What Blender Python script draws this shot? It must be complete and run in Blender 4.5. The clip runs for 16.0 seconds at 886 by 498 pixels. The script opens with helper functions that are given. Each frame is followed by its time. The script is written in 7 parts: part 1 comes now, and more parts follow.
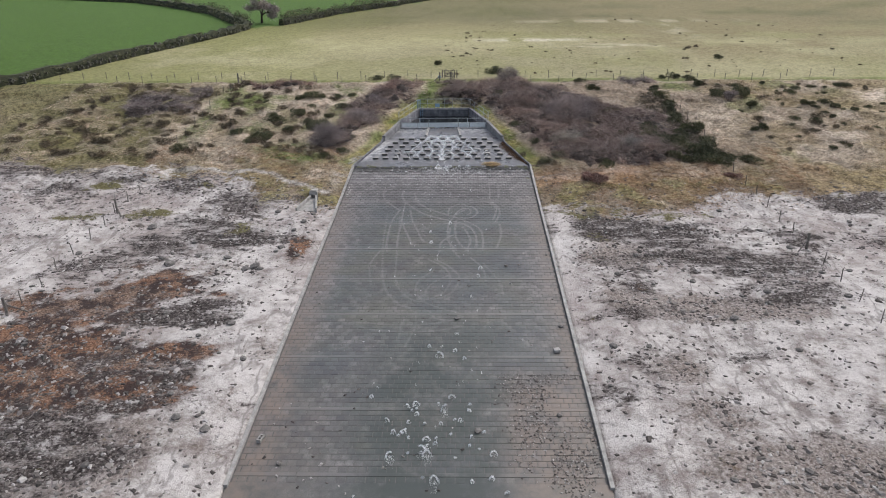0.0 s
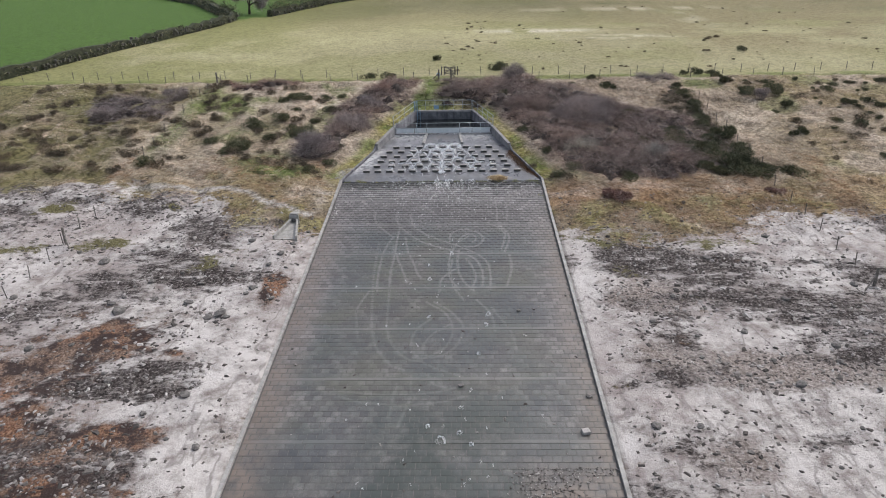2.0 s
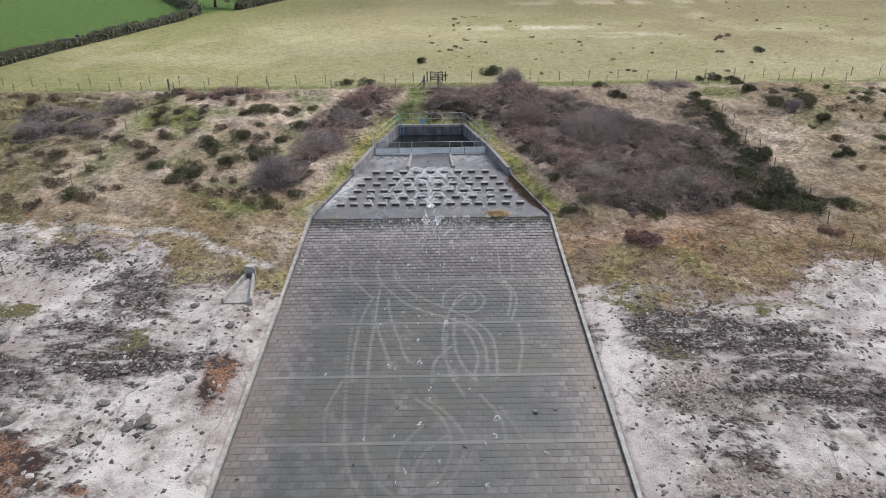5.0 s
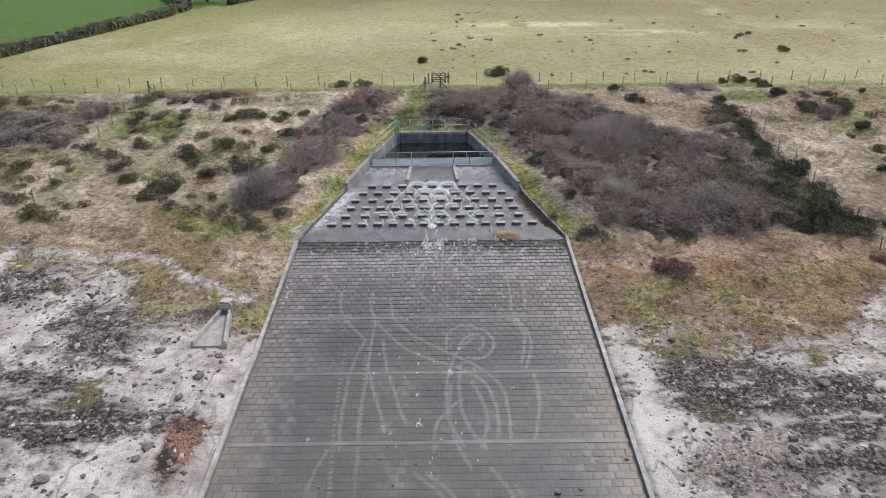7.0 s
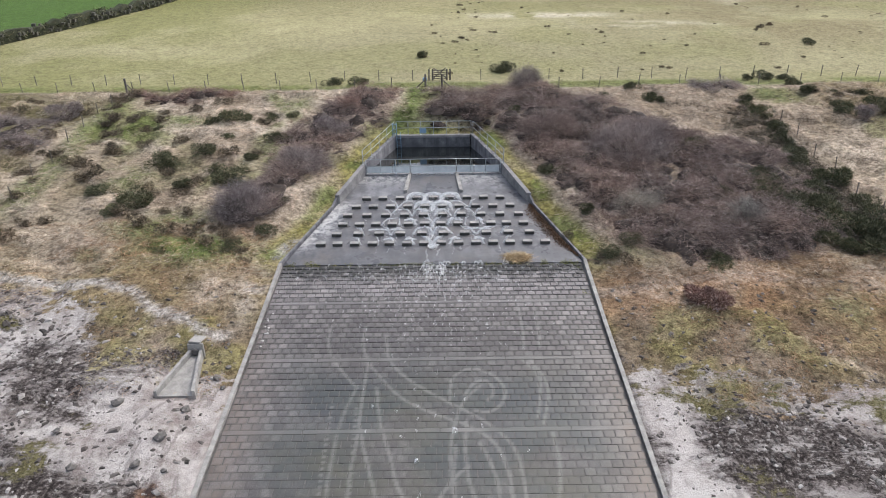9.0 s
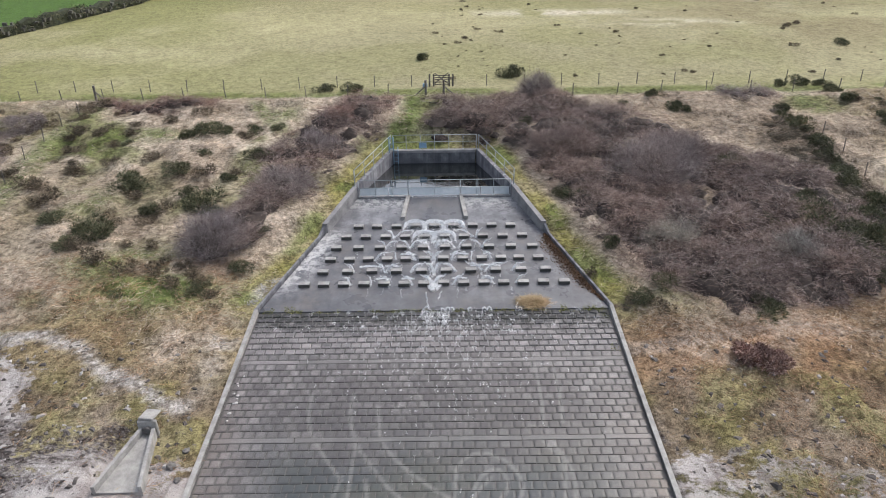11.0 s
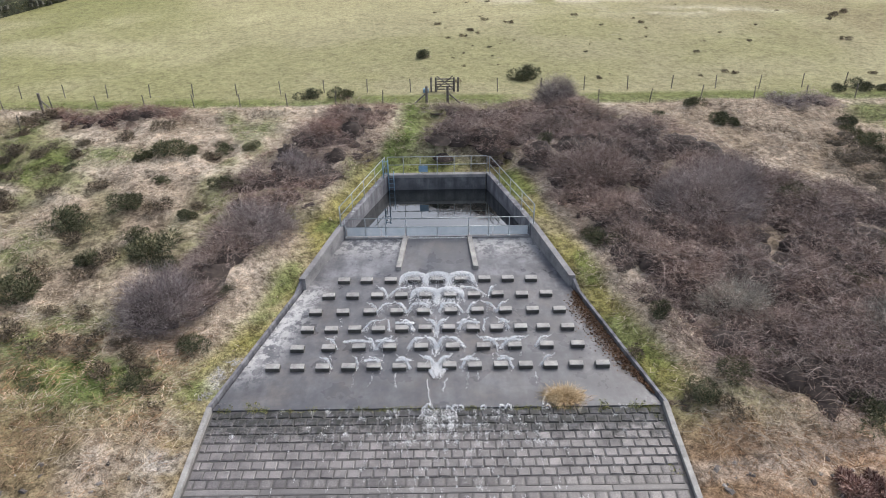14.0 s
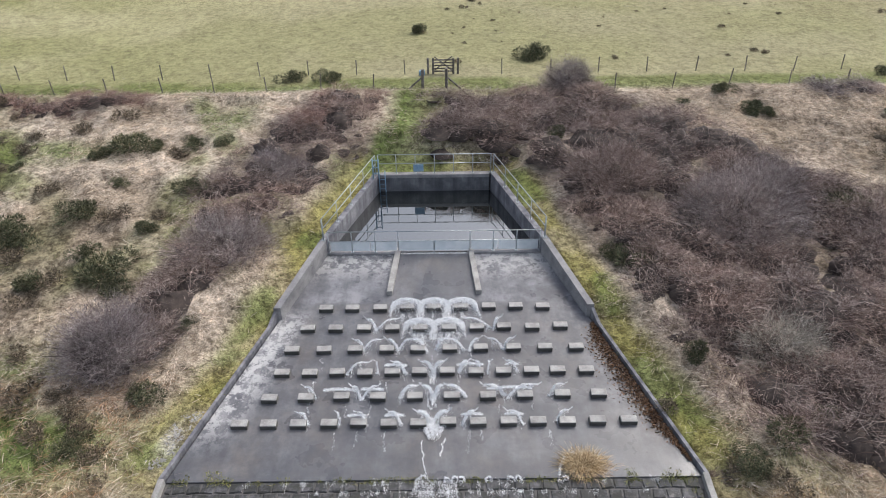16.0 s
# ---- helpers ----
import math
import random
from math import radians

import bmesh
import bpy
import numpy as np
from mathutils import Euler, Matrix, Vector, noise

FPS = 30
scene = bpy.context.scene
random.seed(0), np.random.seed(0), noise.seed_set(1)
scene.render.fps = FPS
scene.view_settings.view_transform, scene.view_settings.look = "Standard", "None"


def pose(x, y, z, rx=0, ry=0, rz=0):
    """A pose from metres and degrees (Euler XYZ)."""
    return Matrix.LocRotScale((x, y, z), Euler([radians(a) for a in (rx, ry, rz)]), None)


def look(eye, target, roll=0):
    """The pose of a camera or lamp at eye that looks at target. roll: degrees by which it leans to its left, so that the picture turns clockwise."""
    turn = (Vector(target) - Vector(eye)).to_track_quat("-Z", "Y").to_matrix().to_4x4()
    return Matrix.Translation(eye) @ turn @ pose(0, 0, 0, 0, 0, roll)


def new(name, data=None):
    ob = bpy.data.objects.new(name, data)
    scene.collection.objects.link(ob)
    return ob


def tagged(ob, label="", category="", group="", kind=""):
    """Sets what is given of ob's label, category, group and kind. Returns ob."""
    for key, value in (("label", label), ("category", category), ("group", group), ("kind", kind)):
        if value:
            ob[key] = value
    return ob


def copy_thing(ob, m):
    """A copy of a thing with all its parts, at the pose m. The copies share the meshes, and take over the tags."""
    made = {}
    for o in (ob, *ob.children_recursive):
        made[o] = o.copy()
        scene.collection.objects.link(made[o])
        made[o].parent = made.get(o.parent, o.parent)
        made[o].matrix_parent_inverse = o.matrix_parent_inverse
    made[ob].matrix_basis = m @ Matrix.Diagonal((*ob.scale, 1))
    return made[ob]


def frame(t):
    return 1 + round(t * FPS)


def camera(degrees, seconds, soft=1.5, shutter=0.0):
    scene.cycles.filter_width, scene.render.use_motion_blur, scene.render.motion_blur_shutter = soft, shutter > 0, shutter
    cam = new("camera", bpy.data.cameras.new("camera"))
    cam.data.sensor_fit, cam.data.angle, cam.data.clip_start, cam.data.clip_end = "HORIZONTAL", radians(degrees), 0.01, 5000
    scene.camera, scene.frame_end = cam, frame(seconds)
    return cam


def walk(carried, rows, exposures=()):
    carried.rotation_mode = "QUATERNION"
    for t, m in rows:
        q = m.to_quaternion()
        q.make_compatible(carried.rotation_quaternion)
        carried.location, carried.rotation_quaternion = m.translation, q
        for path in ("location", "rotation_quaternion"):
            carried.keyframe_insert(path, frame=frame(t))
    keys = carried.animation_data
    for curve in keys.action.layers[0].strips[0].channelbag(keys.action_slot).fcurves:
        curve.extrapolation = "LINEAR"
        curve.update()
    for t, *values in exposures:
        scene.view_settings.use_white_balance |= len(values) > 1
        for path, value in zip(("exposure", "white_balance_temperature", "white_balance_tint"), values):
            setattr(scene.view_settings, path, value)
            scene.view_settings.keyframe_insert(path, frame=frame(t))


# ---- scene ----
cam = camera(66.0, 16.0, soft=1.0)

PATH = [
    (0, (1.525, -78.295, 18.719), (1.485, -76.461, 17.921), -0.5),
    (0.5, (1.493, -76.122, 18.685), (1.451, -74.292, 17.878), -0.7),
    (1, (1.449, -73.96, 18.63), (1.405, -72.134, 17.817), -0.7),
    (1.5, (1.415, -71.783, 18.578), (1.37, -69.96, 17.758), -0.8),
    (2, (1.409, -69.536, 18.609), (1.366, -67.717, 17.777), -1.0),
    (2.5, (1.279, -67.416, 18.616), (1.242, -65.6, 17.779), -0.8),
    (3, (1.119, -65.397, 18.645), (1.086, -63.585, 17.8), -0.7),
    (3.5, (0.974, -63.517, 18.687), (0.949, -61.708, 17.834), -0.7),
    (4, (0.835, -61.777, 18.721), (0.834, -59.97, 17.863), -0.4),
    (4.2, (0.795, -61.128, 18.713), (0.802, -59.322, 17.854), -0.6),
    (6.5, (0.602, -54.22, 18.224), (0.612, -52.419, 17.356), -0.7),
    (7, (0.601, -52.82, 18.151), (0.607, -51.022, 17.276), -0.6),
    (7.5, (0.578, -51.59, 18.046), (0.584, -49.794, 17.166), -0.8),
    (8, (0.553, -50.307, 17.951), (0.559, -48.515, 17.064), -0.8),
    (8.5, (0.539, -48.935, 17.872), (0.544, -47.146, 16.976), -0.7),
    (11, (0.505, -41.22, 17.423), (0.505, -39.443, 16.504), -0.8),
    (11.5, (0.492, -39.724, 17.397), (0.492, -37.948, 16.477), -0.8),
    (12, (0.481, -38.25, 17.4), (0.48, -36.477, 16.475), -0.8),
    (12.5, (0.465, -36.79, 17.414), (0.463, -35.022, 16.479), -0.8),
    (13, (0.431, -35.348, 17.416), (0.429, -33.585, 16.472), -0.9),
    (13.5, (0.38, -33.895, 17.418), (0.375, -32.139, 16.462), -0.8),
    (14, (0.385, -32.448, 17.396), (0.38, -30.702, 16.42), -0.9),
    (14.5, (0.431, -31.071, 17.367), (0.424, -29.341, 16.363), -1.0),
    (15, (0.456, -29.704, 17.338), (0.449, -27.988, 16.311), -1.0),
    (15.5, (0.453, -28.328, 17.303), (0.447, -26.626, 16.252), -0.9),
    (16, (0.441, -27.066, 17.329), (0.439, -25.377, 16.259), -0.8),
]
walk(cam, [(t, look(eye, target, roll)) for t, eye, target, roll in PATH], exposures=((0.0, 0.36), (4.0, 0.51), (8.0, 0.61), (16.0, 0.65)))

# ---- light: overcast sky with a weak, wide sun ----
SUN_ELEVATION, SUN_AZIMUTH = 52.0, 48.0
world = bpy.data.worlds.new("overcast_sky")
scene.world = world
world.use_nodes = True
wn = world.node_tree.nodes
sky = wn.new("ShaderNodeTexSky")
sky.sky_type = "NISHITA"
sky.sun_disc = False
sky.sun_elevation, sky.sun_rotation = radians(SUN_ELEVATION), radians(SUN_AZIMUTH)
sky.air_density, sky.dust_density, sky.ozone_density = 1.0, 4.0, 1.0
wn["Background"].inputs["Strength"].default_value = 0.15
cloud = wn.new("ShaderNodeHueSaturation")
cloud.inputs["Saturation"].default_value = 0.6
world.node_tree.links.new(sky.outputs[0], cloud.inputs["Color"])
world.node_tree.links.new(cloud.outputs[0], wn["Background"].inputs["Color"])
sun = new("sun", bpy.data.lights.new("sun", "SUN"))
sun.data.energy, sun.data.angle, sun.data.color = 0.7, radians(16), (1.0, 0.97, 0.93)
az, el = radians(SUN_AZIMUTH), radians(SUN_ELEVATION)
sun.matrix_world = look((60 * math.sin(az) * math.cos(el), 60 * math.cos(az) * math.cos(el), 60 * math.sin(el)), (0, 0, 0))

rng = np.random.default_rng(7)


# ---- numeric noise and the form of the land ----
def value_noise(x, y, seed=0):
    x, y = np.asarray(x, float), np.asarray(y, float)
    xi, yi = np.floor(x).astype(np.int64), np.floor(y).astype(np.int64)
    fx, fy = x - xi, y - yi
    fx, fy = fx * fx * (3 - 2 * fx), fy * fy * (3 - 2 * fy)

    def h(a, b):
        n = (a * 374761393 + b * 668265263 + seed * 1442695041) & 0xFFFFFFFF
        n = ((n ^ (n >> 13)) * 1274126177) & 0xFFFFFFFF
        return ((n ^ (n >> 16)) & 0xFFFF) / 65535.0

    a, b, c, d = h(xi, yi), h(xi + 1, yi), h(xi, yi + 1), h(xi + 1, yi + 1)
    return (a + (b - a) * fx) * (1 - fy) + (c + (d - c) * fx) * fy


def fbm(x, y, scale, octaves=4, seed=0):
    """Noise of 0 to 1 whose largest lumps are about scale metres."""
    x, y = np.asarray(x, float), np.asarray(y, float)
    total, amp, norm = 0.0, 1.0, 0.0
    for k in range(octaves):
        f = 2.0 ** k / scale
        total = total + amp * value_noise(x * f + 17.3 * k, y * f - 9.1 * k, seed + k)
        norm += amp
        amp *= 0.5
    return total / norm


def smooth(a, b, v):
    k = np.clip((np.asarray(v, float) - a) / (b - a), 0, 1)
    return k * k * (3 - 2 * k)


PROFILE_Y = (-900, -90, -70, -54, -42, -30, -20, -14, -8, 0, 7, 14, 18, 27, 40, 70, 120, 230, 600, 1500)
PROFILE_Z = (-9, -5, -4.2, -3.5, -2.85, -2.1, -1.5, -0.95, -0.25, 0.7, 1.65, 2.5, 2.7, 3.2, 4.0, 4.6, 5.0, 6.0, 9.0, 16.0)
LIP_Y, PAVE_END = -12.2, -55.0


def chute_z(y):
    """Surface of the long paved chute."""
    return -1.06 + 0.064 * (y + 12.3) - 0.14 * smooth(-12.5, -20.0, y)


def apron_z(y):
    """Floor of the sloping slab that carries the baffle blocks."""
    return -0.08 + 0.0773 * y


def centre_x(y):
    return np.where(np.asarray(y) < LIP_Y, 0.006 * (np.asarray(y, float) - LIP_Y), 0.0)


def half_width(y):
    """Outer half width of the concrete works."""
    return np.interp(y, (-12.2, 0.0, 6.7), (9.0, 5.32, 3.3))


def edge_z(y):
    """Top of the wall or kerb that borders the works."""
    return np.where(np.asarray(y) < LIP_Y, chute_z(np.asarray(y, float)) + 0.16,
                    np.interp(y, (-12.2, -4.6, -4.4, 0.0, 6.7), (-0.82, -0.24, 0.18, 0.76, 0.95)))


def tufted(x, y):
    """Lumps of the tussock moor, 0 in the hollows to 1 on the tussocks."""
    return smooth(0.34, 0.60, fbm(x, y, 1.9, 3, 13))


def hummock(x, y):
    """Mossy mounds between stony hollows along the shore."""
    return smooth(0.42, 0.60, fbm(x, y, 1.7, 3, 101)) * smooth(-15, -18, y) * smooth(-29, -25, y)


def land_z(x, y):
    """Height of the ground, without the trench of the works."""
    x, y = np.asarray(x, float), np.asarray(y, float)
    z = np.interp(y, PROFILE_Y, PROFILE_Z)
    z = z + 0.5 * (fbm(x, y, 22, 3, 5) - 0.5) * smooth(60, 20, np.abs(y + 15))
    rough = np.where(y > 15, 0.10, 0.22)
    z = z + rough * (fbm(x, y, 2.2, 3, 9) - 0.5) + 0.10 * (fbm(x, y, 0.8, 2, 3) - 0.5)
    z = z + 0.38 * tufted(x, y) * smooth(15.5, 14.0, y) * smooth(-20, -14, y)
    z = z + 0.16 * hummock(x, y)
    z = z - 0.4 * smooth(1.5, 0.9, np.abs(x + 11.4)) * smooth(2.1, 1.5, np.abs(y + 21.75))
    s = np.abs(x - centre_x(y)) - half_width(y)
    near = (1 - smooth(0.0, 2.6, s)) * smooth(9.5, 7.0, y) * smooth(-60, -56, y)
    return z * (1 - near) + (edge_z(y) - 0.07) * near


# ---- mesh helpers ----
def mesh_from(name, verts, faces):
    me = bpy.data.meshes.new(name)
    me.from_pydata(np.asarray(verts).tolist(), [], np.asarray(faces).tolist() if isinstance(faces, np.ndarray) else faces)
    me.update()
    return me


def thing(name, label, category, group="", at=(0, 0, 0), turn=0.0):
    ob = new(name)
    ob.matrix_world = pose(*at, 0, 0, turn)
    return tagged(ob, label, category, group)


def part(name, data, material, parent=None, label="", flat=True):
    """Links a bmesh or a mesh as one object under a thing or part."""
    if isinstance(data, bmesh.types.BMesh):
        me = bpy.data.meshes.new(name)
        data.to_mesh(me)
        data.free()
    else:
        me = data
    if material and not me.materials:
        me.materials.append(material)
    if not flat:
        me.polygons.foreach_set("use_smooth", [True] * len(me.polygons))
    ob = new(name, me)
    if parent:
        ob.parent = parent
    if label:
        tagged(ob, label)
    return ob


def add_box(bm, size, m=None, bevel=0.0, jitter=0.0):
    geo = bmesh.ops.create_cube(bm, size=1.0, matrix=(m or Matrix()) @ Matrix.Diagonal((*size, 1)))
    vs = geo["verts"]
    if jitter:
        for v in vs:
            v.co += Vector([random.uniform(-jitter, jitter) for _ in range(3)])
    if bevel:
        edges = list({e for v in vs for e in v.link_edges})
        bmesh.ops.bevel(bm, geom=edges, offset=bevel, segments=1, affect="EDGES")
    return bm


def box(size, at=(0, 0, 0), turn=(0, 0, 0), bevel=0.0, jitter=0.0):
    return add_box(bmesh.new(), size, pose(*at, *turn), bevel, jitter)


def tube(bm, a, b, radius, sides=8):
    a, b = Vector(a), Vector(b)
    d = b - a
    m = Matrix.Translation((a + b) / 2) @ d.to_track_quat("Z", "Y").to_matrix().to_4x4()
    bmesh.ops.create_cone(bm, cap_ends=True, segments=sides, radius1=radius, radius2=radius, depth=d.length, matrix=m)
    return bm


def prism(bm, ring_low, ring_high):
    """A solid between two rings of as many points."""
    lo = [bm.verts.new(p) for p in ring_low]
    hi = [bm.verts.new(p) for p in ring_high]
    n = len(lo)
    bm.faces.new(lo[::-1])
    bm.faces.new(hi)
    for i in range(n):
        bm.faces.new((lo[i], lo[(i + 1) % n], hi[(i + 1) % n], hi[i]))
    return bm


def swept(bm, stations):
    """A solid through a row of quads of four corners each."""
    rings = [[bm.verts.new(p) for p in quad] for quad in stations]
    bm.faces.new(rings[0][::-1])
    bm.faces.new(rings[-1])
    for a, b in zip(rings, rings[1:]):
        for i in range(4):
            bm.faces.new((a[i], a[(i + 1) % 4], b[(i + 1) % 4], b[i]))
    bmesh.ops.recalc_face_normals(bm, faces=bm.faces)
    return bm


def blades(root, way, length, width, bend=0.25, single=False):
    """Thin bent strips from root points: two quads each."""
    n = len(root)
    way = way / np.linalg.norm(way, axis=1, keepdims=True)
    side = np.cross(way, rng.normal(size=(n, 3)))
    side /= np.linalg.norm(side, axis=1, keepdims=True) + 1e-9
    length, width = np.broadcast_to(length, n)[:, None], np.broadcast_to(width, n)[:, None]
    mid = root + way * length * 0.55
    out = way * [1, 1, 0]
    tip = root + way * length + (out * bend - np.array([0, 0, bend])) * length
    v = np.stack([root - side * width / 2, root + side * width / 2, mid - side * width * 0.4, mid + side * width * 0.4,
                  tip - side * width * 0.1, tip + side * width * 0.1], 1).reshape(-1, 3)
    if single:
        v = np.stack([root - side * width / 2, root + side * width / 2, tip + side * width * 0.2, tip - side * width * 0.2], 1).reshape(-1, 3)
        return v, np.arange(4 * n).reshape(-1, 4)
    base = np.arange(n)[:, None] * 6
    f = np.concatenate([base + [0, 1, 3, 2], base + [2, 3, 5, 4]], 1).reshape(-1, 4)
    return v, f


def joined(pieces):
    """Several lists of points and quads as one."""
    vs, fs, off = [], [], 0
    for v, f in pieces:
        vs.append(v)
        fs.append(f + off)
        off += len(v)
    return np.concatenate(vs), np.concatenate(fs)


# ---- materials ----
class Nodes:
    def __init__(self, name):
        self.m = bpy.data.materials.new(name)
        self.m.use_nodes = True
        self.t = self.m.node_tree
        self.bsdf = self.t.nodes["Principled BSDF"]
        self.pos = self.t.nodes.new("ShaderNodeNewGeometry")

    def link(self, a, b):
        self.t.links.new(a, b)

    def noise(self, scale, detail=5.0, rough=0.6, stretch=None):
        n = self.t.nodes.new("ShaderNodeTexNoise")
        n.inputs["Scale"].default_value, n.inputs["Detail"].default_value = scale, detail
        n.inputs["Roughness"].default_value = rough
        src = self.pos.outputs["Position"]
        if stretch:
            mp = self.t.nodes.new("ShaderNodeMapping")
            mp.inputs["Scale"].default_value = stretch
            self.link(src, mp.inputs["Vector"])
            src = mp.outputs[0]
        self.link(src, n.inputs["Vector"])
        return n.outputs[0]

    def ramp(self, fac, stops):
        r = self.t.nodes.new("ShaderNodeValToRGB")
        while len(r.color_ramp.elements) < len(stops):
            r.color_ramp.elements.new(0.5)
        for e, (p, c) in zip(r.color_ramp.elements, stops):
            e.position = p
            e.color = (*c, 1) if len(c) == 3 else c
        self.link(fac, r.inputs[0])
        return r.outputs[0]

    def math(self, op, a, b=0.0, clamp=False):
        n = self.t.nodes.new("ShaderNodeMath")
        n.operation, n.use_clamp = op, clamp
        for i, v in enumerate((a, b)):
            if isinstance(v, (int, float)):
                n.inputs[i].default_value = v
            else:
                self.link(v, n.inputs[i])
        return n.outputs[0]

    def mix(self, fac, a, b, kind="MIX"):
        n = self.t.nodes.new("ShaderNodeMix")
        n.data_type, n.blend_type = "RGBA", kind
        for i, v in ((0, fac), (6, a), (7, b)):
            if isinstance(v, (int, float)):
                n.inputs[i].default_value = v
            elif isinstance(v, tuple):
                n.inputs[i].default_value = (*v, 1)
            else:
                self.link(v, n.inputs[i])
        return n.outputs[2]

    def attr(self, name, out="Fac"):
        n = self.t.nodes.new("ShaderNodeAttribute")
        n.attribute_name = name
        return n.outputs[out]

    def island(self):
        return self.pos.outputs["Random Per Island"]

    def object_random(self):
        return self.t.nodes.new("ShaderNodeObjectInfo").outputs["Random"]

    def bump(self, height, strength, distance=0.02):
        b = self.t.nodes.new("ShaderNodeBump")
        b.inputs["Strength"].default_value, b.inputs["Distance"].default_value = strength, distance
        self.link(height, b.inputs["Height"])
        self.link(b.outputs[0], self.bsdf.inputs["Normal"])

    def done(self, colour, rough=0.85, metal=0.0, spec=0.5):
        for key, v in (("Base Color", colour), ("Roughness", rough), ("Metallic", metal), ("Specular IOR Level", spec)):
            if isinstance(v, tuple):
                self.bsdf.inputs[key].default_value = (*v, 1)
            elif isinstance(v, (int, float)):
                self.bsdf.inputs[key].default_value = v
            else:
                self.link(v, self.bsdf.inputs[key])
        return self.m


def stained(name, dark, mid, light, rough=0.8, scale=1.6, streak=None, bump=0.35, metal=0.0):
    """A worn mineral or painted surface: blotches, fine grain, optional run-off streaks."""
    n = Nodes(name)
    blotch = n.noise(scale, 6, 0.65)
    col = n.ramp(blotch, [(0.30, dark), (0.5, mid), (0.72, light)])
    grain = n.noise(38, 3, 0.7)
    col = n.mix(0.55, col, n.ramp(grain, [(0.3, (0.55, 0.55, 0.55)), (0.7, (1.25, 1.25, 1.25))]), "MULTIPLY")
    if streak:
        run = n.ramp(n.noise(1.0, 5, 0.6, streak), [(0.42, (1, 1, 1)), (0.62, (0.42, 0.42, 0.45))])
        col = n.mix(0.85, col, run, "MULTIPLY")
    n.bump(grain, bump, 0.01)
    return n.done(col, rough, metal)


def foliage(name, colours, rough=0.75):
    n = Nodes(name)
    k = len(colours)
    col = n.ramp(n.island(), [((i + 0.5) / k, c) for i, c in enumerate(colours)])
    col = n.mix(0.6, col, n.ramp(n.noise(0.8, 4), [(0.32, (0.55, 0.55, 0.55)), (0.65, (1.3, 1.3, 1.3))]), "MULTIPLY")
    col = n.mix(0.75, col, n.ramp(n.noise(0.23, 5, 0.65), [(0.36, (0.74, 0.74, 0.78)), (0.5, (1, 1, 1)), (0.62, (1.32, 1.24, 1.18))]), "MULTIPLY")
    return n.done(col, rough, 0.0, 0.25)


M_CONCRETE = stained("weathered_concrete", (0.15, 0.15, 0.16), (0.25, 0.245, 0.25), (0.36, 0.355, 0.35), 0.75, 1.1)
M_WALL = stained("streaked_wall_concrete", (0.13, 0.13, 0.15), (0.23, 0.23, 0.25), (0.34, 0.34, 0.35), 0.8, 1.3, (2.6, 2.6, 0.22))
# Back wall's darker copy: stains and its shade both put into the colour.
M_WALL_DARK = stained("stained_shaded_wall_concrete", (0.055, 0.058, 0.066), (0.125, 0.13, 0.143), (0.25, 0.255, 0.268), 0.7, 1.1, (2.2, 2.2, 0.18))
M_KERB = stained("pale_kerb_concrete", (0.22, 0.215, 0.205), (0.34, 0.33, 0.315), (0.47, 0.455, 0.43), 0.85, 2.0)
M_WET_SHADED = stained("wet_algae_shaded_concrete", (0.045, 0.046, 0.042), (0.075, 0.074, 0.068), (0.12, 0.117, 0.11), 0.35, 3.0)
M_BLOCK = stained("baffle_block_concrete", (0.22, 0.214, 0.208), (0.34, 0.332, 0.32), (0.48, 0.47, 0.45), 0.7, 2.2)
M_STEEL = stained("galvanised_steel", (0.30, 0.34, 0.36), (0.42, 0.46, 0.48), (0.55, 0.58, 0.60), 0.45, 6.0, None, 0.1, 0.6)
M_BLUE = stained("faded_blue_paint", (0.16, 0.28, 0.40), (0.22, 0.36, 0.50), (0.32, 0.44, 0.55), 0.6, 4.0)
M_WOOD = stained("grey_weathered_wood", (0.12, 0.107, 0.095), (0.22, 0.20, 0.18), (0.34, 0.315, 0.29), 0.9, 5.0, (6, 6, 0.6))
M_STONE = stained("granite_stone", (0.075, 0.07, 0.067), (0.145, 0.135, 0.128), (0.28, 0.265, 0.25), 0.9, 5.0)
M_BANK_STONE = stained("mossy_bank_stone", (0.045, 0.048, 0.036), (0.10, 0.098, 0.08), (0.19, 0.18, 0.165), 0.95, 4.0)
M_BANK = stained("overgrown_bank", (0.018, 0.022, 0.013), (0.045, 0.05, 0.028), (0.09, 0.092, 0.055), 0.95, 2.5)
M_TWIG = foliage("brown_twigs", [(0.095, 0.063, 0.056), (0.195, 0.137, 0.12), (0.325, 0.25, 0.222), (0.55, 0.465, 0.415)])
M_TWIG_GREY = foliage("grey_twigs", [(0.13, 0.10, 0.098), (0.23, 0.188, 0.183), (0.34, 0.295, 0.285), (0.50, 0.455, 0.435)])
M_SCRUB = stained("dark_scrub_and_shade", (0.022, 0.017, 0.015), (0.045, 0.034, 0.03), (0.085, 0.065, 0.055), 0.95, 3.0)
M_GORSE = foliage("gorse_green", [(0.04, 0.05, 0.027), (0.082, 0.094, 0.05), (0.135, 0.142, 0.08), (0.22, 0.205, 0.13)])
M_HEATH = foliage("dark_heather", [(0.052, 0.044, 0.031), (0.11, 0.09, 0.063), (0.175, 0.142, 0.10), (0.29, 0.24, 0.175)])
M_STRAW = foliage("straw_grass", [(0.35, 0.275, 0.20), (0.50, 0.415, 0.32), (0.63, 0.54, 0.43), (0.74, 0.66, 0.54)])
M_BRACKEN = foliage("dead_bracken", [(0.13, 0.072, 0.062), (0.23, 0.14, 0.115), (0.34, 0.225, 0.19), (0.50, 0.38, 0.33)])
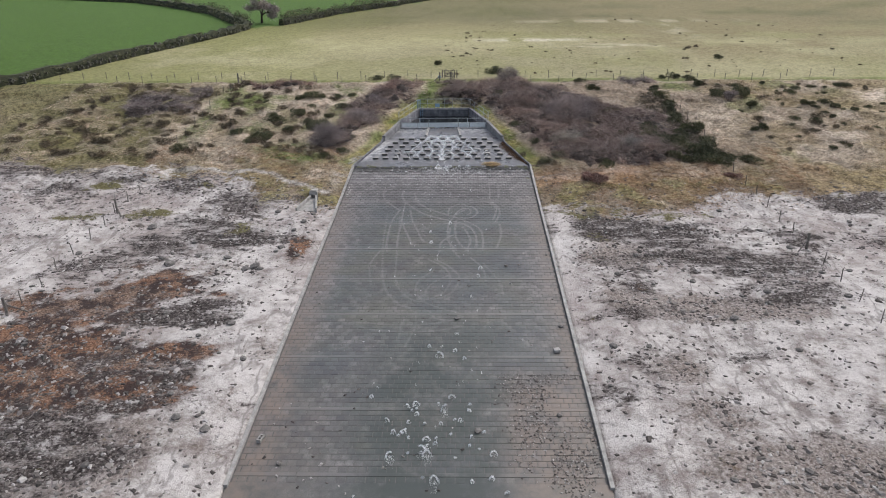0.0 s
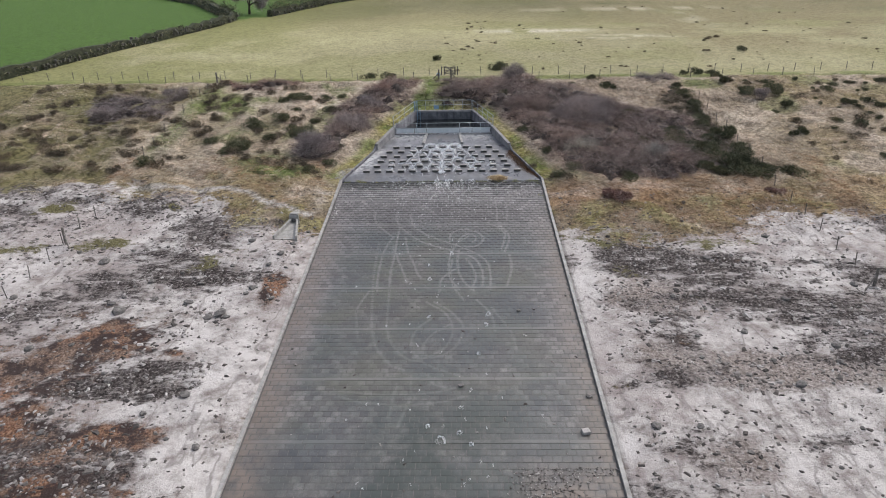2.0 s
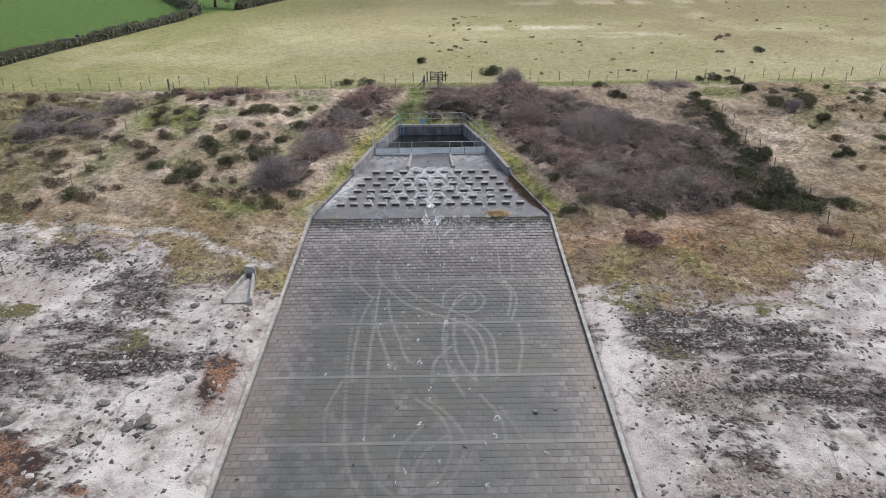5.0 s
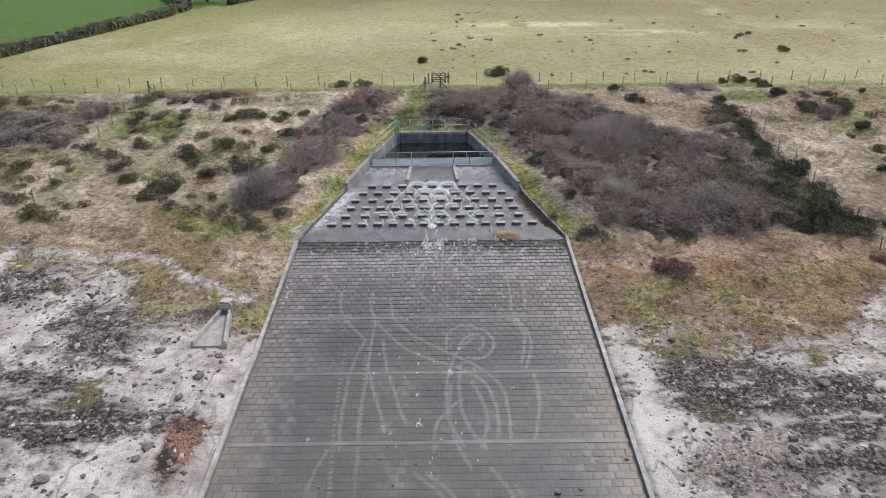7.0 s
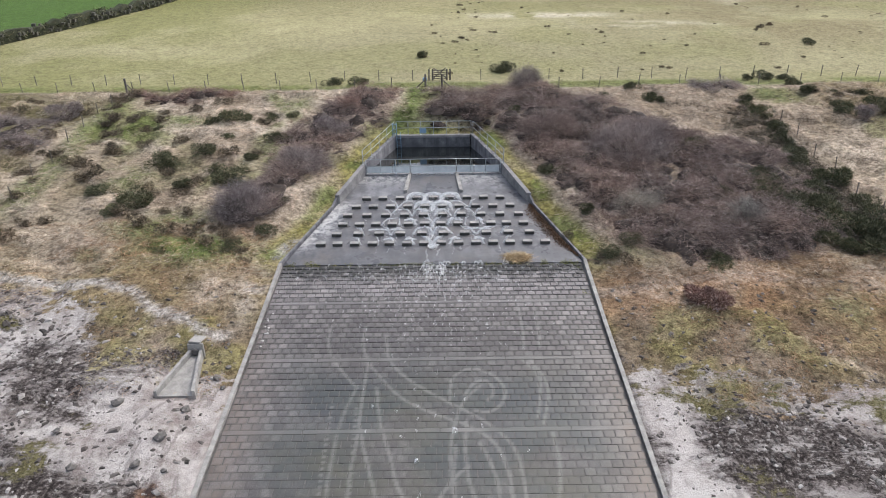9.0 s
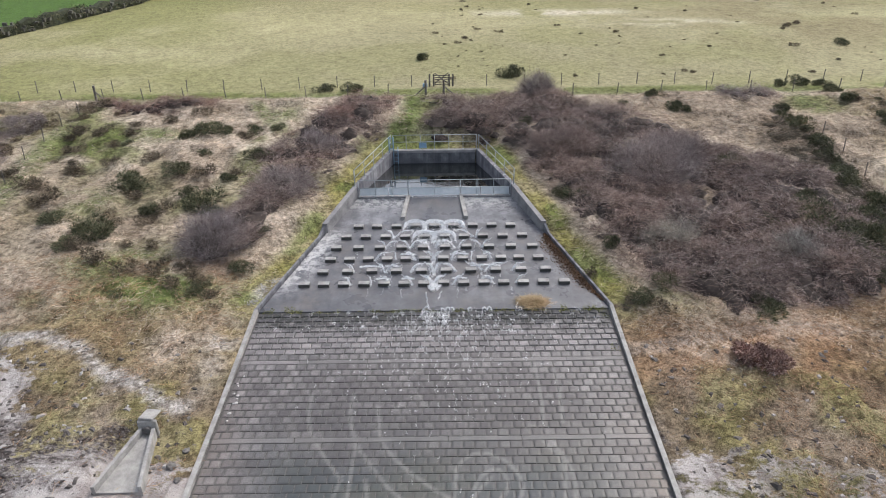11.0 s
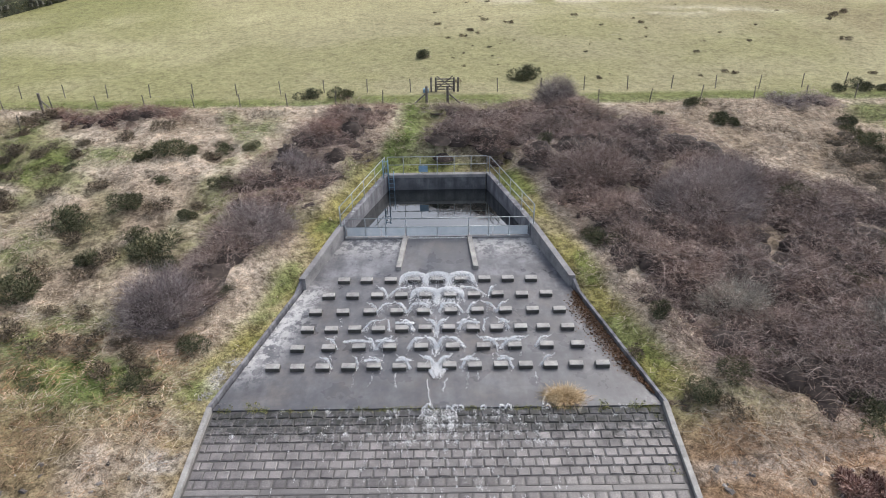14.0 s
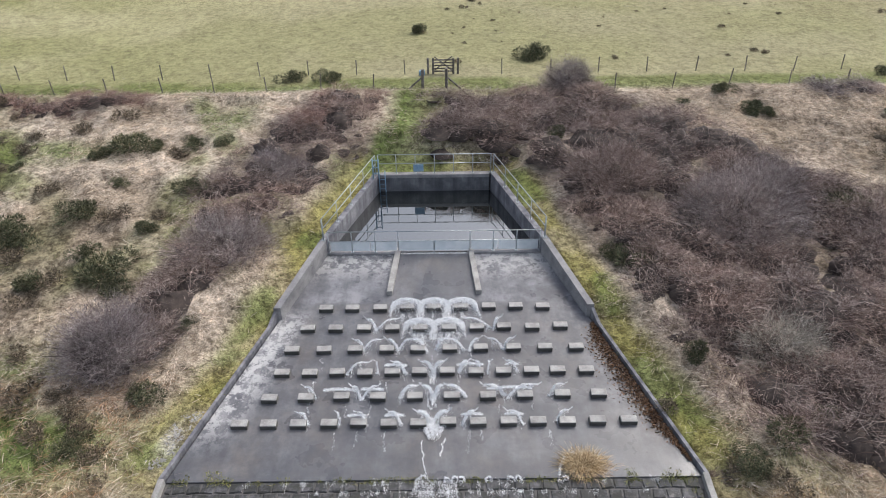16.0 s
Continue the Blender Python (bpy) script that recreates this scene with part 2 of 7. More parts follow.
M_LEAF = foliage("dead_leaf", [(0.06, 0.035, 0.022), (0.11, 0.065, 0.038), (0.17, 0.10, 0.06)])
M_RUSSET = foliage("russet_grass", [(0.22, 0.13, 0.075), (0.36, 0.215, 0.125), (0.45, 0.29, 0.175), (0.50, 0.37, 0.25)])
M_SEDGE = foliage("dry_sedge", [(0.30, 0.21, 0.11), (0.42, 0.31, 0.17), (0.52, 0.41, 0.25), (0.62, 0.52, 0.36)])
M_MOSS = foliage("olive_moss_grass", [(0.12, 0.11, 0.045), (0.19, 0.175, 0.075), (0.26, 0.235, 0.11), (0.34, 0.30, 0.17)])
M_TURF = foliage("green_grass", [(0.10, 0.122, 0.038), (0.165, 0.182, 0.055), (0.235, 0.235, 0.085), (0.29, 0.27, 0.145)])


def ground_material():
    n = Nodes("land_cover")
    cover = n.attr("cover", "Color")
    bed, dark, rust, moss, brown, wild = (n.attr(k) for k in ("bed", "dark", "rust", "moss", "brown", "wild"))
    fine, mid, speck = n.noise(9, 6, 0.7), n.noise(1.4, 6, 0.65), n.noise(28, 4, 0.75)
    # Straw streaks, with the shade between grass clumps put into the colour.
    wiry = n.noise(7, 9, 0.8)
    n.t.nodes[-1].inputs["Distortion"].default_value = 1.2
    grass = n.mix(n.math("MULTIPLY", wild, 0.8), cover, n.ramp(wiry, [(0.41, (0.30, 0.28, 0.26)), (0.49, (0.92, 0.92, 0.92)), (0.58, (1.42, 1.42, 1.44))]), "MULTIPLY")
    grass = n.mix(n.math("MULTIPLY", wild, 0.85), grass, n.ramp(n.noise(2.7, 6, 0.7), [(0.41, (0.45, 0.42, 0.39)), (0.5, (1, 1, 1)), (0.59, (1.22, 1.21, 1.2))]), "MULTIPLY")
    sand = n.ramp(n.noise(0.7, 9, 0.7), [(0.36, (0.25, 0.216, 0.20)), (0.46, (0.44, 0.408, 0.39)), (0.56, (0.60, 0.572, 0.552))])
    grass = n.mix(n.math("MULTIPLY", wild, 0.8), grass, n.ramp(n.noise(1.1, 7, 0.75), [(0.40, (0.5, 0.49, 0.48)), (0.5, (1, 1, 1)), (0.60, (1.18, 1.17, 1.16))]), "MULTIPLY")
    calm = n.ramp(n.noise(0.16, 4, 0.6), [(0.42, (0.08, 0.08, 0.08)), (0.62, (0.8, 0.8, 0.8))])
    sand = n.mix(n.ramp(n.noise(0.11, 6, 0.65), [(0.48, (0, 0, 0)), (0.64, (0.6, 0.6, 0.6))]), sand, (0.33, 0.28, 0.265))
    sand = n.mix(calm, sand, n.ramp(speck, [(0.36, (0.55, 0.53, 0.52)), (0.47, (1, 1, 1))]), "MULTIPLY")
    sand = n.mix(calm, sand, n.ramp(n.noise(4.5, 7, 0.75), [(0.36, (0.36, 0.34, 0.34)), (0.5, (1, 1, 1))]), "MULTIPLY")
    stony = n.ramp(n.noise(5, 7, 0.75), [(0.39, (0.014, 0.011, 0.010)), (0.48, (0.046, 0.037, 0.035)), (0.56, (0.118, 0.102, 0.096)), (0.64, (0.32, 0.298, 0.285))])

    # thin rills that wander over the bare silt
    rill = n.math("ABSOLUTE", n.math("SUBTRACT", n.noise(0.10, 5, 0.55, (1.6, 0.7, 1.0)), 0.5))
    sand = n.mix(n.ramp(rill, [(0.003, (0.6, 0.6, 0.6)), (0.009, (0, 0, 0))]), sand, (0.20, 0.175, 0.165))

    def edge(mask, lo, hi, amount=0.9):
        wobble = n.math("MULTIPLY", n.math("SUBTRACT", n.noise(0.45, 12, 0.74, (1.0, 1.5, 1.0)), 0.5), amount)
        return n.ramp(n.math("ADD", mask, wobble), [(lo, (0, 0, 0)), (hi, (1, 1, 1))])

    wash = n.ramp(n.noise(0.9, 8, 0.72), [(0.38, (0.085, 0.070, 0.068)), (0.6, (0.25, 0.222, 0.213))])
    gravel = n.ramp(n.noise(6, 7, 0.75), [(0.40, (0.075, 0.058, 0.048)), (0.5, (0.21, 0.172, 0.15)), (0.6, (0.40, 0.36, 0.335))])
    sand = n.mix(n.math("MULTIPLY", edge(brown, 0.30, 0.62, 2.2), 0.8), sand, gravel)
    col = n.mix(edge(dark, 0.30, 0.70, 1.6), sand, wash)
    col = n.mix(edge(dark, 0.44, 0.66, 3.2), col, stony)
    drift = n.ramp(n.noise(1.0, 9, 0.72, (0.35, 1.0, 1.0)), [(0.52, (0, 0, 0)), (0.60, (0.75, 0.75, 0.75))])
    col = n.mix(drift, col, sand)
    ochre = n.ramp(fine, [(0.36, (0.06, 0.032, 0.021)), (0.48, (0.19, 0.098, 0.058)), (0.6, (0.33, 0.20, 0.135))])
    ochre = n.mix(n.ramp(n.noise(0.3, 6, 0.7), [(0.42, (0, 0, 0)), (0.56, (0.75, 0.75, 0.75))]), ochre, n.ramp(fine, [(0.38, (0.07, 0.048, 0.036)), (0.5, (0.17, 0.125, 0.097)), (0.62, (0.32, 0.26, 0.22))]))
    ochre = n.mix(n.ramp(n.noise(0.7, 8, 0.75), [(0.44, (0, 0, 0)), (0.54, (0.92, 0.92, 0.92))]), ochre, (0.036, 0.026, 0.026))
    col = n.mix(edge(rust, 0.36, 0.66, 2.6), col, ochre)
    green = n.ramp(fine, [(0.38, (0.06, 0.054, 0.026)), (0.5, (0.125, 0.115, 0.052)), (0.62, (0.21, 0.188, 0.11))])
    col = n.mix(edge(moss, 0.44, 0.64, 3.0), col, green)
    col = n.mix(edge(bed, 0.42, 0.58, 3.0), grass, col)
    n.bump(n.math("ADD", fine, n.math("MULTIPLY", speck, 0.4)), 0.7, 0.12)
    return n.done(col, 0.95, 0.0, 0.2)


def paving_material():
    """Wet concrete blocks: tone by piece, algae in the middle, pale tyre marks where it is rubbed off."""
    n = Nodes("paving_blocks")
    tone = n.ramp(n.island(), [(0.0, (0.115, 0.106, 0.108)), (0.5, (0.168, 0.156, 0.157)), (1.0, (0.235, 0.220, 0.217))])
    col = n.mix(0.7, tone, n.ramp(n.noise(20, 5, 0.72), [(0.4, (0.6, 0.6, 0.6)), (0.6, (1.3, 1.3, 1.3))]), "MULTIPLY")
    col = n.mix(0.8, col, n.ramp(n.noise(1.3, 8, 0.75), [(0.4, (0.62, 0.61, 0.6)), (0.52, (1, 1, 1)), (0.62, (1.25, 1.24, 1.22))]), "MULTIPLY")
    blotch = n.noise(0.35, 6, 0.7)
    algae = n.math("MULTIPLY", n.attr("algae"), n.ramp(blotch, [(0.36, (0.3, 0.3, 0.3)), (0.56, (1, 1, 1))]))
    damp = n.math("MULTIPLY", n.attr("wet"), n.ramp(n.noise(0.6, 7, 0.72), [(0.36, (0.25, 0.25, 0.25)), (0.56, (0.85, 0.85, 0.85))]))
    col = n.mix(damp, col, (0.064, 0.058, 0.061))
    tint = n.ramp(n.noise(0.13, 5, 0.65, (1.0, 1.6, 1.0)), [(0.40, (0.034, 0.046, 0.054)), (0.52, (0.046, 0.060, 0.056)), (0.62, (0.075, 0.078, 0.056))])
    col = n.mix(n.math("MULTIPLY", algae, 0.76), col, tint)
    col = n.mix(n.math("MULTIPLY", n.attr("beam"), 0.36), col, (0.225, 0.218, 0.212))
    slime = n.math("MULTIPLY", n.attr("slime"), n.ramp(n.noise(0.45, 8, 0.72), [(0.4, (0.1, 0.1, 0.1)), (0.55, (0.85, 0.85, 0.85))]))
    col = n.mix(slime, col, (0.031, 0.043, 0.040))
    silt = n.math("MULTIPLY", n.attr("silt"), n.ramp(n.noise(0.8, 6, 0.7), [(0.35, (0.2, 0.2, 0.2)), (0.6, (1, 1, 1))]))
    col = n.mix(silt, col, (0.18, 0.145, 0.122))
    grime = n.math("MULTIPLY", n.attr("joint"), n.ramp(n.noise(2.6, 6, 0.72), [(0.38, (0.1, 0.1, 0.1)), (0.58, (0.85, 0.85, 0.85))]))
    col = n.mix(grime, col, (0.045, 0.044, 0.042))
    mark = n.math("MULTIPLY", n.attr("tyre"), n.ramp(n.noise(3.0, 5), [(0.3, (0.55, 0.55, 0.55)), (0.55, (1, 1, 1))]))
    col = n.mix(n.math("MULTIPLY", mark, 0.45), col, (0.265, 0.257, 0.248))
    n.bump(n.noise(30, 3), 0.35, 0.01)
    return n.done(col, n.ramp(blotch, [(0.3, (0.62, 0.62, 0.62)), (0.6, (0.40, 0.40, 0.40))]))


def brick_material():
    """The same blocks where each is a piece of its own."""
    n = Nodes("paving_block_single")
    tone = n.ramp(n.object_random(), [(0.0, (0.15, 0.14, 0.141)), (0.5, (0.20, 0.188, 0.187)), (1.0, (0.265, 0.249, 0.246))])
    col = n.mix(0.6, tone, n.ramp(n.noise(24, 4, 0.7), [(0.3, (0.55, 0.55, 0.55)), (0.7, (1.3, 1.3, 1.3))]), "MULTIPLY")
    col = n.mix(0.7, col, n.ramp(n.noise(0.9, 6, 0.7), [(0.40, (0.5, 0.49, 0.5)), (0.56, (1.15, 1.14, 1.12))]), "MULTIPLY")
    sep = n.t.nodes.new("ShaderNodeSeparateXYZ")
    n.link(n.pos.outputs["Position"], sep.inputs[0])
    rise = n.math("MULTIPLY", n.math("ADD", sep.outputs[1], 14.2), 0.62)
    moss = n.math("ADD", rise, n.math("MULTIPLY", n.math("SUBTRACT", n.noise(2.2, 9, 0.78), 0.5), 3.2))
    col = n.mix(n.ramp(moss, [(0.2, (0, 0, 0)), (0.7, (0.94, 0.94, 0.94))]), col, n.ramp(n.noise(3.0, 6, 0.7), [(0.40, (0.018, 0.02, 0.016)), (0.52, (0.038, 0.039, 0.04)), (0.62, (0.10, 0.10, 0.107))]))
    n.bump(n.noise(18, 4, 0.7), 0.6, 0.02)
    return n.done(col, n.math("ADD", n.math("MULTIPLY", n.ramp(moss, [(0.2, (0, 0, 0)), (0.7, (1, 1, 1))]), 0.3), n.ramp(n.noise(1.2, 5, 0.7), [(0.38, (0.28, 0.28, 0.28)), (0.6, (0.55, 0.55, 0.55))])))


def slab_material():
    """Wet sloping slab: dark sheen down the middle, dry pale crusts at the sides."""
    n = Nodes("wet_slab")
    col = n.ramp(n.noise(0.8, 7, 0.7), [(0.36, (0.078, 0.079, 0.090)), (0.5, (0.14, 0.141, 0.154)), (0.64, (0.235, 0.236, 0.25))])
    col = n.mix(0.5, col, n.ramp(n.noise(1, 5, 0.6, (2.2, 0.25, 1)), [(0.4, (1.1, 1.1, 1.1)), (0.62, (0.6, 0.6, 0.62))]), "MULTIPLY")
    film = n.math("MULTIPLY", n.attr("wet"), n.ramp(n.noise(0.7, 7, 0.7, (1.0, 0.35, 1.0)), [(0.36, (0.45, 0.45, 0.45)), (0.58, (1, 1, 1))]))
    col = n.mix(n.math("MULTIPLY", film, 0.72), col, n.ramp(n.noise(0.5, 6, 0.7), [(0.40, (0.070, 0.074, 0.084)), (0.54, (0.105, 0.102, 0.104)), (0.64, (0.15, 0.134, 0.124))]))
    chalk = n.math("MULTIPLY", n.attr("crust"), n.ramp(n.noise(1.0, 7, 0.75, (1.8, 0.5, 1.0)), [(0.50, (0, 0, 0)), (0.60, (0.6, 0.6, 0.6))]))
    col = n.mix(chalk, col, (0.36, 0.355, 0.35))
    crust = n.math("MULTIPLY", n.attr("crust"), n.ramp(n.noise(2.2, 8, 0.78), [(0.47, (0, 0, 0)), (0.53, (1, 1, 1))]))
    col = n.mix(crust, col, (0.47, 0.465, 0.46))
    litter = n.math("MULTIPLY", n.attr("litter"), n.ramp(n.noise(5, 6, 0.8), [(0.40, (0, 0, 0)), (0.55, (1, 1, 1))]))
    col = n.mix(litter, col, (0.075, 0.05, 0.035))
    n.bump(n.noise(16, 4), 0.25, 0.015)
    return n.done(col, n.ramp(n.noise(0.7, 4), [(0.35, (0.22, 0.22, 0.22)), (0.65, (0.5, 0.5, 0.5))]))


def water_material():
    n = Nodes("pool_water")
    n.bump(n.noise(5, 4, 0.5), 0.06, 0.02)
    n.bsdf.inputs["IOR"].default_value = 3.2
    return n.done((0.010, 0.012, 0.012), 0.02, 0.0, 0.5)


def foam_material():
    n = Nodes("white_water")
    holes = n.ramp(n.noise(14, 5, 0.7), [(0.34, (0.5, 0.5, 0.5)), (0.48, (0.95, 0.95, 0.95))])
    n.link(holes, n.bsdf.inputs["Alpha"])
    return n.done((0.93, 0.94, 0.95), 0.5)


def reflection_panel_material():
    n = Nodes("pale_water_reflection")
    n.bsdf.inputs["Alpha"].default_value = 0.6
    return n.done(n.ramp(n.noise(3, 4), [(0.3, (0.66, 0.73, 0.78)), (0.7, (0.82, 0.87, 0.90))]), 0.4)


M_GROUND, M_PAVING, M_BRICK, M_SLAB = ground_material(), paving_material(), brick_material(), slab_material()
M_WATER, M_FOAM, M_PANEL = water_material(), foam_material(), reflection_panel_material()


# ---- ground: one sheet, with a trench under the concrete works ----
def spread(start, step, count, growth, end):
    out = [start + step * i for i in range(count)]
    while out[-1] < end:
        step *= growth
        out.append(out[-1] + step)
    return out


def build_ground():
    away = np.array(spread(0.0, 0.32, 140, 1.2, 1400))
    inner = np.array([-0.985, -0.6, 0.0, 0.6, 0.985])
    ys = sorted(set([-56.6, -56.2, 6.55, 6.8] + [round(-66 + 0.32 * i, 2) for i in range(270)]
                    + [20.4 + v for v in spread(0.4, 0.6, 56, 1.18, 1400)] + [-66 - v for v in spread(0.5, 0.8, 4, 1.35, 500)]))
    ys = np.array(ys)
    n = 2 * len(away) + len(inner)
    c, h = centre_x(ys)[:, None], half_width(ys)[:, None]
    xs = np.concatenate([c - h - away[::-1], c + h * inner, c + h + away], 1)
    yy = np.repeat(ys[:, None], n, 1)
    zz = land_z(xs, yy)
    inside = np.zeros(n, bool)
    inside[len(away):len(away) + len(inner)] = True
    sunk = inside[None, :] & ((ys > -56.4) & (ys < 6.6))[:, None]
    floor = np.where(yy < LIP_Y, chute_z(yy) - 0.7, np.where(yy < 0, apron_z(yy) - 0.7, -2.0))
    zz = np.where(sunk, floor, zz)
    v = np.stack([xs, yy, zz], -1).reshape(-1, 3)
    i, j = np.meshgrid(np.arange(len(ys) - 1), np.arange(n - 1), indexing="ij")
    a = (i * n + j).ravel()
    me = mesh_from("ground", v, np.stack([a, a + 1, a + n + 1, a + n], 1))
    cover_attributes(me, v[:, 0], v[:, 1])
    ob = part("ground", me, M_GROUND, None, flat=False)
    tagged(ob, "bare pale reservoir bed rising to straw moorland and green fields", "ground", "", "structure")


SHORE_X = (-60, -30, -21, -18.4, -16.0, -9, 9, 10, 18, 22, 28, 34, 60)
SHORE_Y = (-12.5, -13.5, -15.5, -16.5, -21.8, -23.2, -22.8, -22.6, -23.6, -22.5, -18.5, -18.5, -20)


def bed_amount(x, y):
    shore = np.interp(x, SHORE_X, SHORE_Y) + 5 * (fbm(x, y, 6, 4, 21) - 0.5)
    return smooth(3.8, -3.8, y - shore)


def blob(x, y, cx, cy, rx, ry):
    return np.exp(-(((x - cx) / rx) ** 2 + ((y - cy) / ry) ** 2))


DARK_SOIL = ((-22.2, -29, 5, 1.8, 0.6), (-26, -32.5, 4, 2.0, 0.5), (-14.7, -39.9, 2.0, 1.6, 0.8), (-21.5, -45.4, 7, 1.1, 0.8), (-16.2, -46.2, 3, 1.3, 0.8), (-21.7, -48.0, 6, 1.6, 1.1), (-16.5, -48.2, 2.4, 1.2, 0.8), (-19, -52.4, 4.5, 2.2, 1.1), (-24, -50.4, 5, 2.2, 0.8), (-17.5, -40.2, 3.2, 0.8, 0.8), (-24, -43.8, 5, 0.9, 0.6), (14, -25.6, 3.4, 1.6, 0.7), (18, -27.6, 5, 1.8, 0.42), (-17.5, -21.5, 3.6, 3.0, 0.46),
             (-14.0, -28.6, 3.0, 1.6, 0.6), (-23, -16.5, 7, 3.2, 0.12), (-21, -25.5, 6, 2, 0.3), (-40, -17, 9, 5, 0.1), (13.5, -27.6, 4, 2.0, 0.5), (18.5, -31.4, 4.5, 1.8, 0.34), (24, -33.4, 4, 1.6, 0.35), (28, -28, 2, 2.0, 0.3), (36, -21, 6, 3.6, 0.7), (19, -44.1, 2.2, 1.0, 0.55))
PALE_SAND = ((-11, -44, 2.6, 11, 0.6), (-16.5, -33.4, 5, 1.2, 0.5), (-15.2, -41.8, 3, 1.0, 0.6), (-18, -49.4, 4, 0.9, 0.4), (-31, -30, 5, 3, 0.4), (-28, -22.5, 5, 2, 0.45), (-12, -25.5, 3, 1.4, 0.6), (26.5, -23, 4, 3.2, 0.8),
             (18, -42, 7, 1.4, 0.5), (20, -46, 6, 1.4, 0.5), (10.2, -30, 1.1, 9, 0.6), (-13.5, -48.5, 2.5, 2, 0.3), (13.5, -50.5, 4, 3.5, 0.6))
BROWN_GRAVEL = ((13.6, -32, 3.4, 3.2, 0.9), (-15.6, -33.5, 3, 2.0, 0.6), (17.5, -38.8, 5, 1.6, 0.9), (12.8, -37.6, 2.5, 2.0, 0.6), (23, -39.2, 4, 1.4, 0.7), (14.4, -45.3, 2.4, 1.4, 0.9), (14.6, -48.8, 3, 1.4, 0.7), (19, -51.8, 6, 1.8, 0.7), (20, -54, 8, 1.6, 0.6), (-24, -41.5, 6, 2.4, 0.6), (-15.5, -51.4, 3, 2.0, 0.8), (-16, -54.5, 4, 2, 0.7), (-13, -29, 3, 2, 0.4), (-17.5, -22.5, 4.5, 3.4, 0.6), (-9.8, -43.5, 0.9, 0.9, 0.7))


def dark_amount(x, y):
    """Where dark stony soil lies instead of pale sand."""
    dark = (fbm(x, y, 6, 6, 41) - 0.5) * 1.2 + 0.27 + 0.6 * (fbm(x * 0.7 + 0.5 * y, 2.4 * y, 5, 5, 43) - 0.5)
    for cx, cy, rx, ry, k in DARK_SOIL:
        dark = dark + 1.2 * k * blob(x, y, cx, cy, rx, ry)
    for cx, cy, rx, ry, k in PALE_SAND:
        dark = dark - k * blob(x, y, cx, cy, rx, ry)
    return dark


def brown_amount(x, y):
    """Where brown gravel is mixed into the sand."""
    brown = 0.6 * (fbm(x, y, 5, 5, 45) - 0.45)
    for cx, cy, rx, ry, k in BROWN_GRAVEL:
        brown = brown + k * blob(x, y, cx, cy, rx, ry)
    return brown


HEDGE = ((-75, -25), (-60, 13.6), (-52.6, 31), (-47.5, 42), (-43, 59), (-41.5, 68), (-36, 74), (-28, 100), (-15.7, 125), (-7, 146), (40, 260), (90, 420))


def beyond_hedge(x, y):
    hx = np.interp(y, [p[1] for p in HEDGE], [p[0] for p in HEDGE])
    return smooth(1.0, -1.0, x - hx)


def path_x(y):
    """Middle of the green path from the gate down to the pool."""
    return np.interp(y, (6.5, 8.5, 12.0, 16.0), (-3.4, -2.7, -1.6, -1.3))


def lush_amount(x, y):
    """Damp hollows where the grass stays green."""
    k = 1.2 * blob(x, y, -13.8, -11.3, 2.6, 1.4) + 0.5 * blob(x, y, -17, -9.0, 2.6, 1.3) + 0.8 * blob(x, y, -24.5, 5, 1.8, 3) + 0.7 * blob(x, y, -21, 7.4, 3, 1.2) + 0.6 * blob(x, y, -22, -2, 2.6, 1.3) + 0.7 * blob(x, y, -11.6, 11, 1.2, 2.4) + 0.6 * blob(x, y, 29.6, 12.5, 1.6, 2.5)
    return np.clip(1.25 * k, 0, 1) * smooth(0.26, 0.44, fbm(x, y, 1.8, 4, 65))


def foot_amount(x, y):
    """Where narrow trodden paths run over the grass above the shore."""
    line = np.interp(x, (-60, -25.4, -19.7, -17.9, -16.3, -15.0, -13.0, -10.8), (-12.4, -14.0, -14.7, -14.8, -15.4, -16.6, -17.7, -19.0))
    foot = smooth(0.5, 0.2, np.abs(y - line - 0.12 * np.sin(x * 2.3))) * smooth(-9.8, -10.6, x)
    return np.maximum(foot, 0.35 * smooth(0.6, 0.25, np.abs(y + 15.2 - 0.04 * (x - 9) - 0.3 * np.sin(x * 0.5))) * smooth(8, 9, x) * smooth(24, 20, x))


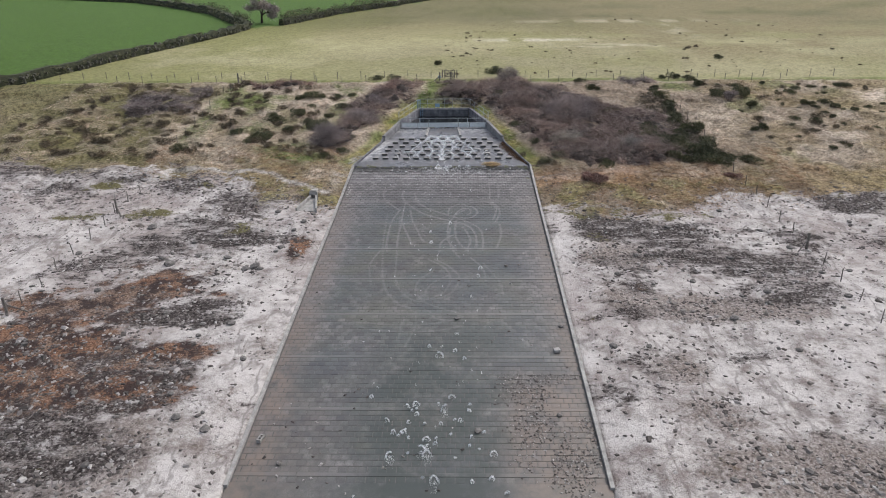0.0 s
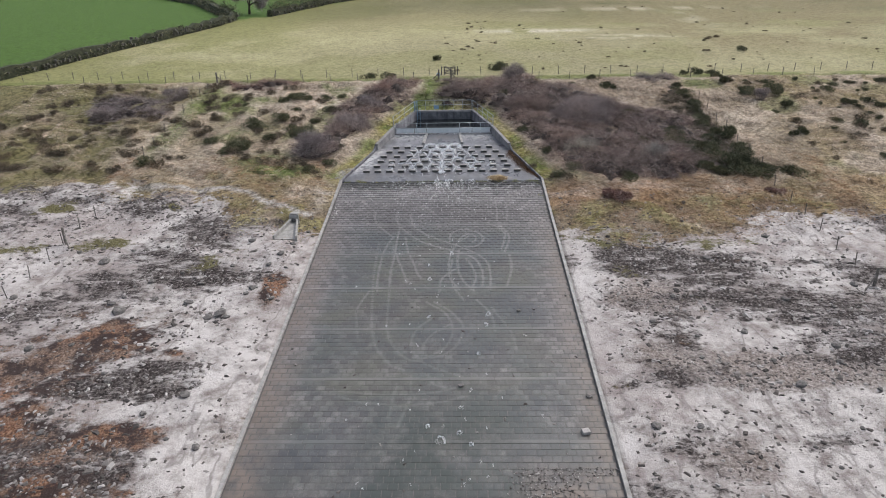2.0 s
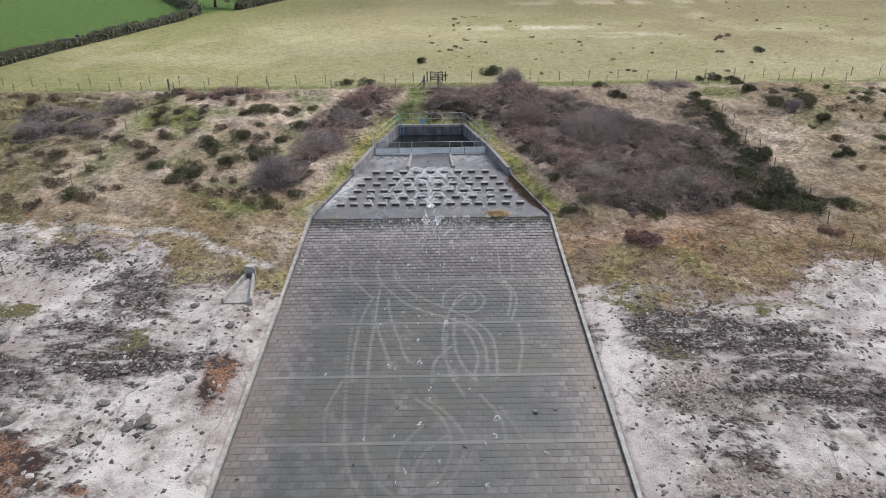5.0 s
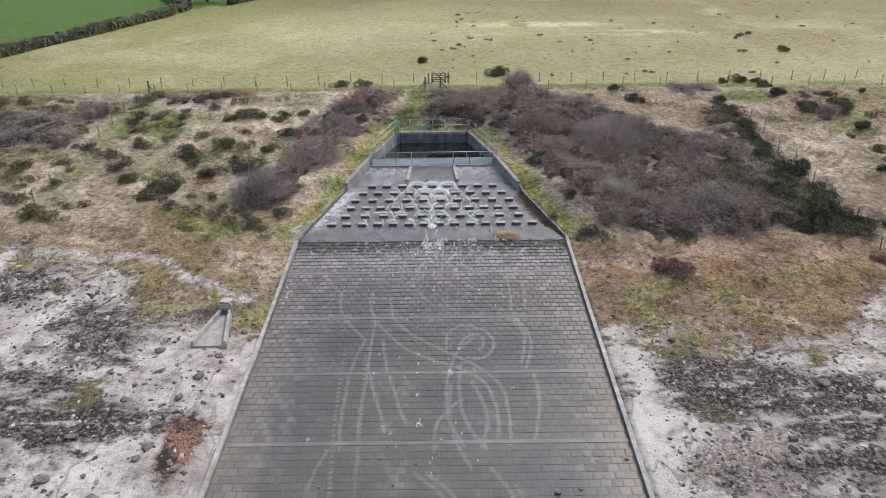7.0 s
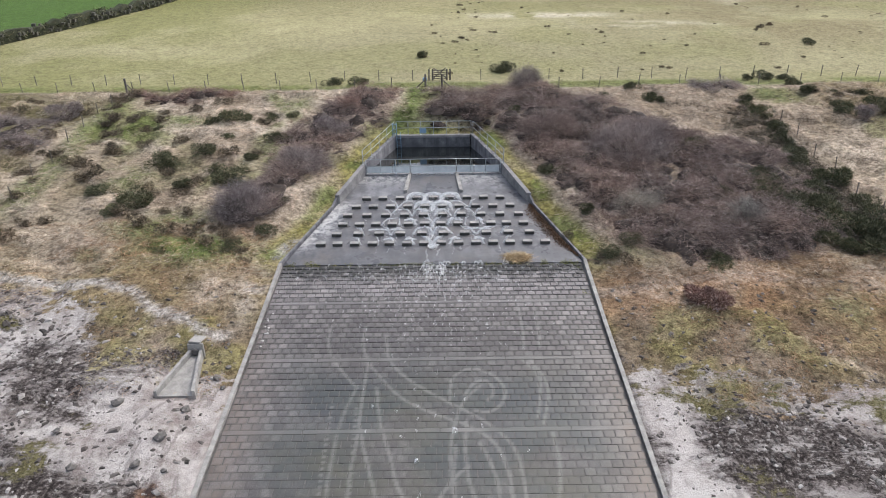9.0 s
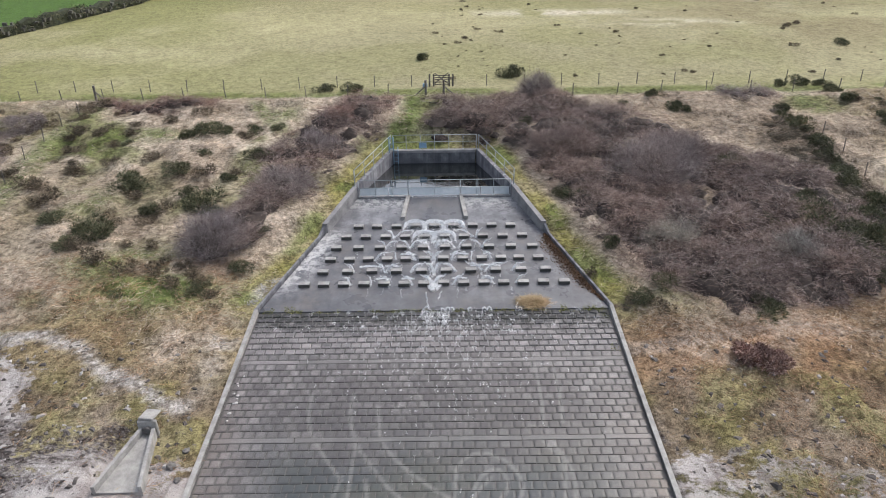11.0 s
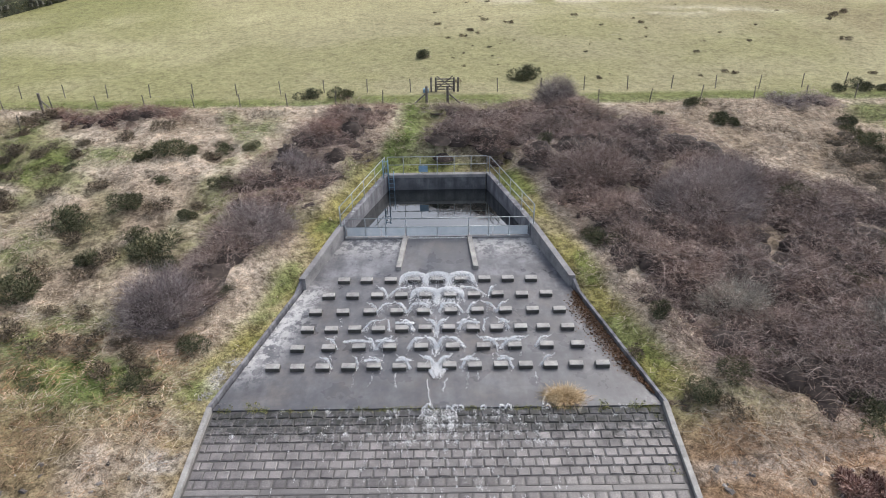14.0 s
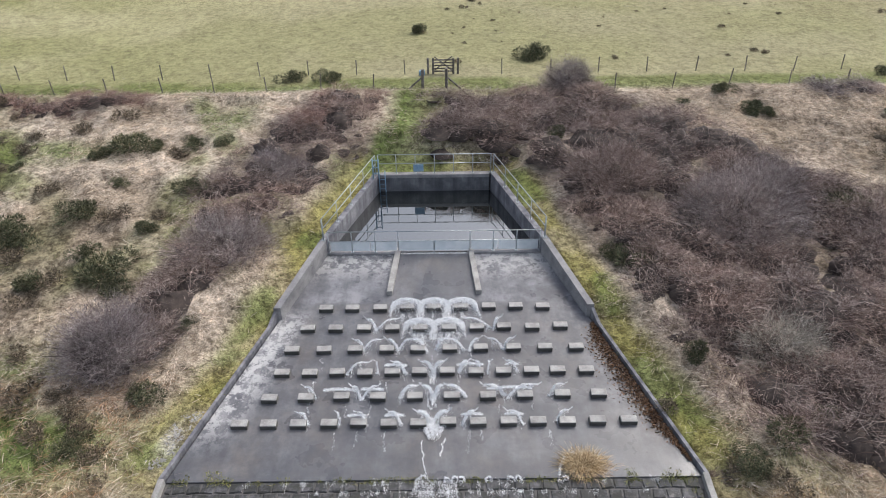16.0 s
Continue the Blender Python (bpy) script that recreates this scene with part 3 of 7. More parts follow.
def cover_attributes(me, x, y):
    bed = bed_amount(x, y)
    patch = fbm(x, y, 8, 4, 31)
    s = np.abs(x - centre_x(y)) - half_width(y)
    dark = dark_amount(x, y)
    rust = 1.35 * blob(x, y, -19.2, -36.3, 3.0, 2.4) + 0.6 * blob(x, y, -14.4, -37.2, 1.4, 0.8) + 1.4 * blob(x, y, -10.8, -30, 0.8, 2.0) + 0.9 * blob(x, y, -23, -42.6, 8, 2.2)
    rust = rust + 0.6 * blob(x, y, -14.4, -43.9, 1.8, 1.0) + 0.75 * blob(x, y, -26, -38.6, 5, 2.2) + 0.85 * blob(x, y, -20, -47.5, 7, 2.2) + 0.7 * blob(x, y, -28, -46, 5, 3) + 0.3 * blob(x, y, -22, -33, 5, 1.2) + 0.5 * (fbm(x, y, 4, 5, 51) - 0.58)
    moss = 0.9 * blob(x, y, -24.8, -24.2, 2.6, 0.9) + 0.8 * blob(x, y, -31, -24.8, 2.6, 0.8) + 0.9 * blob(x, y, -31.6, -18, 3, 1.2) + 0.6 * blob(x, y, -21.4, -17.8, 1.5, 0.8) + 0.6 * blob(x, y, -15.7, -27, 1.6, 1.6)
    moss = moss + 0.55 * blob(x, y, 12.5, -23.6, 3, 1.3) + 0.34 * blob(x, y, 17.5, -25, 5, 1.2) + 0.4 * blob(x, y, 13.5, -29, 2, 1.6) + 0.25 * blob(x, y, 22, -24, 4, 1.2)
    moss = moss + 0.6 * (fbm(x, y, 3, 4, 61) - 0.55) * smooth(-34, -25, y)
    straw, tan, olive = np.array([0.57, 0.488, 0.398]), np.array([0.42, 0.342, 0.265]), np.array([0.20, 0.215, 0.085])
    green, pasture, lush = np.array([0.15, 0.195, 0.06]), np.array([0.365, 0.338, 0.20]), np.array([0.10, 0.185, 0.04])

    def lay(col, other, k):
        return col * (1 - k[:, None]) + other * k[:, None]

    col = np.repeat(straw[None], len(x), 0)
    col = lay(col, tan, smooth(0.45, 0.65, patch))
    col = lay(col, olive, 0.8 * smooth(0.56, 0.68, fbm(x, y, 6, 4, 71)))
    col = lay(col, np.array([0.27, 0.215, 0.125]), smooth(-9, -15, y) * smooth(0.3, 0.6, fbm(x, y, 3, 4, 73)))
    col = lay(col, np.array([0.36, 0.23, 0.145]), smooth(-10, -13, y) * smooth(0.5, 0.66, fbm(x, y, 5, 3, 91)) * 0.5)
    col = lay(col, np.array([0.40, 0.235, 0.13]), np.clip(blob(x, y, 15, -16.8, 6, 2.0) + 0.7 * blob(x, y, 12, -13.8, 3, 1.2), 0, 1) * smooth(0.38, 0.6, fbm(x, y, 2.5, 4, 95)) * 0.8)
    # Shade between the tussocks, laid into the ground colour as dark brown.
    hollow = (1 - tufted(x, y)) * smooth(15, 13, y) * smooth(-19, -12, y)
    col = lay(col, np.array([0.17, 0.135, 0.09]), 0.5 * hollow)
    bank = smooth(1.9, 0.9, s + 1.1 * (fbm(x, y, 2.2, 3, 77) - 0.5)) * smooth(-14.8, -11, y) * smooth(9, 7, y)
    col = lay(col, np.array([0.275, 0.25, 0.09]), bank * (0.55 + 0.45 * smooth(0.35, 0.6, fbm(x, y, 1.6, 3, 75))))
    col = lay(col, np.array([0.165, 0.21, 0.06]), 0.75 * bank * smooth(0.5, 0.6, fbm(x, y, 1.9, 3, 79)))
    track = smooth(1.3, 0.5, np.abs(x - path_x(y))) * smooth(5.5, 7.5, y) * smooth(16, 14, y)
    track = np.maximum(track, smooth(1.8, 0.7, np.abs(x + 27.6)) * smooth(-9, -4, y) * smooth(14, 12, y) * 0.8)
    track = np.maximum(track, smooth(1.5, 0.6, np.abs(y - 16.3)) * 0.9)
    track = np.maximum(track, np.clip(blob(x, y, -14, -11, 3.2, 1.6) + 0.9 * blob(x, y, -17, -8.5, 3.5, 1.8) + 0.8 * blob(x, y, -20.5, 7.4, 3, 1.2) + 0.9 * blob(x, y, -24.5, 5, 2, 3) + 0.7 * blob(x, y, -22, -2, 3, 1.3) + 0.6 * blob(x, y, 11.5, -11.8, 2, 1.2), 0, 1) * smooth(0.32, 0.55, fbm(x, y, 1.8, 4, 65)) * 0.95)
    track = np.maximum(track, smooth(1.2, 0.4, np.abs(x + 12.5 + 0.55 * (y - 10))) * smooth(5, 8, y) * smooth(15, 13, y) * 0.7)
    col = lay(col, green, track)
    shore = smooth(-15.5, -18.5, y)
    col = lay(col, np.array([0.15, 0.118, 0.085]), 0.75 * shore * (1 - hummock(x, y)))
    col = lay(col, np.array([0.225, 0.205, 0.085]), 0.8 * shore * hummock(x, y) * smooth(0.34, 0.5, fbm(x, y, 5, 3, 103)))
    meadow_green = lush_amount(x, y)
    col = lay(col, np.array([0.15, 0.195, 0.06]), 0.9 * meadow_green)
    foot = foot_amount(x, y)
    silt = np.clip(blob(x, y, -9.9, -14.6, 0.8, 1.5) + 0.9 * blob(x, y, -9.0, -10.7, 0.35, 0.7) + 0.5 * blob(x, y, -10.4, -17.5, 0.8, 1.2), 0, 1) * smooth(0.3, 0.55, fbm(x, y, 1.0, 4, 63))
    col = lay(col, np.array([0.46, 0.43, 0.40]), silt)
    col = lay(col, np.array([0.45, 0.425, 0.40]), foot)
    side = smooth(-20, -34, x) * smooth(0.3, 0.55, fbm(x, y, 7, 4, 87) + 0.1)
    col = lay(col, np.array([0.165, 0.15, 0.07]), 0.92 * side)
    col = lay(col, np.array([0.27, 0.215, 0.12]), 0.75 * smooth(27, 36, x) * smooth(0.3, 0.55, fbm(x, y, 6, 4, 89)))
    far = smooth(15.4, 16.6, y + 1.2 * (patch - 0.5))
    meadow = pasture * (0.7 + 0.6 * fbm(x, y, 26, 6, 81))[:, None] * (0.92 + 0.16 * fbm(x, y, 2, 4, 82))[:, None]
    meadow = lay(meadow, np.array([0.28, 0.275, 0.13]), 0.6 * smooth(0.5, 0.68, fbm(x, y, 14, 4, 83)))
    meadow = meadow * (1 - 0.5 * smooth(38, 90, y))[:, None] * np.array([1.0, 1.0, 0.88]) ** smooth(28, 75, y)[:, None]
    streak = blob(x, y, 15, 49, 9, 2.2) + 0.9 * blob(x, y, 26, 42, 9, 2.0) + 0.8 * blob(x, y, 40, 80, 22, 3) + 0.5 * blob(x, y, 44, 62, 3, 9)
    meadow = lay(meadow, np.array([0.58, 0.53, 0.40]), np.clip(1.3 * streak, 0, 1) * smooth(0.36, 0.6, fbm(x, y, 3, 5, 85)) * smooth(220, 90, y))
    meadow = lay(meadow, np.array([0.21, 0.22, 0.075]), 0.7 * smooth(-8, -38, x) * smooth(0.3, 0.6, fbm(x, y, 12, 4, 88) + 0.12))
    meadow = lay(meadow, np.array([0.25, 0.215, 0.12]), 0.8 * smooth(12, 42, x) * smooth(22, 38, y) * smooth(0.30, 0.52, fbm(x, y, 9, 5, 86)) * (1 - np.clip(streak, 0, 1)))
    col = lay(col, meadow, far)
    col = lay(col, np.array([0.17, 0.20, 0.065]), 0.8 * smooth(1.0, 0.4, np.abs(y - 16.5)) * smooth(0.3, 0.5, fbm(x, y, 3, 3, 67)))
    col = lay(col, lush * 0.8, beyond_hedge(x, y) * smooth(-12, -8, y))
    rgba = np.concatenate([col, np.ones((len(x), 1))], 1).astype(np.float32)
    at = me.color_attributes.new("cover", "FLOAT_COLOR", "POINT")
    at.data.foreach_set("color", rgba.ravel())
    for key, val in (("bed", bed), ("dark", dark), ("rust", rust), ("moss", moss), ("brown", brown_amount(x, y)), ("wild", 1 - 0.55 * smooth(15.6, 16.8, y))):
        me.attributes.new(key, "FLOAT", "POINT").data.foreach_set("value", np.asarray(val, np.float32))


build_ground()


# ---- concrete works ----
def slab_sheet(y0, y1, ny, nx, margin, height, name):
    ys = np.linspace(y0, y1, ny)
    u = np.linspace(-1, 1, nx)
    c, h = centre_x(ys)[:, None], (half_width(ys) - margin)[:, None]
    x = c + h * u[None]
    y = np.repeat(ys[:, None], nx, 1)
    v = np.stack([x, y, height(y) + 0 * x], -1).reshape(-1, 3)
    low = v - [0, 0, 0.5]
    i, j = np.meshgrid(np.arange(ny - 1), np.arange(nx - 1), indexing="ij")
    a = (i * nx + j).ravel()
    f = np.stack([a, a + 1, a + nx + 1, a + nx], 1).tolist()
    n = len(v)
    f += [(0, nx - 1, n + nx - 1, n), (n - nx, n - 1, 2 * n - 1, 2 * n - nx), (0, n - nx, 2 * n - nx, n), (nx - 1, n - 1, 2 * n - 1, n + nx - 1)]
    me = mesh_from(name, np.concatenate([v, low]), f)
    return me, np.concatenate([v, low])


works = thing("spillway_apron", "wet sloping grey concrete slab carrying baffle blocks", "spillway")
tagged(works, kind="structure")
me, v = slab_sheet(0.0, LIP_Y, 80, 60, 0.2, apron_z, "slab")
s_in = half_width(v[:, 1]) - np.abs(v[:, 0])
crust = smooth(1.9, 0.5, s_in) * (v[:, 0] < 0) * smooth(-11.5, -9, v[:, 1]) * smooth(-3.5, -5, v[:, 1]) + 0.75 * smooth(-2.4, -0.4, v[:, 1]) * smooth(1.6, 2.2, np.abs(v[:, 0]))
litter = smooth(1.3, 0.4, s_in) * (v[:, 0] > 0) * smooth(-11.5, -10, v[:, 1]) * smooth(-4.5, -6, v[:, 1])
me.attributes.new("crust", "FLOAT", "POINT").data.foreach_set("value", crust.astype(np.float32))
me.attributes.new("litter", "FLOAT", "POINT").data.foreach_set("value", litter.astype(np.float32))
wet = np.where(v[:, 1] > -3.4, smooth(2.0, 1.6, np.abs(v[:, 0])), smooth(0.6, 1.9, s_in)) * smooth(0.0, -0.4, v[:, 1])
wet = np.maximum(wet, 0.9 * smooth(-10.2, -11.2, v[:, 1]))
me.attributes.new("wet", "FLOAT", "POINT").data.foreach_set("value", wet.astype(np.float32))
part("slab", me, M_SLAB, works)

# weir sill in three lengths, low in the middle
for x0, x1, top in ((-5.0, -1.85, 0.0), (-1.6, 1.6, -0.13), (1.85, 5.0, 0.0)):
    bm = prism(bmesh.new(), [(x0, -0.12, -1.4), (x1, -0.12, -1.4), (x1, 0.3, -1.4), (x0, 0.3, -1.4)],
               [(x0, -0.04, top), (x1, -0.04, top), (x1, 0.26, top), (x0, 0.26, top)])
    part("weir_sill", bm, M_CONCRETE, works)
# two low guide walls below the notch
for sx in (-1, 1):
    st = []
    for y, x, z in ((0.3, 1.72, 0.06), (0.0, 1.73, 0.05), (-2.95, 1.945, -0.1)):
        st.append([(sx * x - 0.125, y, apron_z(y) - 0.3), (sx * x + 0.125, y, apron_z(y) - 0.3), (sx * x + 0.125, y, z), (sx * x - 0.125, y, z)])
    part("guide_wall", swept(bmesh.new(), st), M_KERB, works)

# walls round the pool, wings and kerbs beside the slab
def side_solid(ys, thickness, top, foot, sx, extra=0.0):
    st = []
    for y in ys:
        c, h = float(centre_x(y)), float(half_width(y)) + extra
        a, b = c + sx * h, c + sx * (h - thickness)
        st.append([(a, y, foot(y)), (b, y, foot(y)), (b, y, top(y)), (a, y, top(y))])
    return swept(bmesh.new(), st)


WALL_TOP = lambda y: 0.76 + 0.03 * max(y, 0)
for sx, nm in ((-1, "wall_west"), (1, "wall_east")):
    w = tagged(thing(nm, "streaked grey concrete retaining wall of the pool", "wall"), kind="structure")
    part("wall_stem", side_solid([6.68, 4.5, 2.2, 0.0], 0.32, WALL_TOP, lambda y: -1.9, sx), M_WALL, w)
    part("wing_wall", side_solid([-0.004, -2.2, -4.45], 0.3, lambda y: float(np.interp(y, (-4.45, 0), (0.2, 0.756))), lambda y: -1.6, sx), M_CONCRETE, w)
    k = tagged(thing("kerb", "grey concrete edge kerb of the spillway, with chips and moss", "kerb"), kind="structure")
    part("upper_kerb", side_solid([-4.454 - 0.6 * i for i in range(13)] + [LIP_Y], 0.13, lambda y: float(edge_z(y)) - 0.02, lambda y: -2.0, sx), M_WALL, k)
    ys = [LIP_Y - 0.004 - 1.5 * i for i in range(28)] + [-54.0]
    part("lower_kerb", side_solid(ys, 0.2, lambda y: float(np.interp(y, (-13.4, LIP_Y), (float(chute_z(-13.4)) + 0.16, -0.84))) if y > -13.4 else float(chute_z(y)) + 0.16, lambda y: float(chute_z(y)) - 0.8, sx), M_KERB, k)
wb = tagged(thing("wall_north", "dark streaked concrete back wall of the pool", "wall"), kind="structure")
part("wall_stem", box((5.95, 0.32, 2.7), (0, 6.53, -0.6)), M_WALL_DARK, wb)
part("coping", box((5.95, 0.36, 0.2), (0, 6.53, 0.852), bevel=0.02), M_CONCRETE, wb, "mossy pale coping")
pf = tagged(thing("pool_floor", "dark concrete pool bottom under water", "floor"), kind="structure")
part("bottom", box((10.0, 6.6, 0.2), (0, 3.4, -1.6)), M_CONCRETE, pf)
water = part("pool_water", prism(bmesh.new(), [(-5.0, 0.2, -0.5), (5.0, 0.2, -0.5), (3.0, 6.4, -0.5), (-3.0, 6.4, -0.5)],
                                 [(-5.0, 0.2, -0.05), (5.0, 0.2, -0.05), (3.0, 6.4, -0.05), (-3.0, 6.4, -0.05)]), M_WATER)
tagged(water, "still dark pool water behind the weir", "water", "", "structure")


# ---- baffle blocks on the slab ----
def baffle_mesh():
    bm = prism(bmesh.new(), [(-0.3, -0.17, -0.1), (0.3, -0.17, -0.1), (0.3, 0.17, -0.1), (-0.3, 0.17, -0.1)],
               [(-0.29, -0.16, 0.21), (0.29, -0.16, 0.21), (0.29, 0.15, 0.21), (-0.29, 0.15, 0.21)])
    bmesh.ops.bevel(bm, geom=list(bm.edges), offset=0.02, segments=1, affect="EDGES")
    me = bpy.data.meshes.new("baffle_block")
    bm.to_mesh(me)
    bm.free()
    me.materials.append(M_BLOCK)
    me.materials.append(M_WET_SHADED)
    # Sides: wet algae and the shade on upright faces, both put into colour.
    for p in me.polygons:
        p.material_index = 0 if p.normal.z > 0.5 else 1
    return me


BAFFLE_ROWS = ((-3.88, 9, 4.60), (-5.12, 10, 5.18), (-6.32, 10, 5.62), (-7.55, 12, 5.81), (-8.75, 10, 6.06), (-9.96, 14, 6.87))
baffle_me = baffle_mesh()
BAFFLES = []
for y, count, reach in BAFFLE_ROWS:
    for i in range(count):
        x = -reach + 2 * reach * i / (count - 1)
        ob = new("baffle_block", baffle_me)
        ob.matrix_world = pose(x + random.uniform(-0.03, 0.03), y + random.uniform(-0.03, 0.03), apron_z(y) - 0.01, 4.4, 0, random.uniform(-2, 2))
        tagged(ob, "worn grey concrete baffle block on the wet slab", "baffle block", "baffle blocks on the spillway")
        BAFFLES.append((x, y))


# ---- railings ----
def railing(name, path, posts, label, heights=(1.1, 0.58)):
    """path: function of 0..1 to a foot point; posts: fractions."""
    r = thing(name, label, "railing")
    for u in posts:
        p = Vector(path(u))
        bm = tube(bmesh.new(), p, p + Vector((0, 0, heights[0])), 0.022)
        post = part("post", bm, M_STEEL, r, flat=False)
        part("base_plate", box((0.14, 0.14, 0.015), p + Vector((0, 0, 0.008))), M_STEEL, post)
    for h in heights:
        bm = tube(bmesh.new(), Vector(path(posts[0])) + Vector((0, 0, h)), Vector(path(posts[-1])) + Vector((0, 0, h)), 0.022)
        part("rail", bm, M_STEEL, r, flat=False)
    return r


for sx in (-1, 1):
    def side(u, sx=sx):
        y = 0.0 + 6.5 * u
        return (sx * (float(half_width(y)) - 0.16), y, WALL_TOP(y))
    railing("side_railing", side, (0.0, 0.01, 0.25, 0.5, 0.75, 1.0), "galvanised steel tube railing on the pool side wall")
railing("back_railing", lambda u: (-3.05 + 6.1 * u, 6.55, 0.955), (0.0, 0.16, 0.33, 0.5, 0.67, 0.84, 1.0), "galvanised steel tube railing on the pool back wall")
front = railing("weir_railing", lambda u: (-4.95 + 9.9 * u, 0.12, 0.0), (0.0, 0.11, 0.22, 0.33, 0.67, 0.78, 0.89, 1.0), "galvanised steel railing across the weir with pale sheets below")
# Added pale sheets stand in for the reflective water and sill behind.
for x0, x1 in ((-4.9, -3.0), (-3.0, -1.72), (-1.72, 0.0), (0.0, 1.72), (1.72, 3.0), (3.0, 4.9)):
    part("reflection_panel", box((x1 - x0 - 0.05, 0.012, 0.5), ((x0 + x1) / 2, 0.14, 0.3)), M_PANEL, front, "pale sheet standing for reflective water")
part("middle_post", tube(bmesh.new(), (0, 0.12, -0.12), (0, 0.12, 0.58), 0.027), M_STEEL, front)

board = thing("notice_board", "small faded blue notice plate fixed to the railing", "sign")
part("plate", box((0.55, 0.03, 0.42), (-0.87, 6.5, 1.28), bevel=0.008), M_BLUE, board)
part("bracket", box((0.06, 0.05, 0.5), (-0.87, 6.535, 1.28)), M_STEEL, board)

ladder = thing("ladder", "blue-grey steel access ladder down the pool corner", "ladder")
for dx in (0.0, 0.4):
    part("stile", tube(bmesh.new(), (-3.0 + dx * 0.8, 6.28, -0.6), (-3.0 + dx * 0.8, 6.28, 1.25), 0.026), M_BLUE, ladder, flat=False)
for i in range(6):
    part("rung", tube(bmesh.new(), (-3.0, 6.28, -0.4 + 0.28 * i), (-2.68, 6.28, -0.4 + 0.28 * i), 0.016, 6), M_BLUE, ladder)
gate = thing("railing_gate", "small blue-grey steel gate in the railing corner", "gate")
for x in (-3.28, -2.98):
    part("post", tube(bmesh.new(), (x, 5.95, 0.94), (x, 5.95, 2.1), 0.04), M_BLUE, gate, flat=False)
for z in (1.25, 1.6, 2.0):
    part("bar", tube(bmesh.new(), (-3.28, 5.95, z), (-2.98, 5.95, z), 0.025), M_BLUE, gate, flat=False)


# ---- outfall trough beside the chute ----
def outfall():
    t = thing("outfall_trough", "flared pale concrete outfall trough with a pipe head", "drain outlet")
    y0, y1 = -20.3, -23.2
    z0, z1 = (float(np.interp(y, PROFILE_Y, PROFILE_Z)) + 0.02 for y in (y0, y1))

    def line(x0, x1, w, h):
        st = []
        for y, x, z in ((y0, x0, z0), (y1, x1, z1)):
            st.append([(x - w / 2, y, z - 0.4), (x + w / 2, y, z - 0.4), (x + w / 2, y, z + h), (x - w / 2, y, z + h)])
        return swept(bmesh.new(), st)
    part("side_wall", line(-11.62, -12.3, 0.14, 0.28), M_KERB, t)
    part("side_wall", line(-11.12, -10.6, 0.14, 0.28), M_KERB, t)
    bm = swept(bmesh.new(), [[(-11.55, y0, z0 - 0.4), (-11.19, y0, z0 - 0.4), (-11.19, y0, z0), (-11.55, y0, z0)],
                             [(-12.23, y1, z1 - 0.4), (-10.67, y1, z1 - 0.4), (-10.67, y1, z1), (-12.23, y1, z1)]])
    part("trough_floor", bm, M_KERB, t, "pale silted floor")
    part("head_wall", box((0.75, 0.18, 0.75), (-11.37, y0 + 0.1, z0 + 0.2), bevel=0.03, jitter=0.02), M_KERB, t)
    part("cover_slab", box((0.6, 0.7, 0.1), (-11.35, y0 + 0.4, z0 + 0.6), (-8, 0, -8), bevel=0.02), M_KERB, t)
    bm = tube(bmesh.new(), (-11.37, y0 - 0.12, z0 + 0.2), (-11.37, y0 + 0.1, z0 + 0.2), 0.17, 14)
    part("pipe_end", bm, M_STONE, t)


outfall()


# ---- thickets of bare scrub ----
def inside_polygon(x, y, poly):
    hit = np.zeros(len(x), bool)
    for (x0, y0), (x1, y1) in zip(poly, poly[1:] + poly[:1]):
        cross = ((y0 > y) != (y1 > y)) & (x < (x1 - x0) * (y - y0) / (y1 - y0 + 1e-12) + x0)
        hit ^= cross
    return hit


def edge_distance(x, y, poly):
    d = np.full(len(x), 1e9)
    for (x0, y0), (x1, y1) in zip(poly, poly[1:] + poly[:1]):
        dx, dy = x1 - x0, y1 - y0
        k = np.clip(((x - x0) * dx + (y - y0) * dy) / (dx * dx + dy * dy), 0, 1)
        d = np.minimum(d, np.hypot(x - x0 - k * dx, y - y0 - k * dy))
    return d


M_CANE = foliage("pale_canes", [(0.20, 0.145, 0.125), (0.36, 0.285, 0.25), (0.56, 0.48, 0.43)])


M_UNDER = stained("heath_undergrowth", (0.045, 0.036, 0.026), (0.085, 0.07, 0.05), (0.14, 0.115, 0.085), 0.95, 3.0)


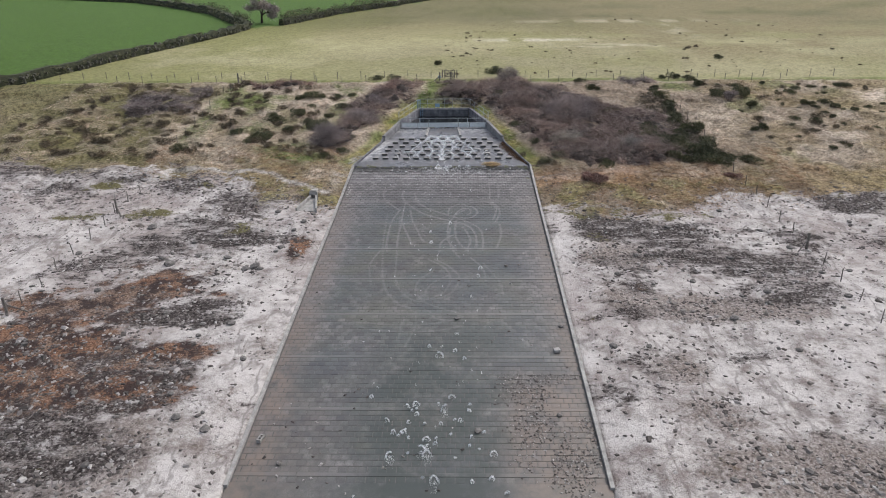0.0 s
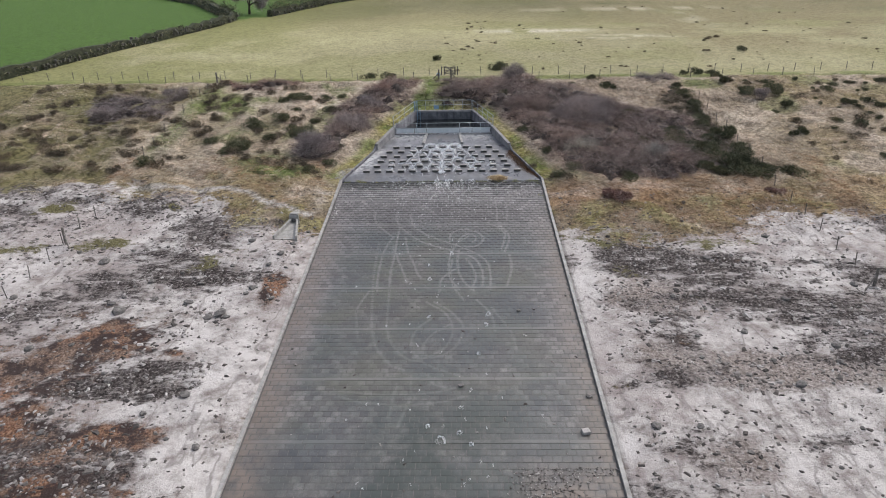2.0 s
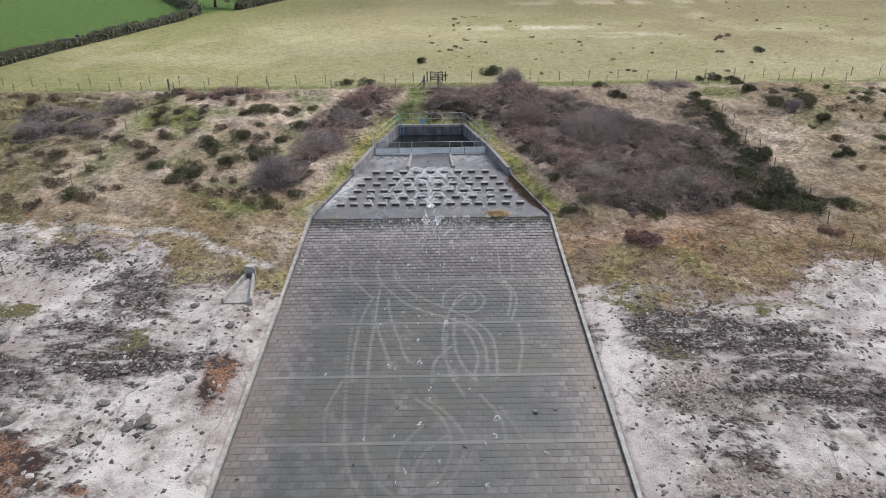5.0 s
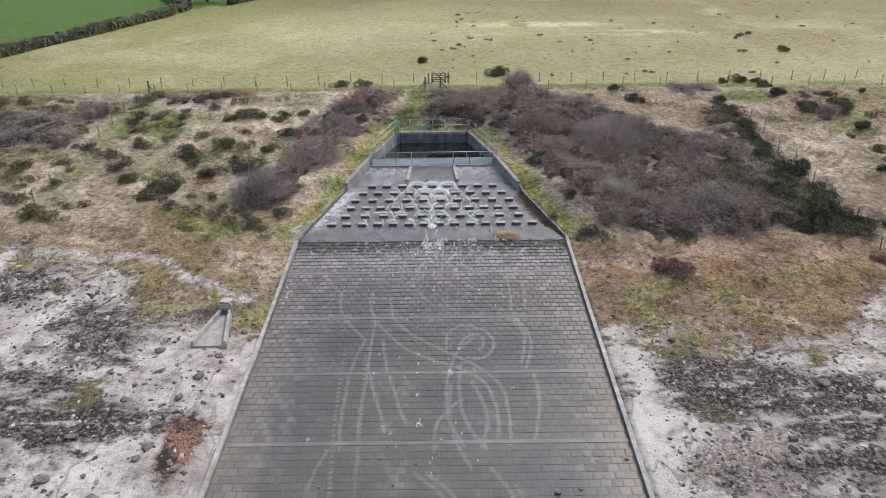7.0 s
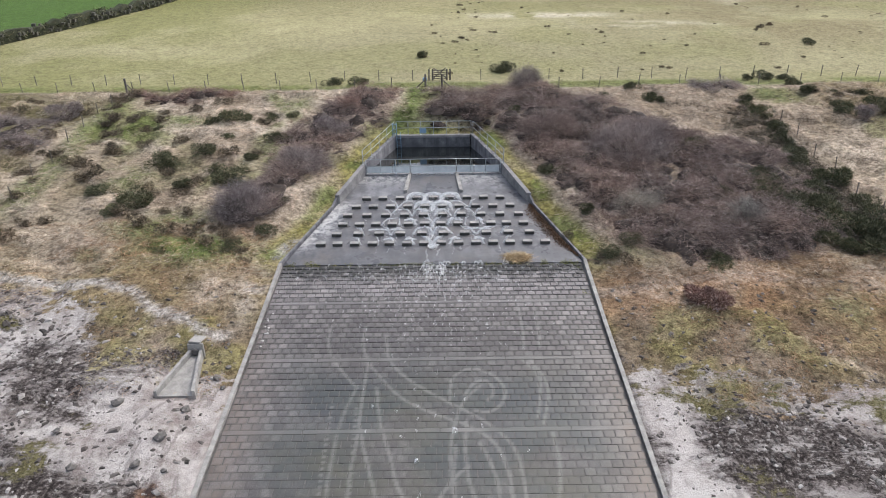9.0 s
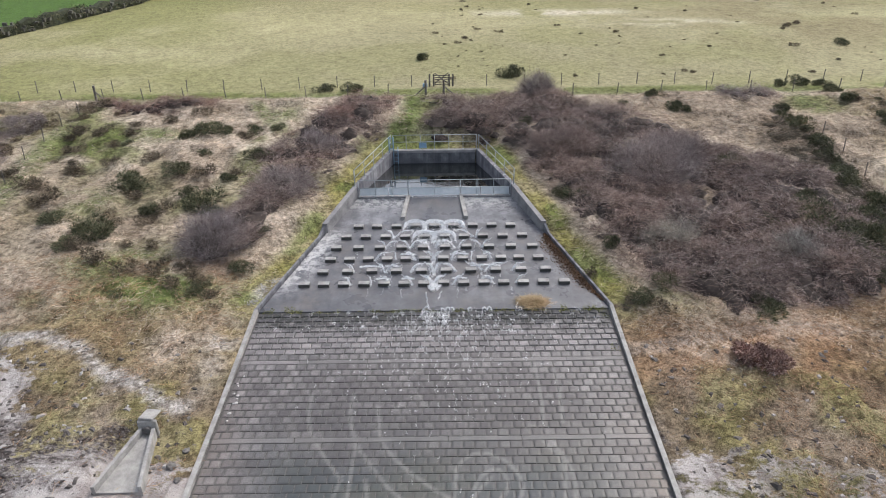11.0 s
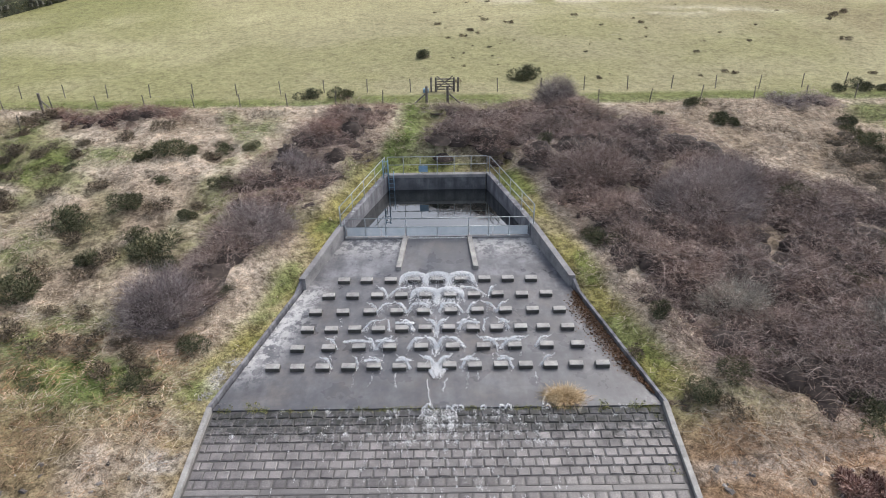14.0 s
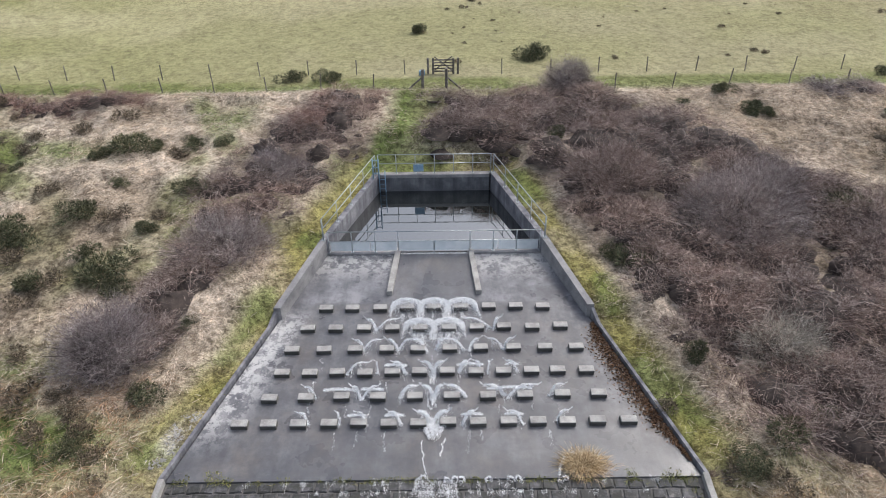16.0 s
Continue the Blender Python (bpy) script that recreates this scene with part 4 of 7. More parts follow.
def thicket(poly, height, density, label, seed, material, under=M_SCRUB, size=1.25):
    """Crowded shrubs, each a fan of stems over a dark heart."""
    poly = list(poly)
    r = np.random.default_rng(seed)
    xs, ys = [p[0] for p in poly], [p[1] for p in poly]
    n = int((max(xs) - min(xs)) * (max(ys) - min(ys)) * 1.5 / size ** 2)
    cx, cy = r.uniform(min(xs), max(xs), n), r.uniform(min(ys), max(ys), n)
    ok = inside_polygon(cx, cy, poly)
    cx, cy = cx[ok], cy[ok]
    n = len(cx)
    rad = size * r.uniform(0.6, 1.25, n)
    hgt = height * r.uniform(0.55, 1.25, n) * (0.75 + 0.5 * fbm(cx, cy, 6, 2, seed)) * smooth(-0.6, 1.5, edge_distance(cx, cy, poly))
    rim_in = smooth(0.0, 1.4, edge_distance(cx, cy, poly))
    t = tagged(thing("scrub_thicket", label, "scrub"), kind="stuff")
    # Mounds that close the gaps, the shade inside shrubs put into their colour.
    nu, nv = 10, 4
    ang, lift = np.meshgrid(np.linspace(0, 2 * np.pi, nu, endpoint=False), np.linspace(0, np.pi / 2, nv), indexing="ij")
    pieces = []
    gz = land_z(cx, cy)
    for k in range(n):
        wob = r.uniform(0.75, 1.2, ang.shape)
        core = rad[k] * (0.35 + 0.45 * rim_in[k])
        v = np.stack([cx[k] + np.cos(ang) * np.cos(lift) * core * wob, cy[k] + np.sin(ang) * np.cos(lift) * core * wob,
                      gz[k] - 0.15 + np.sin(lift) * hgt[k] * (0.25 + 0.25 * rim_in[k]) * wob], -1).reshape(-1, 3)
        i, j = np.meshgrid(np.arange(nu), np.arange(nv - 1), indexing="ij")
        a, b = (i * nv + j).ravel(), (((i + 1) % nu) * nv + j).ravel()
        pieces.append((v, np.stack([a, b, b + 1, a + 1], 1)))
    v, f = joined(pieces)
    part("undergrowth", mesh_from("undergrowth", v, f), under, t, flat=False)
    # stems fan out of each shrub
    per = np.maximum(24, (1.35 * density * rad ** 2 * (0.6 + 0.5 * hgt)).astype(int))
    k = np.repeat(np.arange(n), per)
    a, q = r.uniform(0, 2 * np.pi, len(k)), np.sqrt(r.uniform(0, 1, len(k)))
    px, py = cx[k] + np.cos(a) * q * rad[k] * 0.75, cy[k] + np.sin(a) * q * rad[k] * 0.75
    full = r.uniform(0.1, 1, len(k)) < smooth(0.36, 0.47, fbm(px, py, 2.4, 3, seed + 4)) + 0.12
    k, a, q, px, py = k[full], a[full], q[full], px[full], py[full]
    m = len(k)
    up = r.uniform(0.15, 0.75, m)
    root = np.stack([px, py, gz[k] + up * hgt[k] * (1 - 0.45 * q ** 2)], 1)
    way = np.stack([np.cos(a) * q * 0.9 + r.normal(0, 0.45, m), np.sin(a) * q * 0.9 + r.normal(0, 0.45, m), 0.75 - 0.4 * q + r.normal(0, 0.3, m)], 1)
    v, f = blades(root, way, rad[k] * r.uniform(0.16, 0.42, m), r.uniform(0.008, 0.02, m), 0.15, True)
    fx, fy = r.uniform(min(xs), max(xs), int((max(xs) - min(xs)) * (max(ys) - min(ys)) * density * 0.95)), 0
    fy = r.uniform(min(ys), max(ys), len(fx))
    ok = (fbm(fx, fy, 1.6, 3, seed + 2) > 0.46) & (fbm(fx, fy, 2.4, 3, seed + 4) > 0.40) & inside_polygon(fx, fy, poly)
    fx, fy = fx[ok], fy[ok]
    q = len(fx)
    top = height * (0.35 + 0.9 * fbm(fx, fy, 3.5, 3, seed + 1)) * smooth(-0.3, 1.8, edge_distance(fx, fy, poly))
    v2, f2 = blades(np.stack([fx, fy, land_z(fx, fy) + top * r.uniform(0.25, 0.85, q)], 1), np.stack([r.normal(0, 0.7, q), r.normal(0, 0.7, q), r.uniform(0.1, 1.0, q)], 1), r.uniform(0.2, 0.55, q), r.uniform(0.008, 0.018, q), 0.2, True)
    v, f = joined([(v, f), (v2, f2)])
    part("bare_twigs", mesh_from("bare_twigs", v, f), material, t)
    # a few long pale arching canes above the rest
    m = int(len(k) * 0.045)
    k = r.integers(0, n, m)
    a = r.uniform(0, 2 * np.pi, m)
    root = np.stack([cx[k] + r.normal(0, 0.4, m), cy[k] + r.normal(0, 0.4, m), gz[k] + hgt[k] * r.uniform(0.3, 0.7, m)], 1)
    v, f = blades(root, np.stack([np.cos(a), np.sin(a), r.uniform(0.2, 0.9, m)], 1), r.uniform(0.4, 1.3, m), r.uniform(0.009, 0.02, m), 0.45)
    part("pale_canes", mesh_from("pale_canes", v, f), M_CANE, t)
    return t


thicket(((0.1, 13.6), (-0.9, 9.8), (-1.7, 8.2), (0.4, 7.4), (4.6, 7.2), (6.5, 3.0), (8.2, -3.5), (9.8, -7.6), (11.0, -10.2), (12.8, -12.6), (15, -13.6), (20, -12.8), (25, -12.2), (26, -5), (25, 1.2), (22.0, 2.8), (19.2, 5), (17.2, 8.4), (14.5, 10.8), (10, 11.8), (5, 13)), 1.3, 190,
        "dense thicket of bare brown and purple scrub stems", 100, M_TWIG)
thicket(((0.8, 9.6), (0.6, 14.2), (9, 14.6), (14, 12.2), (12, 9.2), (5, 8.2)), 1.1, 170, "taller dark brown scrub behind the pool", 115, M_TWIG, size=1.3)
thicket(((-4.0, 8.6), (-3.0, 14.4), (-6.6, 14.4), (-9, 10.2), (-7.5, 6)), 1.35, 180, "taller reddish-brown scrub beside the path", 120, M_BRACKEN, size=1.3)
thicket(((-3.6, 13.0), (-6.8, 13.2), (-10.8, 7.2), (-12.0, 3.4), (-12.2, 0.5), (-8.2, -1.5), (-6.5, 3.3), (-4.6, 6.7)), 1.1, 190, "bare brown bramble thicket beside the pool", 160, M_TWIG)
thicket(((-8.4, 0.0), (-11.8, 0.0), (-12.6, -3), (-13.4, -6.5), (-12.8, -9.2), (-11.0, -8.6), (-9.7, -5.2)), 1.0, 190, "purple-brown bare scrub on the bank", 190, M_TWIG)
thicket(((-28.3, 12.6), (-22.8, 11.4), (-17.5, 12.6), (-17.5, 14.5), (-28.3, 14.5)), 0.9, 190, "strip of reddish dead bracken along the fence", 220, M_BRACKEN, size=0.8)
thicket(((-40, 9), (-31, 8.5), (-30, 2.5), (-38, 1.5)), 1.2, 110, "bare brown scrub on the moor", 250, M_TWIG_GREY)
thicket(((22, 13.2), (27, 12.8), (27.6, 14.8), (22.6, 15.0)), 1.3, 180, "dark bare scrub by the fence", 280, M_TWIG_GREY, size=1.0)
thicket(((28.6, -12.5), (24.8, -10), (24.4, -2), (23.4, 3), (23.8, 8), (25.8, 11.8), (27.4, 11.6), (27.9, 4), (28.4, -4)), 0.65, 140, "mixed brown and dark green scrub along the moor fence", 285, M_HEATH, M_UNDER, 0.8)


# ---- rounded shrubs of fine bare twigs standing over the thickets ----
M_LICHEN = foliage("lichened_twigs", [(0.17, 0.155, 0.135), (0.28, 0.265, 0.235), (0.42, 0.405, 0.36), (0.60, 0.58, 0.52)])


def dome_shrub(x, y, radius, height, count, material, label, seed):
    """A dome of fine upswept twigs on a few forking limbs over a dim heart."""
    r = np.random.default_rng(seed)
    t = thing("bare_shrub", label, "shrub", "rounded bare shrubs", at=(x, y, float(land_z(x, y)) - 0.05))
    n = 46
    a, q = r.uniform(0, 2 * np.pi, n), r.uniform(0.1, 1, n)
    root = np.stack([np.cos(a) * q * 0.3 * radius, np.sin(a) * q * 0.3 * radius, np.full(n, 0.0)], 1)
    way = np.stack([np.cos(a) * q * radius, np.sin(a) * q * radius, np.full(n, height)], 1)
    v, f = blades(root, way, np.hypot(q * radius * 0.6, height * 0.8), r.uniform(0.03, 0.06, n), 0.12)
    part("branchwork", mesh_from("branchwork", v, f), M_SCRUB, t)
    # Inner dome, coloured dark in place of the shade within the crown.
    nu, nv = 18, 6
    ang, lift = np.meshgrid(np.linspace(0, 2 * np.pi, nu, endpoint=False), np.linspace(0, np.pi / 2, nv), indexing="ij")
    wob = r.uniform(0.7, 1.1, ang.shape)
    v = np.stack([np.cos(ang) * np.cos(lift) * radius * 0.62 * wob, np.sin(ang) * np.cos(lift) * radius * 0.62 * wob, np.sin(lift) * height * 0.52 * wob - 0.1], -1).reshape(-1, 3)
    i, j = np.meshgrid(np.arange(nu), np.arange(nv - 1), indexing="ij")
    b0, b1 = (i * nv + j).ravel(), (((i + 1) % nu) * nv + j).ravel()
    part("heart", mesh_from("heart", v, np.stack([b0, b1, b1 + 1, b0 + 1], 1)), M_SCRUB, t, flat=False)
    # twigs crowd in sprays at the ends of the branches
    sprays = max(40, count // 45)
    d = r.normal(size=(sprays, 3))
    d[:, 2] = np.abs(d[:, 2]) * 0.9 + 0.05
    d /= np.linalg.norm(d, axis=1, keepdims=True)
    reach = r.uniform(0.5, 0.95, sprays) * (0.8 + 0.4 * fbm(d[:, 0] * 3 + seed, d[:, 1] * 3, 1.0, 2, seed))
    centre = d * reach[:, None] * [radius, radius, height]
    k = r.integers(0, sprays, count)
    p = centre[k] + r.normal(0, 0.17, (count, 3)) * [radius * 0.7, radius * 0.7, height * 0.5]
    p[:, 2] = np.clip(p[:, 2], 0.05, None)
    way = d[k] * [0.6, 0.6, 0.5] + r.normal(0, 0.55, (count, 3)) + [0, 0, 0.5]
    v, f = blades(p, way, r.uniform(0.18, 0.55, count), r.uniform(0.005, 0.013, count), 0.08, True)
    part("crown", mesh_from("crown", v, f), material, t)
    return t


for x, y, radius, height, count, material, label, seed in (
        (14.1, 0.4, 3.1, 2.5, 17000, M_TWIG_GREY, "tall grey-purple bare willow shrub with fine twigs", 21), (16.4, 2.6, 2.0, 1.9, 7000, M_TWIG_GREY, "tall grey-purple bare willow shrub with fine twigs", 22),
        (9.2, 4.2, 2.5, 1.9, 10000, M_TWIG, "broad brown bare shrub with fine feathery twigs", 23), (-9.6, -1.0, 2.3, 1.8, 10000, M_TWIG_GREY, "rounded purple-grey bare shrub beside the spillway", 24),
        (-12.3, -7.3, 2.1, 2.0, 10000, M_TWIG_GREY, "dark grey feathery bare shrub beside the spillway", 25), (13.1, -7.2, 1.8, 1.4, 5200, M_LICHEN, "pale lichen-grey bare shrub among brambles", 26),
        (-8.2, 5.1, 1.7, 1.3, 6000, M_TWIG_GREY, "rounded purple-grey bare shrub beside the pool", 27), (8.4, 14.8, 1.7, 2.2, 9000, M_TWIG_GREY, "dark purple rounded bare bush by the fence", 28),
        (19.6, -8.6, 1.7, 1.4, 4800, M_LICHEN, "pale lichen-grey bare shrub among brambles", 29)):
    dome_shrub(x, y, radius, height, int(1.5 * count), material, label, seed)


# ---- single bushes ----
def bush_meshes(seed, height, spread_r, leaves, leaf, twigs, name):
    """A stem part and a crown part of many small leaves round branching stems."""
    r = np.random.default_rng(seed)
    n = twigs
    way = np.stack([r.normal(0, 0.8, n), r.normal(0, 0.8, n), r.uniform(0.4, 1.2, n)], 1)
    root = np.stack([r.normal(0, 0.16 * spread_r, n), r.normal(0, 0.16 * spread_r, n), np.full(n, -0.05)], 1)
    sv, sf = blades(root, way, height * r.uniform(0.5, 0.9, n), r.uniform(0.012, 0.03, n), 0.15)
    stems = mesh_from(name + "_stems", sv, sf)
    crown = None
    if leaves:
        lobes = r.integers(5, 9)
        c = np.stack([r.normal(0, 0.42 * spread_r, lobes), r.normal(0, 0.42 * spread_r, lobes), r.uniform(0.3, 0.72, lobes) * height], 1)
        rad = r.uniform(0.28, 0.5, lobes) * spread_r
        which = r.integers(0, lobes, leaves)
        d = r.normal(size=(leaves, 3))
        d /= np.linalg.norm(d, axis=1, keepdims=True)
        p = c[which] + d * (rad[which] * r.uniform(0.55, 1.05, leaves))[:, None] * [1, 1, 0.8]
        p[:, 2] = np.clip(p[:, 2], 0.02, None)
        lv, lf = blades(p, d + r.normal(0, 0.5, (leaves, 3)) + [0, 0, 0.5], leaf * r.uniform(0.7, 1.5, leaves), 0.013 * r.uniform(0.5, 1.4, leaves) if leaf > 0.15 else leaf * r.uniform(0.2, 0.4, leaves), 0.1, True)
        crown = mesh_from(name + "_crown", lv, lf)
    return stems, crown


def bush_kind(name, label, category, group, seed, height, spread_r, leaves, leaf, twigs, twig_mat, leaf_mat):
    t = thing(name, label, category, group, at=(0, 0, -50))
    stems, crown = bush_meshes(seed, height, spread_r, leaves, leaf, twigs, name)
    part("branchwork", stems, twig_mat, t)
    if crown:
        part("crown", crown, leaf_mat, t)
    return t


def plant(kind, x, y, size=1.0, used=set()):
    m = pose(x, y, float(land_z(x, y)) - 0.05, 0, 0, random.uniform(0, 360))
    if kind.name not in used:
        used.add(kind.name)
        kind.matrix_world = m
        kind.scale = (size, size, size * random.uniform(0.85, 1.1))
        return kind
    ob = copy_thing(kind, m)
    ob.scale = (size, size, size * random.uniform(0.85, 1.1))
    return ob


GORSE = [bush_kind("gorse_bush", "dark green spiny gorse bush on the moor", "bush", "gorse bushes", 300 + i, 0.62, 0.9, 2400, 0.1, 60, M_TWIG, M_GORSE) for i in range(3)]
HEATH = [bush_kind("heather_clump", "low dark brown-green heather clump in straw grass", "shrub", "heather clumps", 320 + i, 0.5, 0.7, 760, 0.1, 40, M_TWIG, M_HEATH) for i in range(3)]
BARE = [bush_kind("bare_bush", "round leafless bush of grey-brown twigs", "bush", "bare bushes", 340 + i, 1.2, 0.95, 4200, 0.17, 120, M_TWIG_GREY, M_TWIG_GREY) for i in range(2)]
for x, y, s in ((-23, -4, 1.1), (-9.4, 17.2, 1.0), (-7.0, 17.2, 1.0), (18.7, 11.6, 1.1), (19.6, 11.2, 0.7), (15, 12.6, 0.7),
                (-22, 6.0, 0.7), (-27.4, -9.4, 1.2), (16.2, -13.4, 1.1), (33.2, 12.4, 1.2), (33.6, 7.4, 1.0), (37.2, 9.4, 1.4), (7.0, 20.9, 1.2), (6.6, 20.4, 0.8), (-1.1, 26.6, 1.0),
                (-20.7, -6.9, 1.0), (9.4, 14.4, 0.9), (-12.0, -11.5, 0.8), (30.5, -12, 1.2), (8.8, -2.0, 1.3), (19.4, 2.3, 1.5), (19.1, -5.6, 1.1), (6.7, 8.6, 0.9), (32.6, 14.6, 1.3), (31.3, 17.2, 1.0), (33.0, 17.0, 0.8), (29.6, 17.1, 0.7), (17.6, 13.4, 0.8), (41.8, 30.6, 1.0), (-19.3, -0.2, 1.0), (-20.4, -5.0, 1.0), (8.3, -1.2, 0.9), (9.7, -7.6, 0.8), (10.5, -12.2, 0.8), (11.7, -11.2, 0.9), (13.6, -10.4, 0.8), (16.6, -10.2, 0.9), (-10.6, -9.0, 0.8), (-9.9, -5.6, 0.6)):
    plant(random.choice(GORSE), x, y, s)
for x, y, s in ((-16.8, 7.5, 1.5), (-18.1, 7.1, 0.9), (-15.5, 7.8, 0.8), (-13.5, 8.6, 0.9), (-11.6, 8.1, 0.7), (-12.1, 3.6, 1.0), (-17.3, 1.9, 1.1),
                (-19.8, 0.3, 1.3), (-13.4, 0.2, 0.8), (-17.3, -2.8, 1.0), (-15.5, -1.4, 0.7), (-14.2, -2.7, 1.4), (-13.6, -3.5, 0.9), (-16.1, 4.3, 0.6), (-19.5, -5.3, 1.4), (-16.2, -11.2, 0.5)):
    plant(random.choice(GORSE), x, y, s)
for i in range(24):
    y = 10.5 - 1.0 * i
    wide = 0.5 + 1.5 * float(smooth(0, -5, y))
    plant(random.choice(GORSE), 27.0 - 0.5 * wide + random.uniform(-wide, wide), y, random.uniform(0.6, 1.2))
for i in range(30):
    plant(random.choice(GORSE), random.uniform(21.8, 28.6), random.uniform(-13.0, -2.5), random.uniform(0.9, 1.6))
for x, y, s in ((-31, 9, 1.3), (35.1, 6.7, 1.15)):
    plant(random.choice(BARE), x, y, s)
BROWN = bush_kind("brown_bush", "low leafless reddish-brown bush above the shore", "bush", "bare bushes", 350, 0.8, 1.0, 3600, 0.15, 80, M_BRACKEN, M_BRACKEN)
for x, y, s in ((14.2, -16.9, 0.9), (15.0, -16.7, 0.7), (27.5, -16, 0.6)):
    plant(BROWN, x, y, s)
for x, y, s in ((-14.8, -9.2, 1.2), (-13.4, -11.0, 1.0), (-16.4, -9.6, 1.1), (-18.4, -8.6, 1.3), (-12.2, -10.6, 0.9), (9.9, -12.2, 0.8), (11.2, -13.2, 0.9), (8.4, -9.4, 0.8)):
    plant(random.choice(HEATH), x, y, s)
for x, y, s in ((-24.7, 7.3, 0.9), (-22.9, 5.5, 0.9), (-22.2, 7.3, 1.0), (-15.3, 1.5, 1.3), (-18.9, -1.2, 1.2), (-20.1, 9.7, 1.2), (-19.6, 3.9, 1.0), (-22.1, 3.1, 0.9), (-18.1, 11.2, 1.1), (-14.0, 7.3, 1.0),
                (-13.3, 1.7, 0.9), (-17.2, -4.2, 0.9), (-16.4, -2.9, 1.1), (-19.7, -4.1, 1.3), (-22.4, 8.7, 0.9)):
    plant(random.choice(HEATH), x, y, s)
for x, y, s in ((-15.7, -7.4, 0.8), (-17.2, -7.1, 0.8), (-20.0, -7.3, 1.1), (-12.6, -9.9, 0.9), (-11.9, -10.8, 0.8), (-13.4, -9.2, 0.8), (-11.2, -11.6, 0.8), (-10.8, -12.6, 0.6)):
    plant(random.choice(HEATH), x, y, s)
for sx, x0, x1, count in ((-1, 24, 48, 130), (1, 33, 54, 26)):
    for i in range(count):
        x, y = sx * random.uniform(x0, x1), random.uniform(-11, 13.5)
        plant(random.choice(HEATH), x, y, random.uniform(0.6, 1.35))
for i in range(64):
    x, y = random.uniform(33.5, 58), random.uniform(-9, 13)
    plant(random.choice(GORSE), x, y, random.choice((0.35, 0.45, 0.55, 0.7, 0.9)))
for x, y, s in ((36.7, 30.1, 0.7), (39.5, 38.3, 0.9), (41.3, 39.7, 0.9), (38.6, 37.2, 0.6), (20.0, 36.9, 0.6), (12.6, 20.4, 0.5), (23.5, 21.3, 0.5), (34, 20.6, 0.6), (28, 30, 0.5)):
    plant(random.choice(HEATH), x, y, s)
for i in range(120):
    x, y = random.uniform(6, 75), random.uniform(19, 85)
    plant(random.choice(HEATH), x, y, random.choice((0.16, 0.2, 0.24, 0.28, 0.34, 0.5)))
for i in range(46):
    y = random.uniform(19, 62)
    plant(random.choice(HEATH), random.gauss(1.5 + 0.05 * y, 1.5), y, random.choice((0.18, 0.24, 0.3, 0.36, 0.55)))


# ---- grass ----
def tussocks(name, label, material, count, area, want, length, per=9, spread_r=0.16, flop=0.8, width=0.016):
    x0, x1, y0, y1 = area
    x, y = rng.uniform(x0, x1, count), rng.uniform(y0, y1, count)
    ok = rng.uniform(size=count) < want(x, y)
    x, y = x[ok], y[ok]
    n = len(x)
    k = np.repeat(np.arange(n), per)
    off = rng.normal(0, 1, (n * per, 2))
    size = rng.uniform(0.6, 1.3, n)[k]
    px, py = x[k] + off[:, 0] * spread_r * size, y[k] + off[:, 1] * spread_r * size
    root = np.stack([px, py, land_z(px, py) - 0.02], 1)
    lean = rng.normal(0, 0.25, (n, 2))[k]
    way = np.stack([off[:, 0] * flop + lean[:, 0], off[:, 1] * flop + lean[:, 1], rng.uniform(0.15, 0.9, n * per)], 1)
    v, f = blades(root, way, length * size * rng.uniform(0.6, 1.2, n * per), width * rng.uniform(0.6, 1.4, n * per), 0.3, True)
    ob = part(name, mesh_from(name, v, f), material)
    return tagged(ob, label, "grass", "", "stuff")


def off_works(x, y):
    s = np.abs(x - centre_x(y)) - half_width(y)
    return np.where((y > 7.2), 1.0, smooth(0.2, 1.2, s))


def moor(x, y):
    return off_works(x, y) * (1 - bed_amount(x, y)) * smooth(15.6, 14.6, y) * (1 - 0.9 * foot_amount(x, y)) * (1 - 0.8 * lush_amount(x, y)) * (1 - 0.85 * smooth(2.0, 1.2, np.abs(x - centre_x(y)) - half_width(y)) * smooth(-14, -11, y) * smooth(9, 7, y))


tussocks("straw_tussocks", "pale straw-coloured tussock grass on the moor", M_STRAW, 66000, (-48, 48, -24, 15.5),
         lambda x, y: moor(x, y) * (0.12 + tufted(x, y)) * (0.15 + 0.9 * smooth(0.60, 0.44, fbm(x, y, 6, 4, 71))) * smooth(-18, -11, y) * (1 + 1.5 * blob(x, y, 11.5, -13.5, 4, 2)), 0.38, 15, 0.19, 1.1, 0.017)
tussocks("russet_tussocks", "russet dead grass near the shore", M_RUSSET, 22000, (-30, 34, -24, -8),
         lambda x, y: moor(x, y) * (0.15 + smooth(0.42, 0.6, fbm(x, y, 5, 3, 91)) + 0.9 * blob(x, y, 15, -16.8, 6, 2.0)), 0.4, 10, 0.17, 1.1)
tussocks("moss_tufts", "low olive mossy grass tufts on the shore", M_MOSS, 26000, (-32, 34, -28, -10),
         lambda x, y: off_works(x, y) * (1 - bed_amount(x, y)) * (0.08 + 1.0 * hummock(x, y)), 0.15, 10, 0.15)
